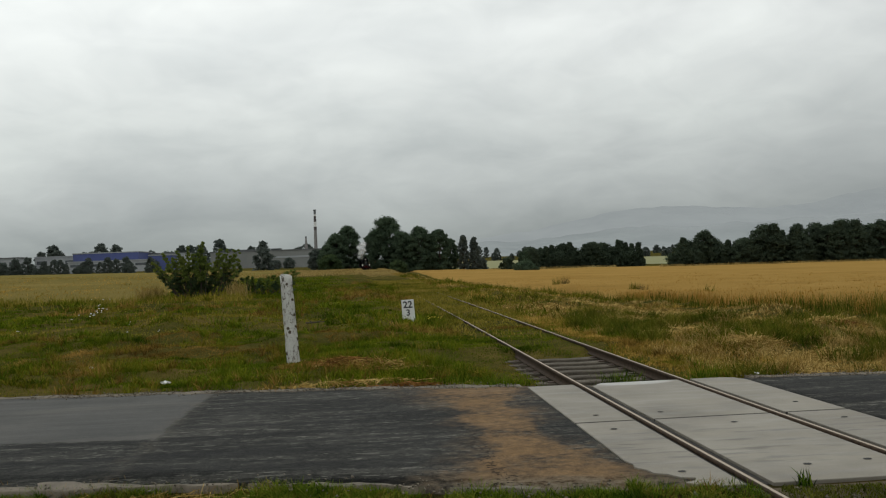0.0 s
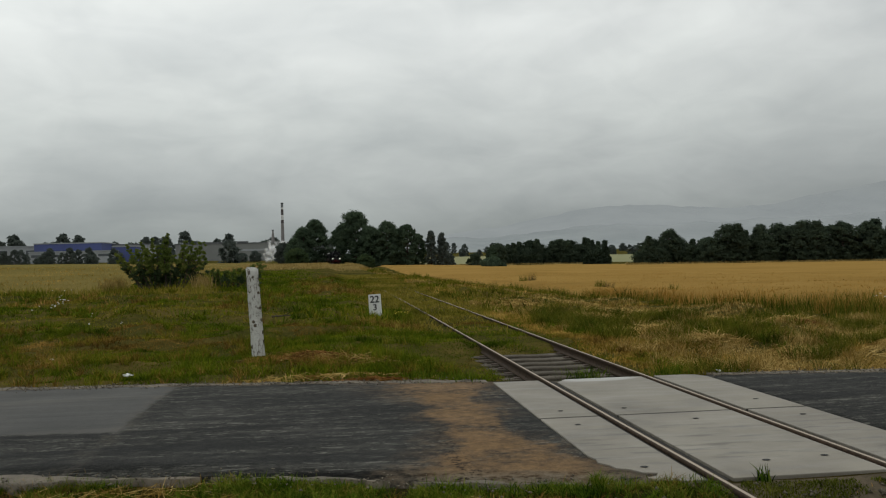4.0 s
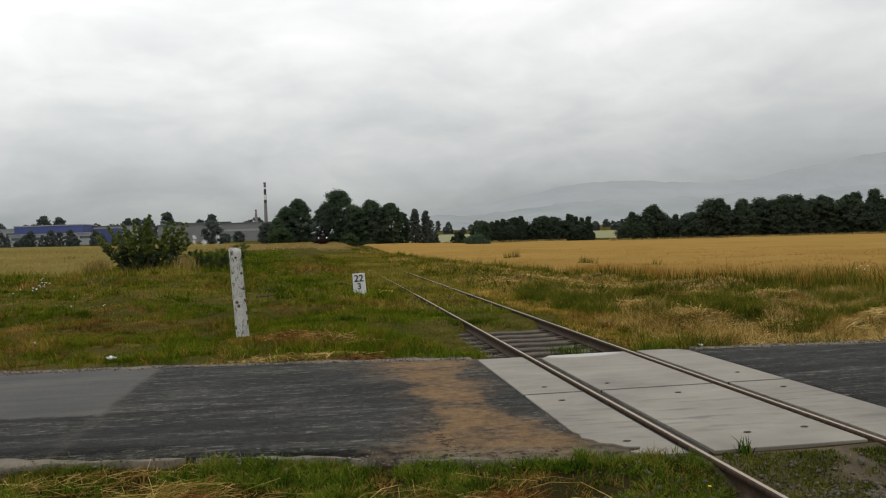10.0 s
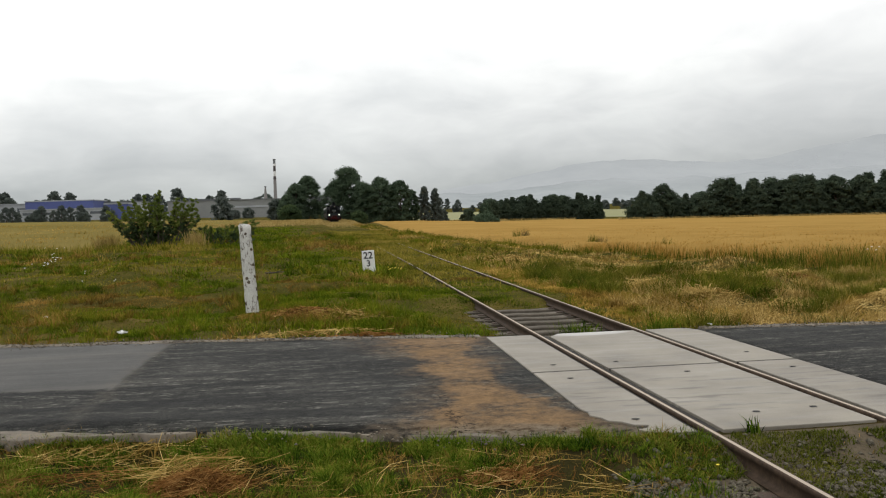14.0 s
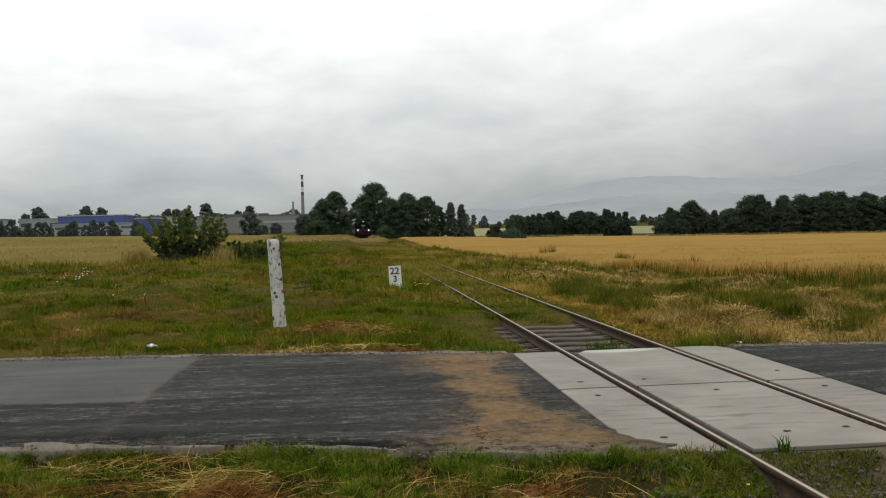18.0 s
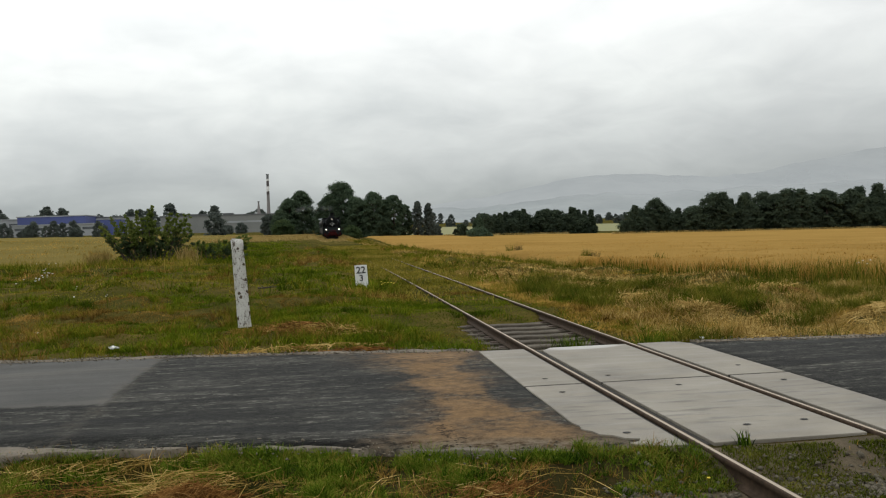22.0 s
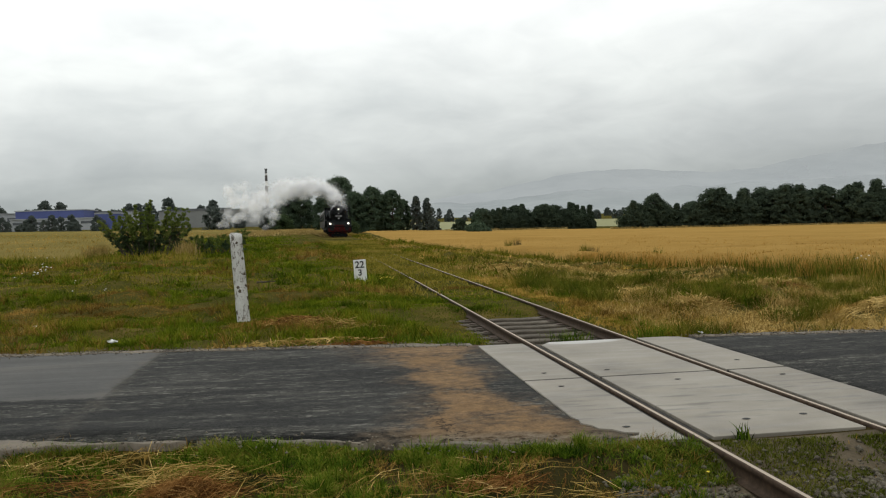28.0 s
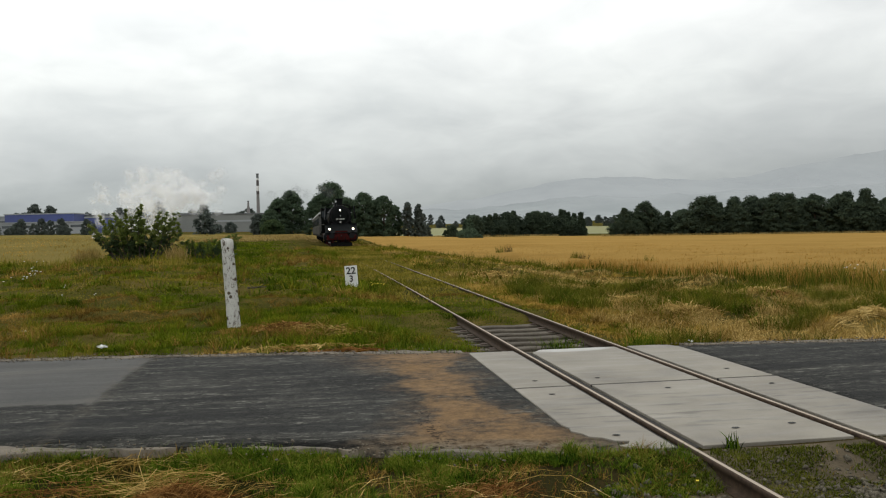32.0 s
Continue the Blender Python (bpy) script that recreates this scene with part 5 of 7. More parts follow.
straw("straw_heap", 3.2, 14.2, 1.0, 0.8, 700, 0.35, 69, "dry stalks beside the track", 0.06, 0.8)
straw("straw_heap", 2.9, 19.5, 0.9, 1.6, 800, 0.45, 70, "flattened straw beside the track", 0.06, 1.2)
for k, (x, y, a, b) in enumerate(((4.5, 20.4, 1.0, 0.7), (7.6, 21.6, 1.5, 0.7), (4.2, 17.4, 0.7, 0.5), (7.0, 36, 2.2, 1.6), (6.6, 29, 1.8, 1.3), (4.2, 25, 0.9, 1.4), (9.8, 25.0, 1.6, 0.8), (2.6, 31, 0.8, 2.5))):
    straw("straw_heap", x, y, a, b, 900, 0.5, 190 + k, "pale mound of dead grass on the slope", 0.14, 0.2 * k, None)
for k, (x, y, a, b, n, mat_) in enumerate(((5.9, 16.2, 1.1, 0.5, 1500, None), (6.9, 15.0, 1.2, 0.4, 1500, None), (7.1, 23.8, 1.3, 0.7, 1400, None), (9.6, 23.2, 1.6, 0.6, 1600, None), (6.2, 20.6, 0.7, 0.5, 900, ROTTEN), (7.9, 21.0, 0.9, 0.6, 900, ROTTEN), (8.6, 36.5, 2.2, 1.4, 1200, None), (8.6, 43, 2.2, 1.6, 1200, None), (3.6, 13.2, 1.1, 0.3, 900, None), (8.4, 13.0, 1.6, 0.35, 1200, None))):
    straw("straw_heap", x, y, a, b, n // 2, 0.32, 800 + k, "reddish heap of dead grass on the slope" if mat_ else "pale flattened straw on the slope", 0.07, 0.15 * k, mat_, 1.0)
straw("straw_heap", 8.5, 18.5, 1.4, 0.7, 800, 0.5, 71, "reddish dead grass on the slope", 0.14, 0.4)


# ---- flowers ----
def flower(x, y, h, petals, seed, label, heads=3, size=1.0):
    r = random.Random(seed)
    z = float(land(x, y))
    t = thing("wildflower", pose(x, y, z), label, "flower", "wildflowers in the meadow")
    for k in range(heads):
        a = r.uniform(0, 6.28)
        tip = Vector((0.12 * h * math.cos(a) * k, 0.12 * h * math.sin(a) * k, h * r.uniform(0.75, 1.05)))
        part("stem", rod((0, 0, -0.03), tip, 0.006, 5), WEEDS, t)
        bm = tube([(tip.z - 0.02 * size, 0.012 * size), (tip.z, 0.055 * size), (tip.z + 0.014 * size, 0.05 * size), (tip.z + 0.026 * size, 0.02 * size)], 12, "z")
        for v in bm.verts:
            a2 = math.atan2(v.co.y, v.co.x)
            s = 1 + 0.22 * math.sin(5 * a2 + seed) + r.uniform(-0.1, 0.1)
            v.co = Vector((v.co.x * s + tip.x, v.co.y * s + tip.y, v.co.z + r.uniform(-0.005, 0.005) * size))
        part("flower_head", bm, petals, t)


rf = random.Random(8)
for k in range(7):
    y = rf.uniform(20, 30)
    flower(-3.6 - 0.46 * y + rf.uniform(-1.5, 5.0), y, rf.uniform(0.30, 0.5), PETAL, k, "white-flowering yarrow in the meadow", 2, 0.3)
for k, (x, y) in enumerate(((-13.4, 30.4), (-13.25, 30.7), (-14.4, 34.5), (-14.2, 34.2), (-15.0, 38.0), (-16.2, 41.0), (-15.6, 39.0), (-16.9, 41.5), (-12.0, 24.5), (-12.3, 26.0), (-14.8, 36.0), (-11.2, 25.0))):
    flower(x, y, rf.uniform(0.5, 0.65), PETAL, 120 + k, "tall white-flowering yarrow in the meadow", 3 if k < 4 else 1, 0.55 if k < 4 else 0.4)
for k in range(11):
    flower(16.2 + rf.uniform(-0.7, 0.9), 28.2 + rf.uniform(-1.2, 1.6), rf.uniform(0.62, 0.85), PETAL, 40 + k, "white daisies at the edge of the grain", 5, 0.55)
for dx, dy in ((0, 0), (0.3, 0.2), (0.55, -0.3)):
    flower(-2.05 + dx * 0.6, 25.2 + dy, 0.3, YELLOW, int(90 + 10 * dx), "yellow ragwort beside the kilometre stone", 3, 0.4)
flower(-1.02, 5.62, 0.10, YELLOW, 97, "small yellow flower beside the rail", 1, 0.22)


# ---- white post, kilometre stone, litter ----
def white_post(x, y, z):
    t = thing("marker_post", pose(x, y, z, 0, -3.2, 8), "leaning white-painted concrete post with flaking paint", "post")
    bm = box(-0.115, 0.115, -0.10, 0.10, -0.35, 1.67)
    bmesh.ops.subdivide_edges(bm, edges=[e for e in bm.edges if abs(e.verts[0].co.z - e.verts[1].co.z) > 1], cuts=14)
    bmesh.ops.bevel(bm, geom=[e for e in bm.edges if len(e.link_faces) == 2 and e.calc_face_angle() > 0.8], offset=0.022, segments=2, affect="EDGES")
    for v in bm.verts:
        k = 1.07 - 0.09 * v.co.z / 1.6
        n = noise.noise(v.co * 9) * 0.010 + noise.noise(v.co * 3) * 0.008
        v.co.x, v.co.y = v.co.x * k + n, v.co.y * k + n * 0.7
        if v.co.z > 1.58:
            v.co.z -= 0.05 * max(0, noise.noise(Vector((v.co.x * 14, v.co.y * 14, 3)))) + 0.03 * (v.co.x > 0.08)
    part("shaft", bm, POST, t, smooth=True)
    for cx_, cz, cr in ((0.0, 1.46, 0.026), (-0.05, 0.60, 0.03), (-0.02, 0.52, 0.035), (0.092, 0.62, 0.03), (0.092, 0.85, 0.028), (0.088, 1.15, 0.025), (0.092, 0.20, 0.035), (0.094, 0.38, 0.03), (-0.09, 0.12, 0.04)):
        bm = bmesh.new()
        bmesh.ops.create_icosphere(bm, subdivisions=2, radius=cr, matrix=Matrix.Translation((cx_, -0.101, cz)) @ Matrix.Diagonal((1.0, 0.15, 1.2, 1)))
        for v in bm.verts:
            v.co += Vector((noise.noise(v.co * 40), 0, noise.noise(v.co * 33 + Vector((5, 0, 0))))) * cr * 0.6
        part("chip", bm, EARTH, t, "dark chipped hollow in the paint")


def lettering(text, size, material, parent, m, depth=0.002):
    c = bpy.data.curves.new("writing", "FONT")
    c.body, c.size, c.align_x, c.align_y, c.extrude, c.offset = text, size, "CENTER", "CENTER", depth, 0.006
    tmp = bpy.data.objects.new("writing", c)
    scene.collection.objects.link(tmp)
    me = bpy.data.meshes.new_from_object(tmp.evaluated_get(bpy.context.evaluated_depsgraph_get()))
    bpy.data.objects.remove(tmp)
    me.materials.clear()
    me.materials.append(material)
    ob = new("lettering", me)
    ob.parent, ob.matrix_basis = parent, m
    ob["label"] = "black painted number " + text
    return ob


BLACK_PAINT = surface("black_paint", (0.010, 0.010, 0.010), (0.022, 0.022, 0.022), 20.0, 80.0, 0.7, 0.2)
WHITE_PAINT = surface("white_paint", (0.56, 0.56, 0.54), (0.74, 0.74, 0.72), 4.0, 40.0, 0.7, 0.3)


def kilometre_stone(x, y, z):
    t = thing("kilometre_stone", pose(x, y, z, 0, -2.5, -6), "white kilometre stone with black numbers beside the track", "milestone")
    bm = box(-0.20, 0.20, -0.075, 0.075, -0.3, 0.62)
    for v in bm.verts:
        if v.co.z > 0:
            v.co.x *= 0.94
    part("stone", bm, WHITE_PAINT, t, bevel=0.018)
    for text, zz, size in (("22", 0.46, 0.30), ("3", 0.21, 0.27)):
        lettering(text, size, BLACK_PAINT, t, pose(0, -0.079, zz, 90, 0, 0))


white_post(-5.25, 17.0, 0.06)
kilometre_stone(-2.56, 27.0, 0.13)


def litter(x, y, z, s, seed):
    t = thing("litter", pose(x, y, z, 0, 0, 30 * seed), "crumpled white paper lying in the grass", "litter")
    bm = bmesh.new()
    bmesh.ops.create_icosphere(bm, subdivisions=2, radius=s)
    for v in bm.verts:
        v.co = v.co * (0.9 + 0.9 * noise.noise(v.co * 34 + Vector((seed, 0, 0))))
        v.co.z = v.co.z * 0.55 + s * 0.5
        v.co.x *= 1.5
    part("paper", bm, WHITE_PAINT, t)


litter(-6.97, 13.9, float(land(-6.97, 13.9)) + 0.07, 0.05, 1)
litter(1.95, 12.22, -0.02, 0.035, 2)
litter(-8.9, 16.4, float(land(-8.9, 16.4)) + 0.06, 0.035, 3)


def fallen_branch(x, y):
    t = thing("fallen_branch", pose(x, y, float(land(x, y)) + 0.06, 0, 4, 12), "dark fallen branch lying in the meadow", "branch")
    part("stem", rod((-0.28, 0, 0.05), (0.26, 0.05, 0.10), 0.028, 7, None, 0.014), BARK, t)
    part("twig", rod((0.02, 0.02, 0.08), (0.22, -0.12, 0.20), 0.014, 6, None, 0.005), BARK, t)
    part("twig", rod((-0.10, 0.01, 0.07), (-0.24, 0.12, 0.16), 0.012, 6, None, 0.004), BARK, t)


fallen_branch(-5.35, 25.2)


# ---- trees and bushes ----
def leaf_cloud(name, centres, radii, per, size, seed, material, squash=0.8, loose=1.35):
    """Leaves on the skins of many overlapping clumps: each leaf a bent four-sided blade. Uneven, with gaps between the clumps."""
    r = np.random.RandomState(seed)
    c, rad = np.repeat(np.asarray(centres, float), per, 0), np.repeat(np.asarray(radii, float), per)
    n = len(c)
    d = r.normal(0, 1, (n, 3))
    d /= np.linalg.norm(d, axis=1)[:, None]
    d[:, 2] = np.where(d[:, 2] < -0.3, -d[:, 2] * 0.5, d[:, 2])
    core = r.uniform(0, 1, n) < 0.28
    p = c + d * (rad * np.where(core, r.uniform(0.1, 0.6, n), r.uniform(0.55, loose, n) ** 0.7))[:, None] * (1, 1, squash)
    a = r.normal(0, 1, (n, 3))
    a -= d * (a * d).sum(1)[:, None] * 0.6
    a /= np.linalg.norm(a, axis=1)[:, None]
    b = np.cross(a, d + r.normal(0, 0.5, (n, 3)))
    b /= np.linalg.norm(b, axis=1)[:, None] + 1e-9
    s = (size * np.where(core, 1.7, 1.0) * r.uniform(0.55, 1.3, n))[:, None]
    up_ = np.cross(a, b) * s * 0.18
    v = np.stack([p - a * s, p - b * s * 0.5 + up_, p + a * s, p + b * s * 0.5 + up_], 1)
    f = np.arange(n * 4).reshape(-1, 4)
    return raw_mesh(name, v.reshape(-1, 3), f, material)


def tree_meshes(seed, h, w, material, clumps, per, leaf, low=0.15, shape="round"):
    """A trunk with limbs, and a crown of leafy clumps at the limbs' ends."""
    r = random.Random(seed)
    bm = tube([(0, 0, -0.4, h * 0.030), (r.uniform(-0.1, 0.1), 0, h * 0.2, h * 0.022), (r.uniform(-0.3, 0.3), r.uniform(-0.3, 0.3), h * 0.55, h * 0.014), (0, 0, h * 0.85, h * 0.005)], 8)
    centres, radii = [], []
    for k in range(clumps):
        t = (k + r.random()) / clumps
        zz = h * (low + (0.93 - low) * t)
        if shape == "round":
            reach = w / 2 * math.sqrt(max(0.015, 1 - ((t - 0.36) / 0.645) ** 2))
        elif shape == "cone":
            reach = w / 2 * (1.05 - 0.9 * t)
        else:
            reach = w / 2 * (0.8 + 0.2 * math.sin(t * 5)) * math.sqrt(max(0.02, 1 - t ** 2))
        a = k * 2.4 + r.uniform(-0.5, 0.5)
        q = reach * r.uniform(0.35, 0.9)
        p = (q * math.cos(a), q * math.sin(a), zz)
        centres.append(p)
        radii.append(w * r.uniform(0.07, 0.17))
        if k % 3 == 0:
            rod((0, 0, zz * 0.72), p, h * 0.007, 5, bm, h * 0.002)
    wood = bpy.data.meshes.new("trunk")
    bm.to_mesh(wood)
    bm.free()
    wood.materials.append(BARK)
    return wood, leaf_cloud("crown", centres, radii, per, leaf, seed, material)


def plant(name, meshes, m, label, category, group=""):
    t = thing(name, m, label, category, group)
    part("trunk", meshes[0], None, t)
    part("crown", meshes[1], None, t)
    return t


def grow(name, x, y, h, w, material, seed, label, category="tree", group="", clumps=46, per=110, leaf=0.30, low=0.10, shape="round", sink=0.0):
    return plant(name, tree_meshes(seed, h, w, material, int(1.6 * clumps), int(1.35 * per), leaf, low, shape), pose(x, y, float(land(x, y)) - sink), label, category, group)


# the two tall groups that the railway passes between
G1 = "trees where the railway leaves the wood"
grow("tree", -11.8, 291, 15.4, 9.5, CROWN_DARK, 101, "dark broad-crowned tree beside the railway", group=G1, clumps=64, per=130, low=0.02)
grow("tree", -15.8, 287, 12.6, 8.5, CROWN_DARK, 102, "lower dark tree beside the railway", group=G1, clumps=56, per=120, low=0.0)
grow("tree", -18.6, 284, 8.8, 7.0, CROWN_DARK, 115, "small dark tree at the side of the group", group=G1, clumps=50, low=0.0)
grow("tree", 1.4, 292, 19.2, 13.0, CROWN_DARK, 103, "tall dark tree with an uneven crown", group=G1, clumps=90, per=130, low=0.02)
grow("tree", -2.6, 297, 14.0, 8.0, CROWN_DARK, 116, "dark tree leaning over the line", group=G1, clumps=40, low=0.42)
grow("tree", 6.4, 286, 13.6, 9.5, CROWN_DARK, 104, "dark tree in the group by the railway", group=G1, clumps=60, low=0.0)
grow("tree", 11.8, 284, 15.4, 9.8, CROWN_DARK, 105, "dark round tree in the group", group=G1, clumps=64, per=120, low=0.0)
grow("tree", 18.4, 284, 14.4, 9.0, CROWN_DARK, 106, "dark round tree in the group", group=G1, clumps=60, per=120, low=0.0)
grow("tree", 23.0, 292, 11.6, 6.0, CROWN_DARK, 107, "dark slender tree in the group", group=G1, low=0.0)
grow("tree", 9.0, 293, 12.2, 8.5, CROWN_DARK, 123, "dark tree filling the group", group=G1, clumps=44, low=0.0)
grow("tree", 15.2, 291, 13.4, 8.5, CROWN_DARK, 124, "dark tree filling the group", group=G1, clumps=44, low=0.0)
grow("tree", 26.8, 286, 12.8, 5.6, CROWN_HAZY, 108, "slender light-stemmed tree at the end of the group", group=G1, shape="tall", clumps=36, low=0.05)
grow("tree", 30.6, 288, 12.0, 5.2, CROWN_HAZY, 109, "slender tree at the end of the group", group=G1, shape="tall", clumps=32, low=0.05)
grow("tree", -8.6, 352, 11.0, 6.0, CROWN_DARK, 121, "dark tree at the bend of the line", group=G1, clumps=40, low=0.0)
grow("tree", -4.6, 318, 13.5, 6.5, CROWN_DARK, 122, "slender dark tree close to the line", group=G1, clumps=40, low=0.05)
grow("bush", -16.6, 262, 4.8, 8.0, CROWN_MID, 110, "low green bush below the tree", "bush", clumps=40, low=0.0)
grow("bush", 3.6, 258, 3.6, 6.4, CROWN_MID, 111, "low green bush beside the track", "bush", clumps=36, low=0.0)
grow("bush", -22.6, 290, 7.5, 6.0, CROWN_HAZY, 112, "hazy bush at the edge of the group", "bush", clumps=34, low=0.0)
grow("bush", 41.5, 252, 2.6, 8.5, CROWN_DARK, 113, "dark bush standing alone in the grain", "bush", clumps=34, low=0.0)
grow("tree", 42.5, 258, 6.4, 4.2, CROWN_DARK, 114, "small dark tree standing in the grain", clumps=30, low=0.0)
grow("tree", 38.2, 330, 5.2, 5.5, CROWN_HAZY, 117, "small hazy tree behind the grain", clumps=26, low=0.0)
grow("tree", 54.0, 312, 8.6, 7.5, CROWN_WOOD, 118, "round tree standing at the end of the wood", clumps=44, low=0.0)
grow("tree", 47.0, 322, 5.0, 6.5, CROWN_WOOD, 119, "low round tree behind the grain", clumps=30, low=0.0)

# the wood along the far side of the grain field
WOOD = [tree_meshes(200 + k, h, w, CROWN_WOOD, 110, 68, 0.38, 0.0, s) for k, (h, w, s) in enumerate(((13.5, 10.5, "round"), (15.5, 9.5, "round"), (11.5, 12, "round"), (16.5, 8, "tall"), (9.5, 8.5, "round"), (15, 6, "cone"), (13, 4.5, "tall")))]
rw = random.Random(12)
G2 = "trees of the wood across the field"


def wood_tree(x, y, kind, s, label="dark tree in the wood across the field"):
    t = plant("tree", WOOD[kind], pose(x, y, float(land(x, y)) - 0.2, 0, 0, rw.uniform(0, 360)) @ Matrix.Diagonal((1.25 * s, 1.25 * s, s, 1)), label, "tree", G2)
    return t


for k in range(88):  # long wall of trees
    u = k / 87
    x, y = 113 + 152 * u + rw.uniform(-2, 2), 317 - 21 * u + rw.uniform(-4, 10)
    wood_tree(x, y, rw.choice((0, 1, 2, 2, 3, 4, 4, 5, 6)), (0.80 + 0.22 * min(1, u * 2.2)) * rw.uniform(0.72, 1.12))
wood_tree(143, 310, 1, 1.02), wood_tree(170, 306, 3, 1.0), wood_tree(176, 305, 3, 1.02), wood_tree(186, 304, 1, 1.04), wood_tree(196, 304, 0, 1.15)
for k in range(38):  # nearer gap and the lower wood behind it
    u = k / 37
    x, y = 66 + 50 * u + rw.uniform(-2, 2), 378 + rw.uniform(-6, 8)
    wood_tree(x, y, rw.choice((0, 2, 4, 5, 6, 6)), (0.74 + 0.10 * math.sin(u * 3.1)) * rw.uniform(0.85, 1.1))
for k in range(10):
    wood_tree(134 + 1.4 * k + rw.uniform(-1, 1), 372 + rw.uniform(-6, 6), 4, rw.uniform(0.5, 0.85))

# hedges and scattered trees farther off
HEDGE = [tree_meshes(230 + k, h, w, CROWN_HAZY, 34, 48, 0.55, 0.0, "round") for k, (h, w) in enumerate(((9, 9), (12, 8), (7, 10)))]
rh = random.Random(5)


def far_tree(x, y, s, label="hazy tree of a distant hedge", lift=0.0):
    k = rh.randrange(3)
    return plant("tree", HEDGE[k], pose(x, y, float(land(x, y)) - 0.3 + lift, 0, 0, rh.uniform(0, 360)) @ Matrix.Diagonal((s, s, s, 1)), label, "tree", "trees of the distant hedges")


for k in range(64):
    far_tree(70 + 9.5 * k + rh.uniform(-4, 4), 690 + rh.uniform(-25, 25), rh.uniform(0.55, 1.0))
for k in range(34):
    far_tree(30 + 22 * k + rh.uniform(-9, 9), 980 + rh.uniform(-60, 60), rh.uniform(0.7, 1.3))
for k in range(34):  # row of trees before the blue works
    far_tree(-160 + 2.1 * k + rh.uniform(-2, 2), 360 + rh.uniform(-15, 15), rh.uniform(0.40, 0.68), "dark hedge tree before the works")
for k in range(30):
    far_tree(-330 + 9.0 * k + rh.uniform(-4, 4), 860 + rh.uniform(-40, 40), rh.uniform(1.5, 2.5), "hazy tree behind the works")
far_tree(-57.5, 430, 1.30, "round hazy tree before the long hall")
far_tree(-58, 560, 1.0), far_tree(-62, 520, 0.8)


# the bush in the meadow: arching stems set with sprays of small leaves
def shrub(x, y, tips, base_width, label, seed, thick, shade):
    """tips: (across, height) of the stems. shade: below this height darker leaves paint in the bush's shade."""
    r = random.Random(seed)
    t = thing("bush", pose(x, y, float(land(x, y))), label, "bush")
    cs, rs_ = [], []
    for tx, tz in tips:
        for twin in range(2):
            jx, jz = (0, 0) if twin == 0 else (r.gauss(0, 0.22), r.uniform(-0.55, -0.05))
            top = Vector((tx + jx, r.gauss(0, 0.5), max(0.3, tz + jz)))
            foot = Vector((max(-base_width, min(base_width, tx * 0.45)) + r.gauss(0, 0.15), top.y * 0.5, -0.1))
            knee = foot.lerp(top, 0.55) + Vector((0.12 * (top.x - foot.x), 0, 0.22 * top.z))
            way = lambda u: foot.lerp(knee, u).lerp(knee.lerp(top, u), u)
            bm = rod(way(0), way(0.5), 0.026, 5, None, 0.016)
            rod(way(0.5), way(1), 0.016, 5, bm, 0.004)
            part("stem", bm, BARK, t)
            n = int(top.z / 0.15) + 2
            for k in range(n):
                u = 0.25 + 0.75 * (k + r.random()) / n
                out = 0.26 * (1 - u) + 0.05 if twin else 0.14 * (1 - u) + 0.03
                cs.append(way(min(u, 1)) + Vector((r.gauss(0, out), r.gauss(0, out), r.gauss(0, 0.06))))
                rs_.append(r.uniform(0.07, 0.17) * thick * (1.25 - 0.75 * u))
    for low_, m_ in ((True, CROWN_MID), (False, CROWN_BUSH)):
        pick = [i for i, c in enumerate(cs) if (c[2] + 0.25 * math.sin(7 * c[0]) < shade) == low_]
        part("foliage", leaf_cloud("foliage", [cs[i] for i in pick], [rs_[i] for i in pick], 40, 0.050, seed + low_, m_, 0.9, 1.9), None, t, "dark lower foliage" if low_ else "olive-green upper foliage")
    return t


low_stems = [(-1.5 + 0.2 * k, 1.05 + 0.35 * math.sin(2.3 * k)) for k in range(12)]
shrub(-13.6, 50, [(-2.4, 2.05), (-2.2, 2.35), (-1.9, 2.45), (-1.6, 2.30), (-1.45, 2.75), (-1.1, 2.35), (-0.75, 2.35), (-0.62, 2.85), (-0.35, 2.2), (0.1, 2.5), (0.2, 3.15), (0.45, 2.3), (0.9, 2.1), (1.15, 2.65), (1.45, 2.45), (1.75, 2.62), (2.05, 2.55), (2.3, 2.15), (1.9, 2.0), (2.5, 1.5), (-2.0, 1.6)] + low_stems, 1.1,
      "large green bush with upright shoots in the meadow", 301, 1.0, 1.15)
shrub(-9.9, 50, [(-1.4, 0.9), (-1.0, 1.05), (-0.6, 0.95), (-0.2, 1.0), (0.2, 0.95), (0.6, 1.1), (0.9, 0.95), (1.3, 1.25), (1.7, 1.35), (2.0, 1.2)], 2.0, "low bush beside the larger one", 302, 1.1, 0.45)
for k, (x, y) in enumerate(((-16.4, 49.2), (-15.7, 48.9), (-11.6, 49.4), (-11.2, 49.2))):
    q = np.random.RandomState(310 + k).normal(0, 0.22, (160, 2)) + (x, y)
    blade_field("grass_tuft", q, land(q[:, 0], q[:, 1]), 0.85, 0.03, 0.4, PALE_GRASS, 320 + k, "tall bleached grass beside the bush")


# ---- works and chimneys on the horizon ----
HALL = surface("grey_cladding", (0.165, 0.172, 0.166), (0.21, 0.217, 0.208), 0.05, 0.6, 0.8, 0.1)
BLUE = surface("blue_cladding", (0.045, 0.062, 0.19), (0.066, 0.088, 0.25), 0.05, 0.6, 0.6, 0.1)
PALE = surface("pale_cladding", (0.23, 0.245, 0.255), (0.32, 0.335, 0.345), 0.05, 0.6, 0.7, 0.1)
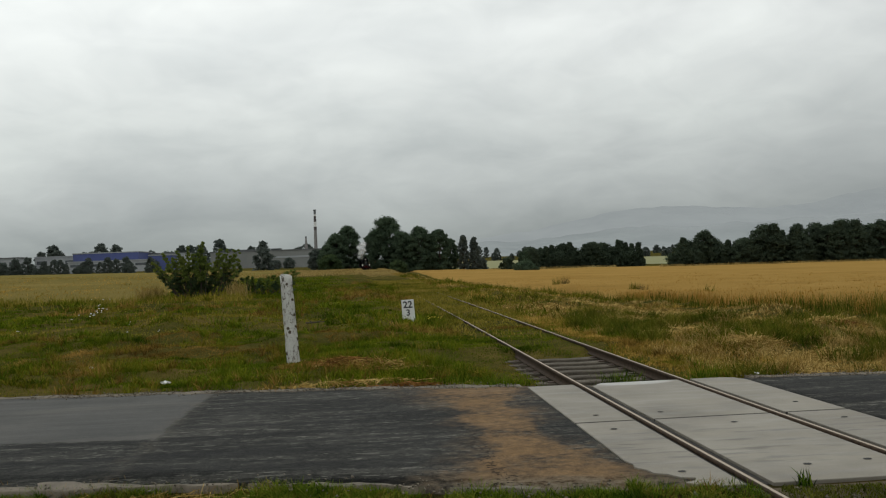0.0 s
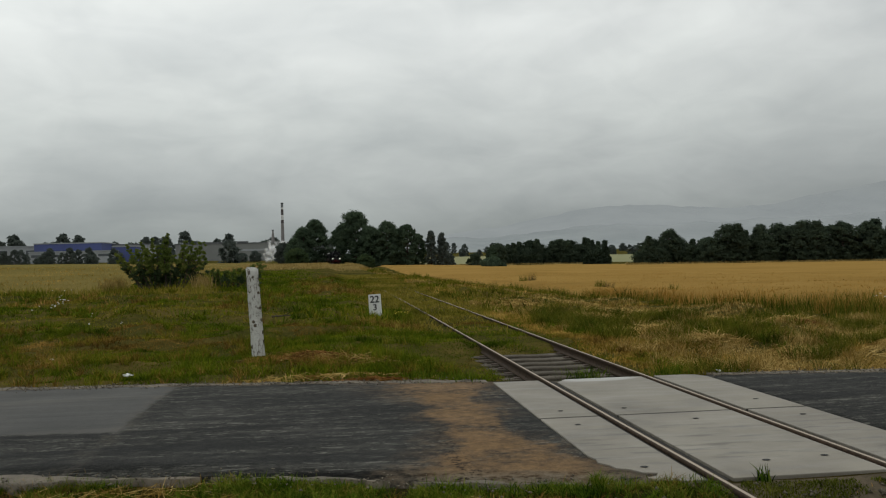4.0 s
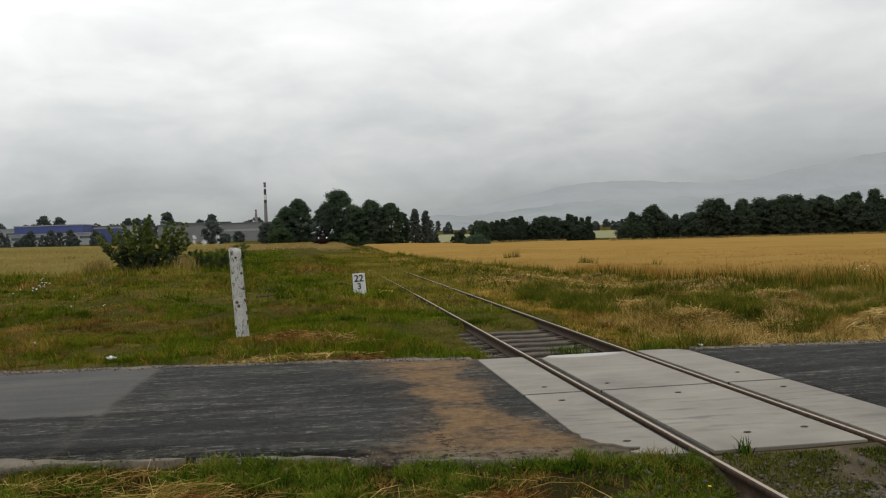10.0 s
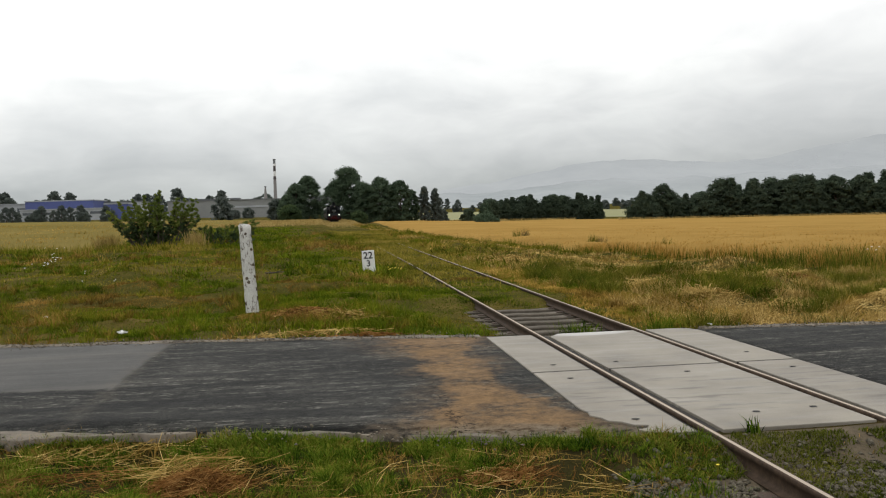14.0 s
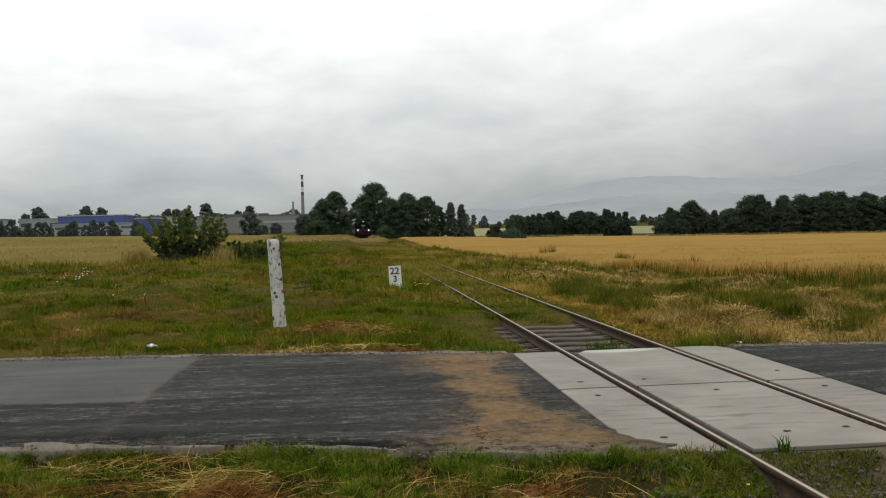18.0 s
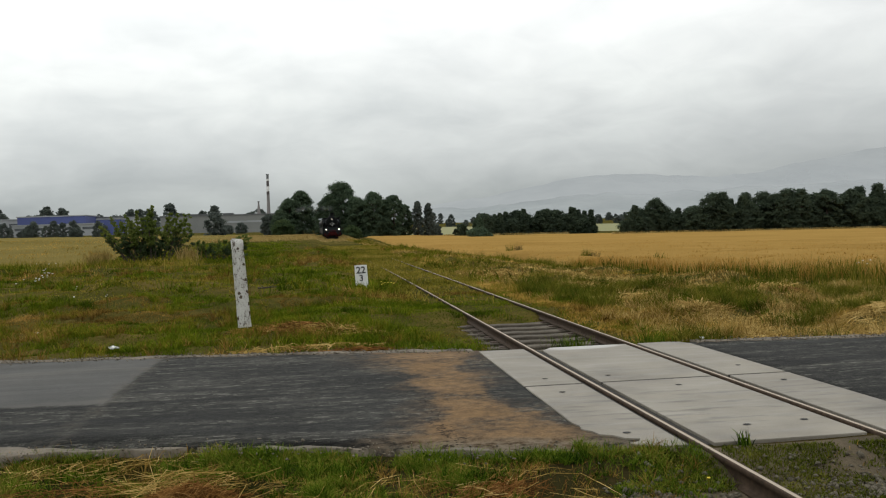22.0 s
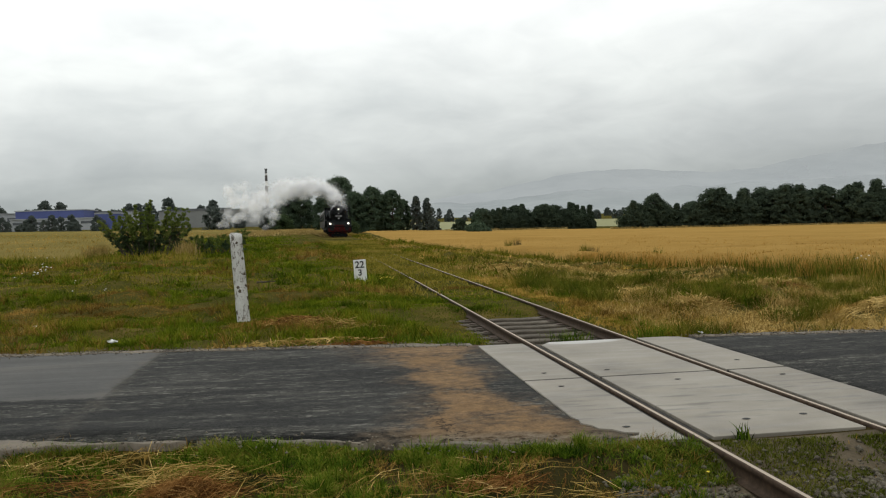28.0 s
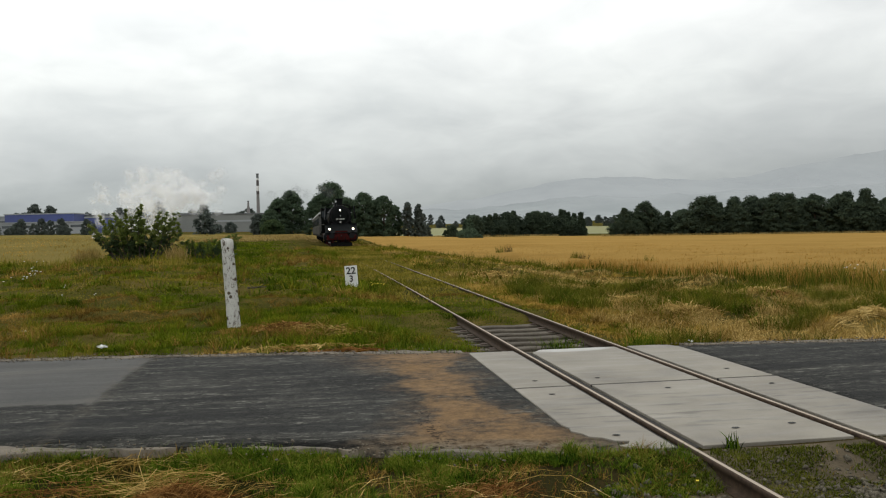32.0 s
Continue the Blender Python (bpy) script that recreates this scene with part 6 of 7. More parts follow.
ROOF = surface("grey_roof", (0.09, 0.097, 0.10), (0.15, 0.157, 0.16), 0.05, 0.6, 0.8, 0.1)
PANE = surface("far_pane", (0.055, 0.064, 0.072), (0.10, 0.11, 0.12), 0.3, 2.0, 0.25, 0.05)
RED = surface("red_band", (0.062, 0.052, 0.052), (0.09, 0.075, 0.073), 0.2, 1.0, 0.8, 0.1)
MASONRY = surface("chimney_masonry", (0.15, 0.14, 0.135), (0.22, 0.205, 0.195), 0.2, 1.5, 0.9, 0.2)


def hall(x, y, w, d, h, wall, roof, label, panes=0, turn=0.0, monitor=False):
    z = float(land(x, y)) - 1.0
    t = thing("factory_hall", pose(x, y, z, 0, 0, turn), label, "building", "halls of the works")
    body = part("wall", box(-w / 2, w / 2, -d / 2, d / 2, 0, h), wall, t)
    bm = box(-w / 2 - 0.5, w / 2 + 0.5, -d / 2 - 0.5, d / 2 + 0.5, h, h + 0.7)
    top = part("roof", bm, roof, t)
    if monitor:
        part("skylight", box(-w * 0.42, w * 0.42, -2, 2, h + 0.7, h + 2.2), PALE, top)
    for k in range(panes):
        a = -w / 2 + (k + 0.5) * w / panes
        part("window", box(a - w / panes * 0.36, a + w / panes * 0.36, -d / 2 - 0.12, -d / 2 - 0.02, h * 0.60, h * 0.80), PANE, body)
    return t


long_hall = hall(-84, 700, 92, 40, 14.0, HALL, ROOF, "long grey factory hall with dark roof and pale stripe")
part("stripe", box(2, 30, -20.3, -20.05, 8.2, 9.6), PALE, long_hall, "pale stripe along the wall")
hall(-112, 740, 20, 20, 15.6, HALL, ROOF, "higher grey block of the factory")
hall(-86, 742, 8, 8, 16.4, ROOF, ROOF, "small roof house on the factory")
hall(-192, 640, 46, 30, 14.4, BLUE, PALE, "blue-clad factory hall with a pale roof", 0, -3)
hall(-233, 655, 30, 26, 13.2, PALE, PALE, "pale annexe of the blue works", 3)
hall(-160, 660, 34, 26, 13.0, PALE, ROOF, "pale low hall of the works", 6)
hall(-184, 610, 54, 16, 8.4, PALE, PALE, "white low shed before the blue works", 5)
hall(-153, 625, 16, 14, 11.4, BLUE, PALE, "small blue hall of the works", 0)
hall(-262, 630, 24, 20, 13.0, PALE, ROOF, "pale hall at the end of the works", 3)


def chimney(x, y, h, r0, r1, bands, label):
    z = float(land(x, y)) - 1
    t = thing("factory_chimney", pose(x, y, z), label, "chimney")
    part("shaft", tube([(0, r0), (h * 0.5, (r0 + r1) / 2), (h, r1)], 20, "z"), MASONRY, t)
    for a, b, m in bands:
        ra, rb = r0 + (r1 - r0) * a / h + 0.05, r0 + (r1 - r0) * b / h + 0.05
        part("band", tube([(a, ra), (b, rb)], 20, "z"), m, t)
    part("rim", tube([(h - 0.6, r1 + 0.1), (h, r1 + 0.35), (h + 0.4, r1 + 0.35)], 20, "z"), ROOF, t)


chimney(-49.5, 700, 47.0, 1.7, 0.85, [(42.0, 43.6, WHITE_PAINT), (37.5, 42.0, RED), (33.5, 37.5, WHITE_PAINT), (43.6, 46.6, ROOF), (31, 33.5, RED)], "tall factory chimney with red and white bands")
chimney(-56.5, 690, 25.0, 3.0, 0.5, [], "short tapering brick chimney")


# ---- fields on the rise behind the woods ----
FAR_GREEN = surface("far_pasture", (0.150, 0.152, 0.052), (0.185, 0.182, 0.070), 0.01, 0.2, 0.95, 0.2, where="world")
fx, fy = np.arange(20, 330, 10.0), np.arange(440, 660, 10.0)
tagged(new("pasture", sheet("pasture", fx, fy, lambda x, y: land(x, y) + 0.25, FAR_GREEN)), "pale green pasture on the rise behind the woods", "field", kind="structure")


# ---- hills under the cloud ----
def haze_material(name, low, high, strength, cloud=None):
    """Distance: hillsides lost in rain haze, the haze painted as a pale emissive colour."""
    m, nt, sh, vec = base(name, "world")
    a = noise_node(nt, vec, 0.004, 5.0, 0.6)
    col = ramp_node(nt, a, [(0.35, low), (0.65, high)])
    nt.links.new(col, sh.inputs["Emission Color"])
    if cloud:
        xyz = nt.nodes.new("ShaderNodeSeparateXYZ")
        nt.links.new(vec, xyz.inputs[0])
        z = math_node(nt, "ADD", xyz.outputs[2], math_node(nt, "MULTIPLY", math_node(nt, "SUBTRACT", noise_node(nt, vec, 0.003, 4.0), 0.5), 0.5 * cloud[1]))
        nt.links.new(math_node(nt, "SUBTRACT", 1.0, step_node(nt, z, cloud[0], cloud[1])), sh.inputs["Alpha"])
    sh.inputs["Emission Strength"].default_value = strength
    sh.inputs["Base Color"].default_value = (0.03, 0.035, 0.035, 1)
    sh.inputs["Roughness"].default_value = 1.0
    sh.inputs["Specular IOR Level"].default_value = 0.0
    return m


def ridge(name, y, points, foot, material, label, wob, seed):
    """A range of hills: a crest line over x at distance y, sloping down towards the camera over foot metres."""
    f = smoothed(points, 40)
    xs = np.arange(points[0][0], points[-1][0], 22.0)
    crest = f(xs) + wob * (lumps(xs, 0 * xs, 55, seed) + 0.6 * lumps(xs, 0 * xs, 19, seed + 1))
    rows = [np.stack([xs, y - foot * (1 - t) + 0 * xs, -6 + (crest + 6) * t ** 0.8], -1) for t in np.linspace(0, 1, 8)]
    rows.append(np.stack([xs, y + foot + 0 * xs, -6 + 0 * xs], -1))
    v, n = np.concatenate(rows), len(xs)
    i = (np.arange(len(rows) - 1)[:, None] * n + np.arange(n - 1)[None]).reshape(-1)
    return tagged(new(name, raw_mesh(name, v, np.stack([i, i + 1, i + n + 1, i + n], -1), material, True)), label, "backdrop", kind="structure")


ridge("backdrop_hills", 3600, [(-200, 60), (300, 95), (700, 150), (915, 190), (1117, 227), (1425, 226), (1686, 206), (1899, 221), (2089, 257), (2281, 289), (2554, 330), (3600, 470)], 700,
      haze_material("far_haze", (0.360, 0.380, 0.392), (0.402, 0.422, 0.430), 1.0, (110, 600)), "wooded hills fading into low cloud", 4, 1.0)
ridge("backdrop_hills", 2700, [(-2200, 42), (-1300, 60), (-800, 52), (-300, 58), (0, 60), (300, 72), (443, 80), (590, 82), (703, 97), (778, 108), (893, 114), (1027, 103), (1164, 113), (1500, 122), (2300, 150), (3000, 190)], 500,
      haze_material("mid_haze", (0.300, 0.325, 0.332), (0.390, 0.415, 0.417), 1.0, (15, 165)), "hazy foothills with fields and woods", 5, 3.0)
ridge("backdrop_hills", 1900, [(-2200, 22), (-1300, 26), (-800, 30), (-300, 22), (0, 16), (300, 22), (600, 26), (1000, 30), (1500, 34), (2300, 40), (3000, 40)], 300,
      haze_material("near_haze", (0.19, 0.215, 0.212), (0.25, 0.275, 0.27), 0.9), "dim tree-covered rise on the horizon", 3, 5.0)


# ---- the steam train ----
LOCO_BLACK = surface("loco_black", (0.0035, 0.0045, 0.0045), (0.008, 0.0095, 0.0095), 1.5, 25.0, 0.55, 0.1)
LOCO_GREY = surface("sooty_steel", (0.007, 0.007, 0.008), (0.017, 0.017, 0.018), 2.0, 25.0, 0.65, 0.2)
LOCO_RED = surface("loco_red", (0.030, 0.005, 0.005), (0.058, 0.009, 0.008), 2.0, 25.0, 0.5, 0.1)
ROD_STEEL = surface("bright_rods", (0.25, 0.25, 0.25), (0.40, 0.40, 0.40), 3.0, 30.0, 0.35, 0.1, 0.9)
COAL = surface("coal", (0.008, 0.008, 0.008), (0.03, 0.03, 0.03), 4.0, 20.0, 0.6, 1.0)
COACH_SIDE = surface("coach_side", (0.022, 0.022, 0.018), (0.040, 0.038, 0.031), 0.6, 8.0, 0.5, 0.1)
COACH_ROOF = surface("coach_roof", (0.26, 0.26, 0.25), (0.36, 0.36, 0.35), 0.6, 8.0, 0.5, 0.1)
PLATE_WHITE = surface("plate_white", (0.36, 0.36, 0.34), (0.48, 0.48, 0.46), 9.0, 40.0, 0.6, 0.1)
GLASS = surface("dark_window_glass", (0.02, 0.023, 0.026), (0.04, 0.044, 0.05), 2.0, 9.0, 0.12, 0.02)
for m_ in (LOCO_BLACK, LOCO_GREY, LOCO_RED, COACH_SIDE):
    m_.node_tree.nodes["Principled BSDF"].inputs["Specular IOR Level"].default_value = 0.05
LAMP = glow("headlight_glow", (1.0, 0.88, 0.70), 5.0)


def wheel_mesh(r, spokes, red=True):
    bm = tube([(-0.07, r - 0.06), (-0.07, r + 0.02), (-0.045, r + 0.03), (-0.04, r), (0.07, r - 0.006), (0.07, r - 0.06)], 24, "x", caps=False)
    tube([(-0.09, 0.15 * r + 0.05), (0.10, 0.15 * r + 0.05)], 12, "x", bm)
    for k in range(spokes):
        a = 2 * math.pi * k / spokes
        rod((0, 0.1 * math.cos(a), 0.1 * math.sin(a)), (0, (r - 0.05) * math.cos(a), (r - 0.05) * math.sin(a)), 0.035, 5, bm)
    me = bpy.data.meshes.new("wheel")
    bm.to_mesh(me)
    bm.free()
    me.materials.append(LOCO_RED if red else LOCO_GREY)
    return me


TURNING = []  # wheels: object, its place, radius
RODS = []


def add_wheels(parent, mesh, r, ys, gauge=0.75):
    for y in ys:
        for side in (-1, 1):
            w = part("wheel", mesh, None, parent)
            TURNING.append((w, (side * gauge, y, r), r))
        part("axle", rod((-gauge, y, r), (gauge, y, r), 0.08, 8), LOCO_GREY, parent)


def locomotive():
    t = thing("steam_locomotive", pose(0, 300, 0), "black steam locomotive with lit lamps and a red buffer beam", "locomotive")
    part("boiler", tube([(3.2, 0.93), (9.9, 0.98), (10.1, 0.90)], 28, bm=None), LOCO_BLACK, t).location = (0, 0, 2.85)
    part("smokebox", tube([(1.95, 0.90), (2.0, 0.97), (3.2, 0.97)], 28), LOCO_GREY, t, "sooty dark smokebox").location = (0, 0, 2.85)
    door = part("smokebox_door", tube([(1.80, 0.20), (1.84, 0.55), (1.90, 0.76), (1.96, 0.80)], 28), LOCO_BLACK, t, "domed round smokebox door")
    door.location = (0, 0, 2.85)
    part("door_handle", tube([(1.70, 0.05), (1.80, 0.05)], 8), ROD_STEEL, door)
    for a in (-0.35, 0.35):
        part("hinge", box(-0.72, 0.0, 1.84, 1.90, a - 0.035, a + 0.035), LOCO_GREY, door)
    part("chimney", tube([(3.72, 0.34), (3.86, 0.26), (4.32, 0.28), (4.36, 0.33), (4.44, 0.33)], 20, "z"), LOCO_BLACK, t).location = (0, 2.75, 0)
    for y, h, r in ((4.9, 4.22, 0.38), (7.0, 4.15, 0.40)):
        part("dome", tube([(3.6, r + 0.06), (3.8, r), (h - 0.15, r * 0.94), (h - 0.03, r * 0.6), (h, 0.1)], 18, "z"), LOCO_BLACK, t, smooth=True).location = (0, y, 0)
    cab = part("cab", box(-1.48, 1.48, 10.1, 12.4, 1.5, 3.75), LOCO_BLACK, t, bevel=0.03)
    roof = bmesh.new()
    for k in range(8):
        a0, a1 = math.pi * k / 8, math.pi * (k + 1) / 8
        q = [roof.verts.new((1.55 * math.cos(a), y, 3.74 + 0.48 * math.sin(a))) for y in (9.9, 12.6) for a in (a0, a1)]
        roof.faces.new((q[0], q[1], q[3], q[2]))
    part("cab_roof", roof, LOCO_GREY, cab)
    for sx in (-1, 1):
        part("cab_window", box(sx * 1.2 - 0.22, sx * 1.2 + 0.22, 10.06, 10.09, 2.85, 3.45), GLASS, cab)
        part("cab_side_window", box(sx * 1.485 - 0.012, sx * 1.485 + 0.012, 10.6, 11.6, 2.75, 3.4), GLASS, cab)
        part("running_board", box(sx * 0.86 if sx > 0 else -1.46, 1.46 if sx > 0 else sx * 0.86, 1.6, 10.1, 2.08, 2.16), LOCO_BLACK, t)
        # smoke deflector, hung beside the smokebox on stays
        bm = box(sx * 1.40 - 0.02, sx * 1.40 + 0.02, 1.75, 3.6, 2.55, 3.72)
        for v in bm.verts:
            if v.co.z > 3:
                v.co.x -= sx * 0.12
        d = part("smoke_deflector", bm, LOCO_BLACK, t, bevel=0.008)
        for y in (2.1, 3.2):
            part("stay", rod((sx * 0.9, y, 3.1), (sx * 1.36, y, 3.1), 0.025), LOCO_GREY, d)
        cyl = part("cylinder", tube([(1.7, 0.40), (1.75, 0.46), (2.95, 0.46), (3.0, 0.40)], 18), LOCO_BLACK, t)
        cyl.location = (sx * 1.10, 0, 0.95)
        part("valve_chest", tube([(1.6, 0.24), (3.1, 0.24)], 14), LOCO_BLACK, cyl).location = (0, 0, 0.62)
        part("cylinder_cover", tube([(1.62, 0.20), (1.70, 0.38)], 16), LOCO_GREY, cyl)
        part("steam_pipe", rod((sx * 0.75, 2.45, 2.75), (sx * 1.15, 2.4, 1.5), 0.14, 10), LOCO_BLACK, t)
        part("handrail", rod((sx * 1.03, 2.0, 3.15), (sx * 1.05, 10.0, 3.2), 0.022), ROD_STEEL, t)
        part("ladder_step", box(sx * 1.15 - 0.18, sx * 1.15 + 0.18, 0.75, 1.0, 0.55, 0.60), LOCO_BLACK, t)
        b = part("buffer", tube([(0.06, 0.10), (0.10, 0.13), (0.50, 0.13), (0.52, 0.19)], 14), LOCO_BLACK, t)
        b.location = (sx * 0.875, 0, 1.05)
        part("buffer_head", tube([(0.0, 0.20), (0.03, 0.25), (0.07, 0.24)], 18), LOCO_GREY, b)
        lamp = part("headlight", tube([(0.40, 0.11), (0.44, 0.16), (0.62, 0.16), (0.68, 0.08)], 16), LOCO_BLACK, t)
        lamp.location = (sx * 1.05, 0, 1.66)
        part("lens", tube([(0.385, 0.065), (0.40, 0.090)], 16), LAMP, lamp, "lit warm-white lens")
        part("lamp_bracket", rod((sx * 1.05, 0.55, 1.35), (sx * 1.05, 0.55, 1.54), 0.03), LOCO_BLACK, t)
        rodbar = part("coupling_rod", box(-0.03, 0.03, 3.45, 10.35, -0.07, 0.07), ROD_STEEL, t)
        RODS.append((rodbar, sx))
    lamp = part("headlight", tube([(1.66, 0.10), (1.70, 0.15), (1.88, 0.15), (1.94, 0.08)], 16), LOCO_BLACK, t)
    lamp.location = (0, 0, 3.36)
    part("lens", tube([(1.645, 0.035), (1.66, 0.055)], 16), LAMP, lamp, "lit warm-white lens")
    part("buffer_beam", box(-1.30, 1.30, 0.50, 0.60, 0.70, 1.12), LOCO_RED, t, "red buffer beam", bevel=0.012)
    apron = bmesh.new()
    q = [apron.verts.new(c) for c in ((-1.42, 0.52, 1.33), (1.42, 0.52, 1.33), (1.42, 1.75, 2.10), (-1.42, 1.75, 2.10), (-1.42, 0.60, 1.29), (1.42, 0.60, 1.29), (1.42, 1.80, 2.04), (-1.42, 1.80, 2.04))]
    for f in ((0, 1, 2, 3), (7, 6, 5, 4), (0, 4, 5, 1), (1, 5, 6, 2), (2, 6, 7, 3), (3, 7, 4, 0)):
        apron.faces.new([q[i] for i in f])
    part("apron", apron, LOCO_BLACK, t)
    part("saddle", box(-0.7, 0.7, 2.0, 3.0, 1.2, 2.1), LOCO_BLACK, t)
    part("frame", box(-0.55, 0.55, 0.6, 12.3, 0.75, 1.5), LOCO_RED, t, "dark red main frame")
    part("coupling", rod((0, 0.1, 1.02), (0, 0.5, 1.05), 0.06, 8), LOCO_GREY, t)
    part("rail_guard", box(-0.95, 0.95, 0.75, 0.80, 0.12, 0.45), LOCO_BLACK, t)
    plate = part("number_plate", box(-0.42, 0.42, 1.70, 1.74, 2.48, 2.64), BLACK_PAINT, t)
    for k, (a, b) in enumerate(((-0.36, -0.22), (-0.14, -0.08), (-0.04, 0.04), (0.08, 0.16), (0.20, 0.36))):
        part("plate_bar", box(a, b, 1.685, 1.698, 2.51, 2.61), PLATE_WHITE, plate, "white plate lettering")
    part("works_plate", box(-0.08, 0.08, 1.70, 1.74, 2.22, 2.34), PLATE_WHITE, t)
    for a in (-0.5, 0.5):
        part("brake_hose", rod((a * 0.7, 0.48, 0.95), (a * 0.7, 0.42, 0.5), 0.035), LOCO_BLACK, t)
    big_, small_ = wheel_mesh(0.70, 14), wheel_mesh(0.425, 9)
    add_wheels(t, big_, 0.70, [3.75 + 1.6 * k for k in range(5)])
    add_wheels(t, small_, 0.425, [1.35])
    return t


def tender():
    t = thing("tender", pose(0, 310, 0), "black riveted tender heaped with coal behind the locomotive", "tender")
    part("tank", box(-1.45, 1.45, 0.3, 7.2, 1.25, 3.05), LOCO_BLACK, t, bevel=0.12)
    bm = bmesh.new()
    bmesh.ops.create_grid(bm, x_segments=14, y_segments=24, size=1.0)
    for v in bm.verts:
        x, y = v.co.x, v.co.y
        v.co = Vector((x * 1.15, 3.2 + y * 2.7, 3.0 + 0.55 * (1 - x * x) * (1 - y ** 4) + 0.12 * noise.noise(Vector((x * 6, y * 12, 0)))))
    part("coal", bm, COAL, t)
    part("frame", box(-1.1, 1.1, 0.3, 7.4, 0.8, 1.25), LOCO_RED, t)
    small_ = wheel_mesh(0.50, 10)
    add_wheels(t, small_, 0.50, [1.0, 2.8, 4.6, 6.4])
    return t


def coach(first=True):
    t = thing("coach", pose(0, 330, 0), "dark olive passenger coach with a pale grey roof", "railway coach", "coaches of the train")
    n, ln = 12, 17.6
    side = part("body", box(-1.42, 1.42, 0.3, ln, 1.05, 3.35), COACH_SIDE, t, bevel=0.05)
    bm = bmesh.new()
    prof = [(1.46 * math.cos(math.pi * k / n), 3.34 + 0.58 * math.sin(math.pi * k / n) ** 0.8) for k in range(n + 1)]
    ends = [[bm.verts.new((x, y, z)) for x, z in prof] for y in (0.2, ln + 0.1)]
    for k in range(n):
        bm.faces.new((ends[0][k], ends[0][k + 1], ends[1][k + 1], ends[1][k]))
    bm.faces.new(ends[0]), bm.faces.new(ends[1][::-1])
    part("roof", bm, COACH_ROOF, t)
    for sx in (-1, 1):
        for k in range(9):
            y = 1.6 + k * 1.75
            part("window", box(sx * 1.425 - 0.012, sx * 1.425 + 0.012, y, y + 1.1, 2.1, 2.95), GLASS, side)
    part("underframe", box(-1.1, 1.1, 0.5, ln - 0.2, 0.75, 1.05), LOCO_GREY, t)
    for k in range(3):
        part("roof_vent", tube([(3.85, 0.12), (4.05, 0.14), (4.1, 0.05)], 10, "z"), LOCO_GREY, t).location = (0, 3.5 + 5 * k, 0)
    add_wheels(t, COACH_WHEEL, 0.47, [2.2, 4.6, 13.2, 15.6])
    return t


COACH_WHEEL = wheel_mesh(0.47, 8, False)
loco, tend = locomotive(), tender()
coaches = [coach() for k in range(3)]


# ---- steam: loose rigid puffs that ride in the train until they are blown out, then drift off ----
def steam_material(name, colour, cover):
    """Vapour: thin shells that each hide a little of what is behind them, thinning to nothing at the cloudlet's rim."""
    m = bpy.data.materials.new(name)
    m.use_nodes = True
    nt = m.node_tree
    nt.nodes.remove(nt.nodes["Principled BSDF"])
    d, t, mix, clear_, out = (nt.nodes.new(k) for k in ("ShaderNodeBsdfDiffuse", "ShaderNodeBsdfTranslucent", "ShaderNodeMixShader", "ShaderNodeBsdfTransparent", "ShaderNodeMixShader"))
    for s in (d, t):
        s.inputs[0].default_value = (*colour, 1)
    mix.inputs[0].default_value = 0.5
    co = nt.nodes.new("ShaderNodeTexCoord")
    mid = nt.nodes.new("ShaderNodeVectorMath")
    mid.operation = "SUBTRACT"
    mid.inputs[1].default_value = (0.5, 0.5, 0.5)
    nt.links.new(co.outputs["Generated"], mid.inputs[0])
    far = nt.nodes.new("ShaderNodeVectorMath")
    far.operation = "LENGTH"
    nt.links.new(mid.outputs[0], far.inputs[0])
    wisp = noise_node(nt, co.outputs["Object"], 1.3, 4.0, 0.6)
    r = math_node(nt, "ADD", math_node(nt, "MULTIPLY", far.outputs["Value"], 2.0), math_node(nt, "MULTIPLY", math_node(nt, "SUBTRACT", wisp, 0.5), 0.45))
    dense = math_node(nt, "SUBTRACT", 1.0, step_node(nt, r, 0.15, 0.92))
    nt.links.new(math_node(nt, "MULTIPLY", dense, cover), out.inputs[0])
    nt.links.new(d.outputs[0], mix.inputs[1]), nt.links.new(t.outputs[0], mix.inputs[2])
    nt.links.new(clear_.outputs[0], out.inputs[1]), nt.links.new(mix.outputs[0], out.inputs[2])
    nt.links.new(out.outputs[0], nt.nodes["Material Output"].inputs[0])
    return m


WINGS = []
scene.cycles.transparent_max_bounces = 96  # the vapour is many thin layers
STEAM = steam_material("steam", (0.97, 0.975, 0.98), 0.165)
SMOKE = steam_material("grey_smoke", (0.34, 0.35, 0.36), 0.035)


def puff_mesh(seed, n, sx, sy, sz, material):
    """A cloudlet of crossing shells round one middle; sx, sy, sz: its half sizes."""
    r = np.random.RandomState(seed)
    bm = bmesh.new()
    for k in range(n):
        u = 0.25 + 0.55 * (k + 0.5) / n
        p = r.normal(0, 0.16, 3).clip(-0.35, 0.35)
        bmesh.ops.create_icosphere(bm, subdivisions=2, radius=u, matrix=Matrix.Translation(p))
    for v in bm.verts:
        v.co += Vector([noise.noise(v.co * 2.2 + Vector((seed, 7 * i, 0))) for i in range(3)]) * 0.22
        v.co = Vector((v.co.x * sx, v.co.y * sy, v.co.z * sz))
    me = bpy.data.meshes.new("steam_puff")
    bm.to_mesh(me)
    bm.free()
    me.materials.append(material)
    me.polygons.foreach_set("use_smooth", np.ones(len(me.polygons), bool))
    return me


BIG_PUFFS = [puff_mesh(40 + k, 4, 1.8, 1.8, 1.6, STEAM) for k in range(4)]
PUFFS = [puff_mesh(k, 4, 1.15, 1.15, 1.05, STEAM) for k in range(4)]
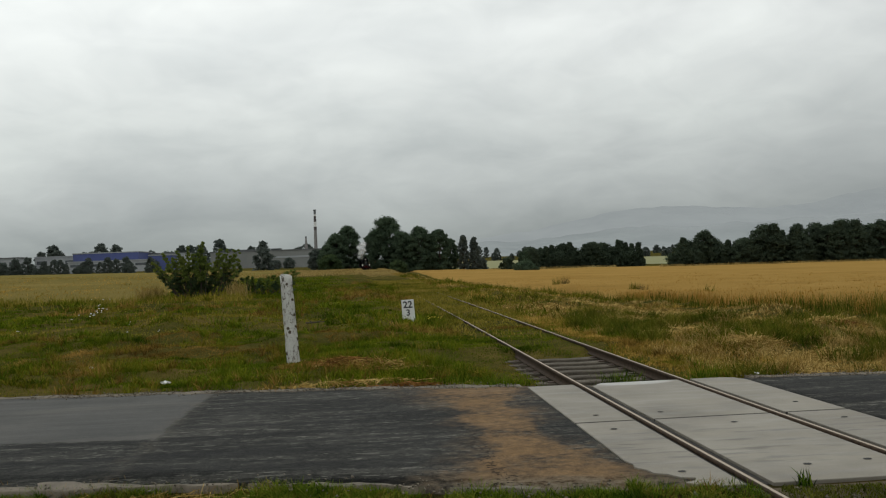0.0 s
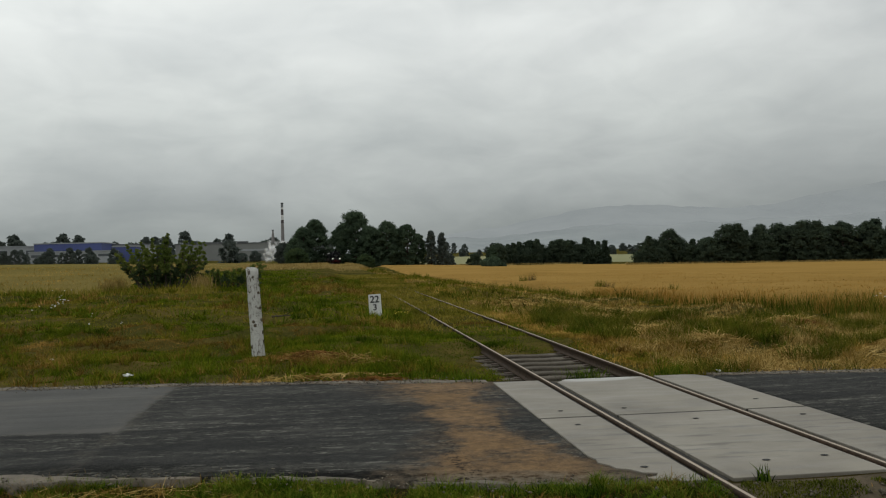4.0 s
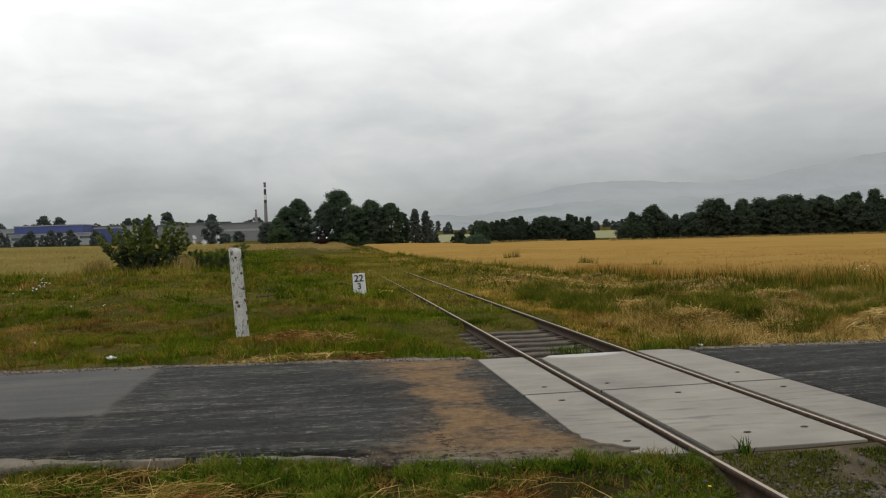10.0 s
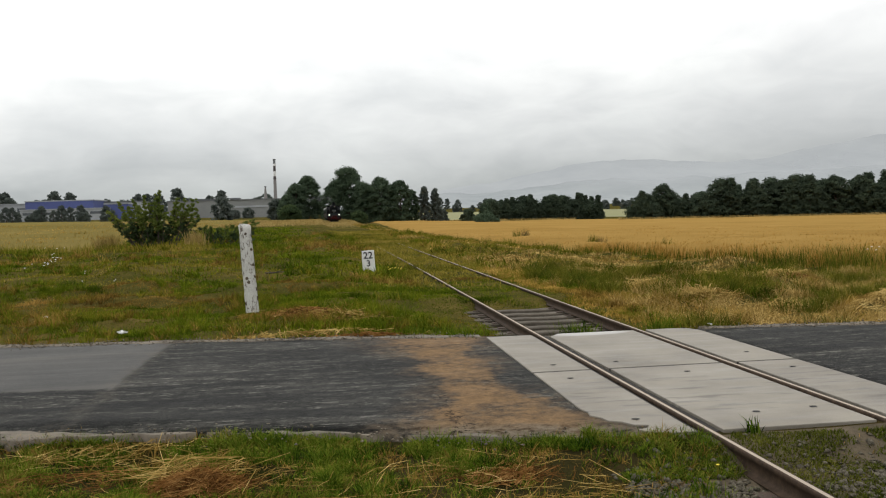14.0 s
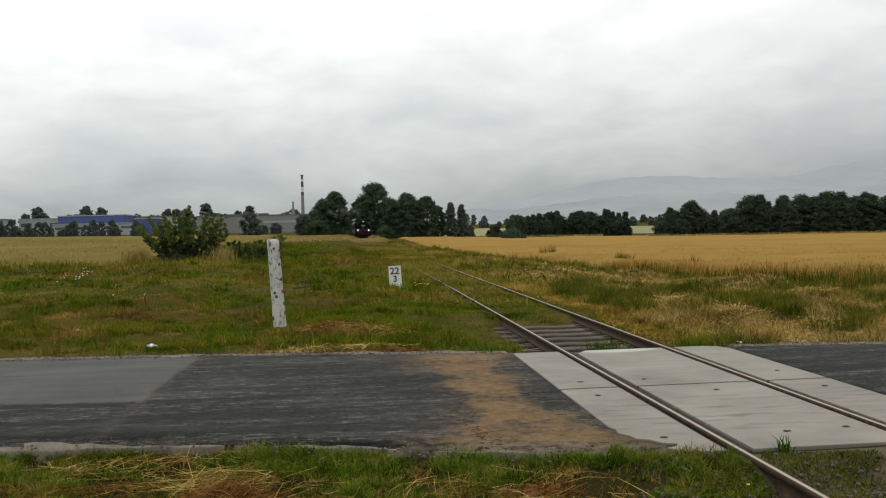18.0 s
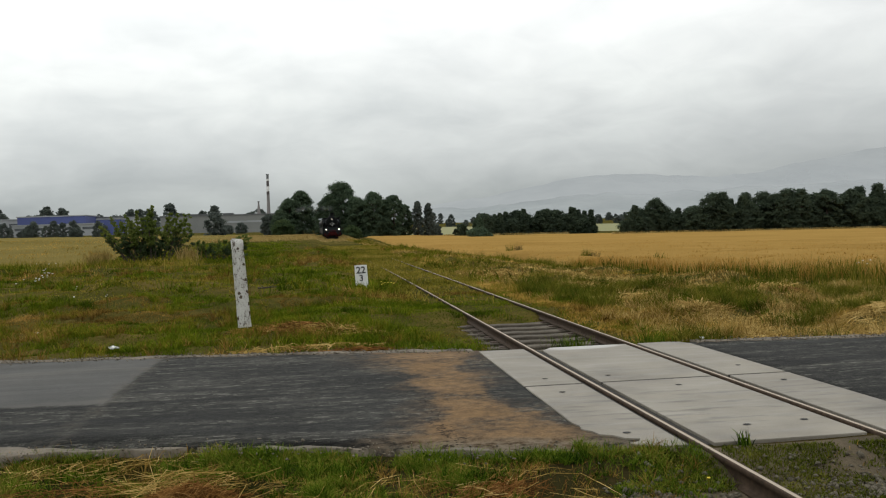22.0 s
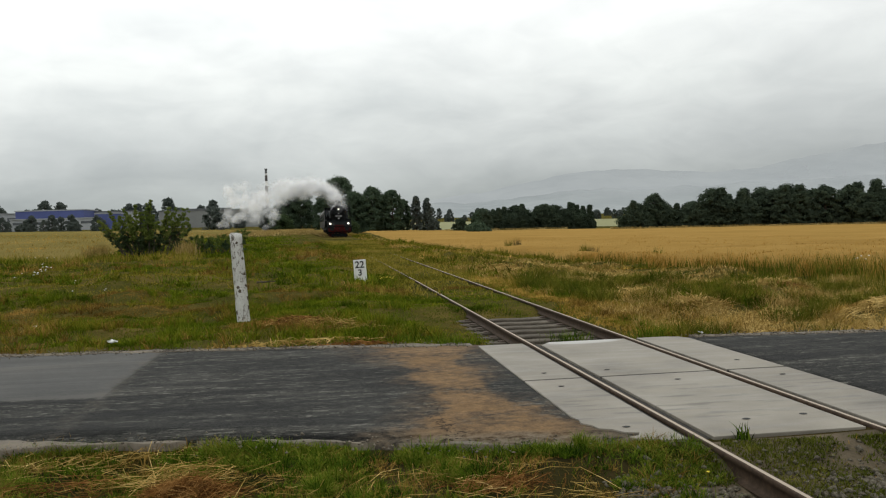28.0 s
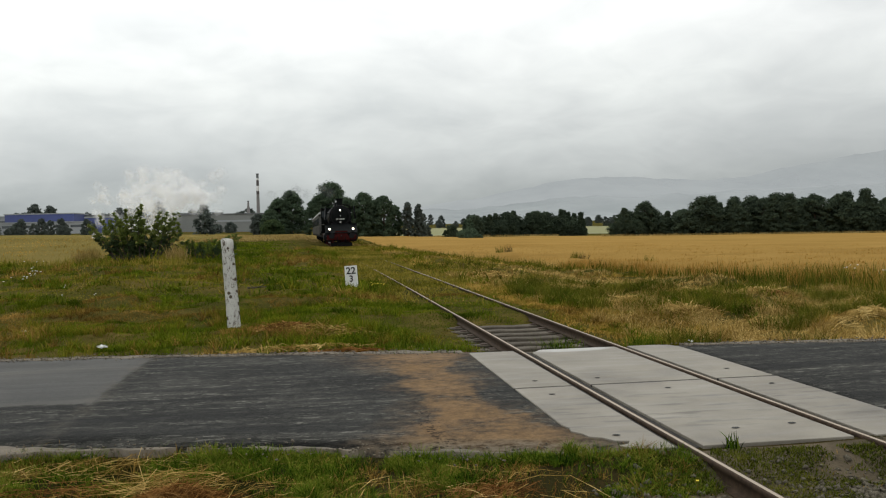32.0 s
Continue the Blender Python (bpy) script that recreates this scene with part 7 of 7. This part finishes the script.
SMOKES = [puff_mesh(30 + k, 5, 1.2, 1.5, 0.9, SMOKE) for k in range(3)]


# ---- a swallow ----
FEATHER = surface("dark_feathers", (0.012, 0.013, 0.018), (0.030, 0.031, 0.038), 9.0, 60.0, 0.7, 0.1)
swallow = thing("bird", pose(-30, -60, 40), "dark swallow with outspread wings", "bird")
part("body", tube([(-0.11, 0.008), (-0.085, 0.022), (-0.02, 0.032), (0.06, 0.022), (0.10, 0.010)], 10), FEATHER, swallow, smooth=True)
for sx in (-1, 1):
    bm = bmesh.new()
    v = [bm.verts.new((sx * x_, y_, z_)) for z_ in (0.006, -0.004) for x_, y_ in ((0.02, -0.05), (0.09, -0.065), (0.20, 0.03), (0.10, 0.0), (0.02, 0.03))]
    bm.faces.new(v[:5]), bm.faces.new(v[:4:-1])
    for i in range(5):
        j = (i + 1) % 5
        bm.faces.new((v[i], v[j], v[5 + j], v[5 + i]))
    bmesh.ops.recalc_face_normals(bm, faces=bm.faces[:])
    WINGS.append((part("wing", bm, FEATHER, swallow), sx))
    part("tail_feather", rod((sx * 0.01, 0.09, 0), (sx * 0.035, 0.17, 0), 0.008, 5, None, 0.003), FEATHER, swallow)


# ---- what moves ----
AHEAD = curve([(0, 281), (3, 262), (6, 243), (9, 224), (13, 196), (17, 169), (20, 152.5), (22, 140), (24, 127.5), (26.5, 110.5), (28, 101), (29.5, 91.5), (31, 81.5), (32, 75)])


BIRD_WAY = [(6.77, 37.00, 10.43), (8.88, 38.00, 9.70), (11.03, 39.00, 8.73), (13.35, 40.00, 7.50), (15.59, 41.00, 6.26), (18.04, 42.00, 5.16), (20.34, 43.00, 4.85), (22.38, 44.00, 4.67), (24.75, 45.00, 3.92)]


def front_at(t):
    """How far along the line the locomotive's buffers are at t."""
    return float(sum(AHEAD(t + d) for d in (-0.5, -0.25, 0, 0.25, 0.5)) / 5)


def on_track(y, length):
    """The pose of a vehicle of that length whose front stands at y."""
    a, b = y + 0.15 * length, y + 0.85 * length
    xa, xb, za, zb = float(TRACK_X(a)), float(TRACK_X(b)), float(TRACK_Z(a)), float(TRACK_Z(b))
    turn = -math.degrees(math.atan2(xb - xa, b - a))
    rise = math.degrees(math.atan2(zb - za, b - a))
    m = pose(0, 0, 0, rise, 0, turn)
    mid = Vector(((xa + xb) / 2, (a + b) / 2, (za + zb) / 2))
    return Matrix.Translation(mid - m.to_3x3() @ Vector((0, length / 2, 0))) @ m


def puff_rows(t0, wind, lift, seed, grow_, life, fall=0.1, slow=1.0):
    """Rows of one puff: in the train till t0, then out of the stack, up, and away on the wind; after its life it sinks away.
    grow_: how fast the puffs part from one another."""
    r = random.Random(seed)
    jit = Vector([max(-2.0, min(2.0, r.gauss(0, 1))) for k in range(3)])
    spin, tilt = r.uniform(20, 80), r.uniform(-25, 25)
    wait = lambda t: on_track(front_at(t) + 20.4, 17.8) @ pose(0, 8.0, 2.3)
    rows = [(float(t), wait(t)) for t in np.arange(0, 32.01, 2.0) if t < t0 - 0.6]
    start = max(t0 - 0.3, rows[-1][0] + 0.05 if rows else 0.0)
    rows += [(start, wait(start)), (t0 - 0.1, on_track(front_at(t0 - 0.1), 12.5) @ pose(0, 2.9, 2.85))]
    out = on_track(front_at(t0), 12.5) @ Vector((0, 2.75, 4.45))
    for age in (0.0, 0.12, 0.3, 0.6, 1.0, 1.5, 2.2, 3.0, 4.0, 5.0, 6.5, 9.0):
        g, wide = 1 - math.exp(-age / 0.45), grow_ * (0.10 + 0.55 * age ** 0.8 + 0.16 * max(0.0, age - 2.0) ** 1.5)
        p = out + Vector((-wind * (age ** slow - 0.2 * g) + jit.x * wide, 0.6 * age + jit.y * wide, lift * g + jit.z * wide * 0.80 - fall * age))
        if age > life:
            p.z -= 3.2 * (age - life) ** 1.4
        k = min(1.0, age / 1.5)
        rows.append((t0 + age, Matrix.Translation(p) @ pose(0, 0, 0, tilt * k, 0, -spin * k)))
    return [(t, m) for t, m in rows if t <= 33]


def motions():
    times = [0.25 * k for k in range(129)]
    lengths = [(loco, 0.0, 12.5), (tend, 12.6, 7.5)] + [(c, 20.4 + 18.2 * k, 17.8) for k, c in enumerate(coaches)]
    for ob, behind, ln in lengths:
        walk(ob, [(t, on_track(front_at(t) + behind, ln)) for t in times])
    fine = [0.125 * k for k in range(257)]
    rolled = [front_at(0) - front_at(t) for t in fine]
    for w, place, r in TURNING:
        walk(w, [(t, pose(*place, -math.degrees(d / r))) for t, d in zip(fine, rolled)])
    for ob, sx in RODS:
        q = 0.0 if sx > 0 else math.pi / 2
        walk(ob, [(t, pose(sx * 0.90, 0.33 * math.cos(d / 0.7 + q), 0.70 + 0.33 * math.sin(d / 0.7 + q))) for t, d in zip(fine, rolled)])
    r = random.Random(77)

    def puff(mesh, rows, label="white steam drifting from the locomotive"):
        ob = tagged(new("steam_puff", mesh), label, "steam", kind="stuff")
        walk(ob, rows)

    # a first blast, a pause, then the long white plume till the regulator is shut
    for k in range(84):
        t0 = 23.45 + 1.6 * k / 84 + r.uniform(-0.03, 0.03)
        puff(r.choice(BIG_PUFFS if k % 3 else PUFFS), puff_rows(t0, 4.2 + 0.8 * r.random(), 1.75, 100 + k, 0.90, 3.9, 0.36, 0.80))
    for k in range(160):
        late = k / 159
        t0 = 26.15 + 3.2 * late + r.uniform(-0.03, 0.03)
        puff(r.choice(BIG_PUFFS if k % 3 else PUFFS), puff_rows(t0, 4.3 + 1.0 * late + 0.7 * r.random(), 2.5, 300 + k, 0.80, 5.4, 0.25))
    # thin grey smoke over the stack all the while
    for k in range(8):
        sway = lambda t: pose(-0.5 - 0.75 * k + 0.4 * math.sin(0.9 * t + 2 * k), 3.2 + 0.9 * k, 5.0 + 0.25 * math.sin(0.7 * t + 3 * k) + 0.3 * (k % 3), 0, 0, 12 * math.sin(0.5 * t + k))
        puff(SMOKES[k % 3], [(t, on_track(front_at(t), 12.5) @ sway(t)) for t in times[::2]], "thin grey smoke over the locomotive")
    # steam left hanging between the trees at the start, blown off to the side
    for k in range(56):
        late = k % 2
        a = Vector([max(-1.8, min(1.8, r.gauss(0, 1))) for i in range(3)])
        way = ((0, -17.5, 6.0), (2, -24.0, 7.2), (3, -26.2, 7.2), (6, -28.6, 5.6), (7, -31.5, 5.4), (8, -37.0, 4.6), (9.5, -44.0, 2.0), (32, -80.0, -8.0)) if late else ((0, -7.3, 8.2), (0.8, -8.4, 7.6), (2, -15.0, 7.0), (3.5, -24.0, 7.0), (5.5, -27.6, 6.2), (7, -32.0, 4.6), (8.5, -39.0, 2.0), (10, -46.0, -2.0), (32, -80.0, -8.0))
        rows = [(t, Matrix.Translation(Vector((x, 301.0 if late else min(301.0, 278.5 + 11 * t), z)) + Vector((a.x * (0.55 + 0.28 * t), a.y * 0.5, a.z * (1.2 + 0.10 * t)))) @ pose(0, 0, 0, 20 * a.y, 15 * a.z, 60 + 50 * a.x)) for t, x, z in way]
        puff(r.choice(BIG_PUFFS), rows, "white steam hanging between the trees")
    # a swallow crosses the sky
    sky_rows = [(0.0, (-30, -60, 40)), (16.0, (-8, 8, 28)), (18.2, (0.0, 36.3, 18.0))] + [(18.4 + 0.1 * i, q) for i, q in enumerate(BIRD_WAY)] + [(19.5, (32, 48, 2.6)), (21.0, (66, 62, 8)), (32.0, (220, 160, 30))]
    walk(swallow, [(t, pose(*q, -12, 15, -55)) for t, q in sky_rows])
    for wing, sx in WINGS:
        beat = [(0.0, 0.0)] + [(17.0 + 0.1 * i, (28.0, -22.0)[i % 2]) for i in range(31)] + [(32.0, 0.0)]
        walk(wing, [(t, pose(0, 0, 0, 0, sx * a_, 0)) for t, a_ in beat])


motions()
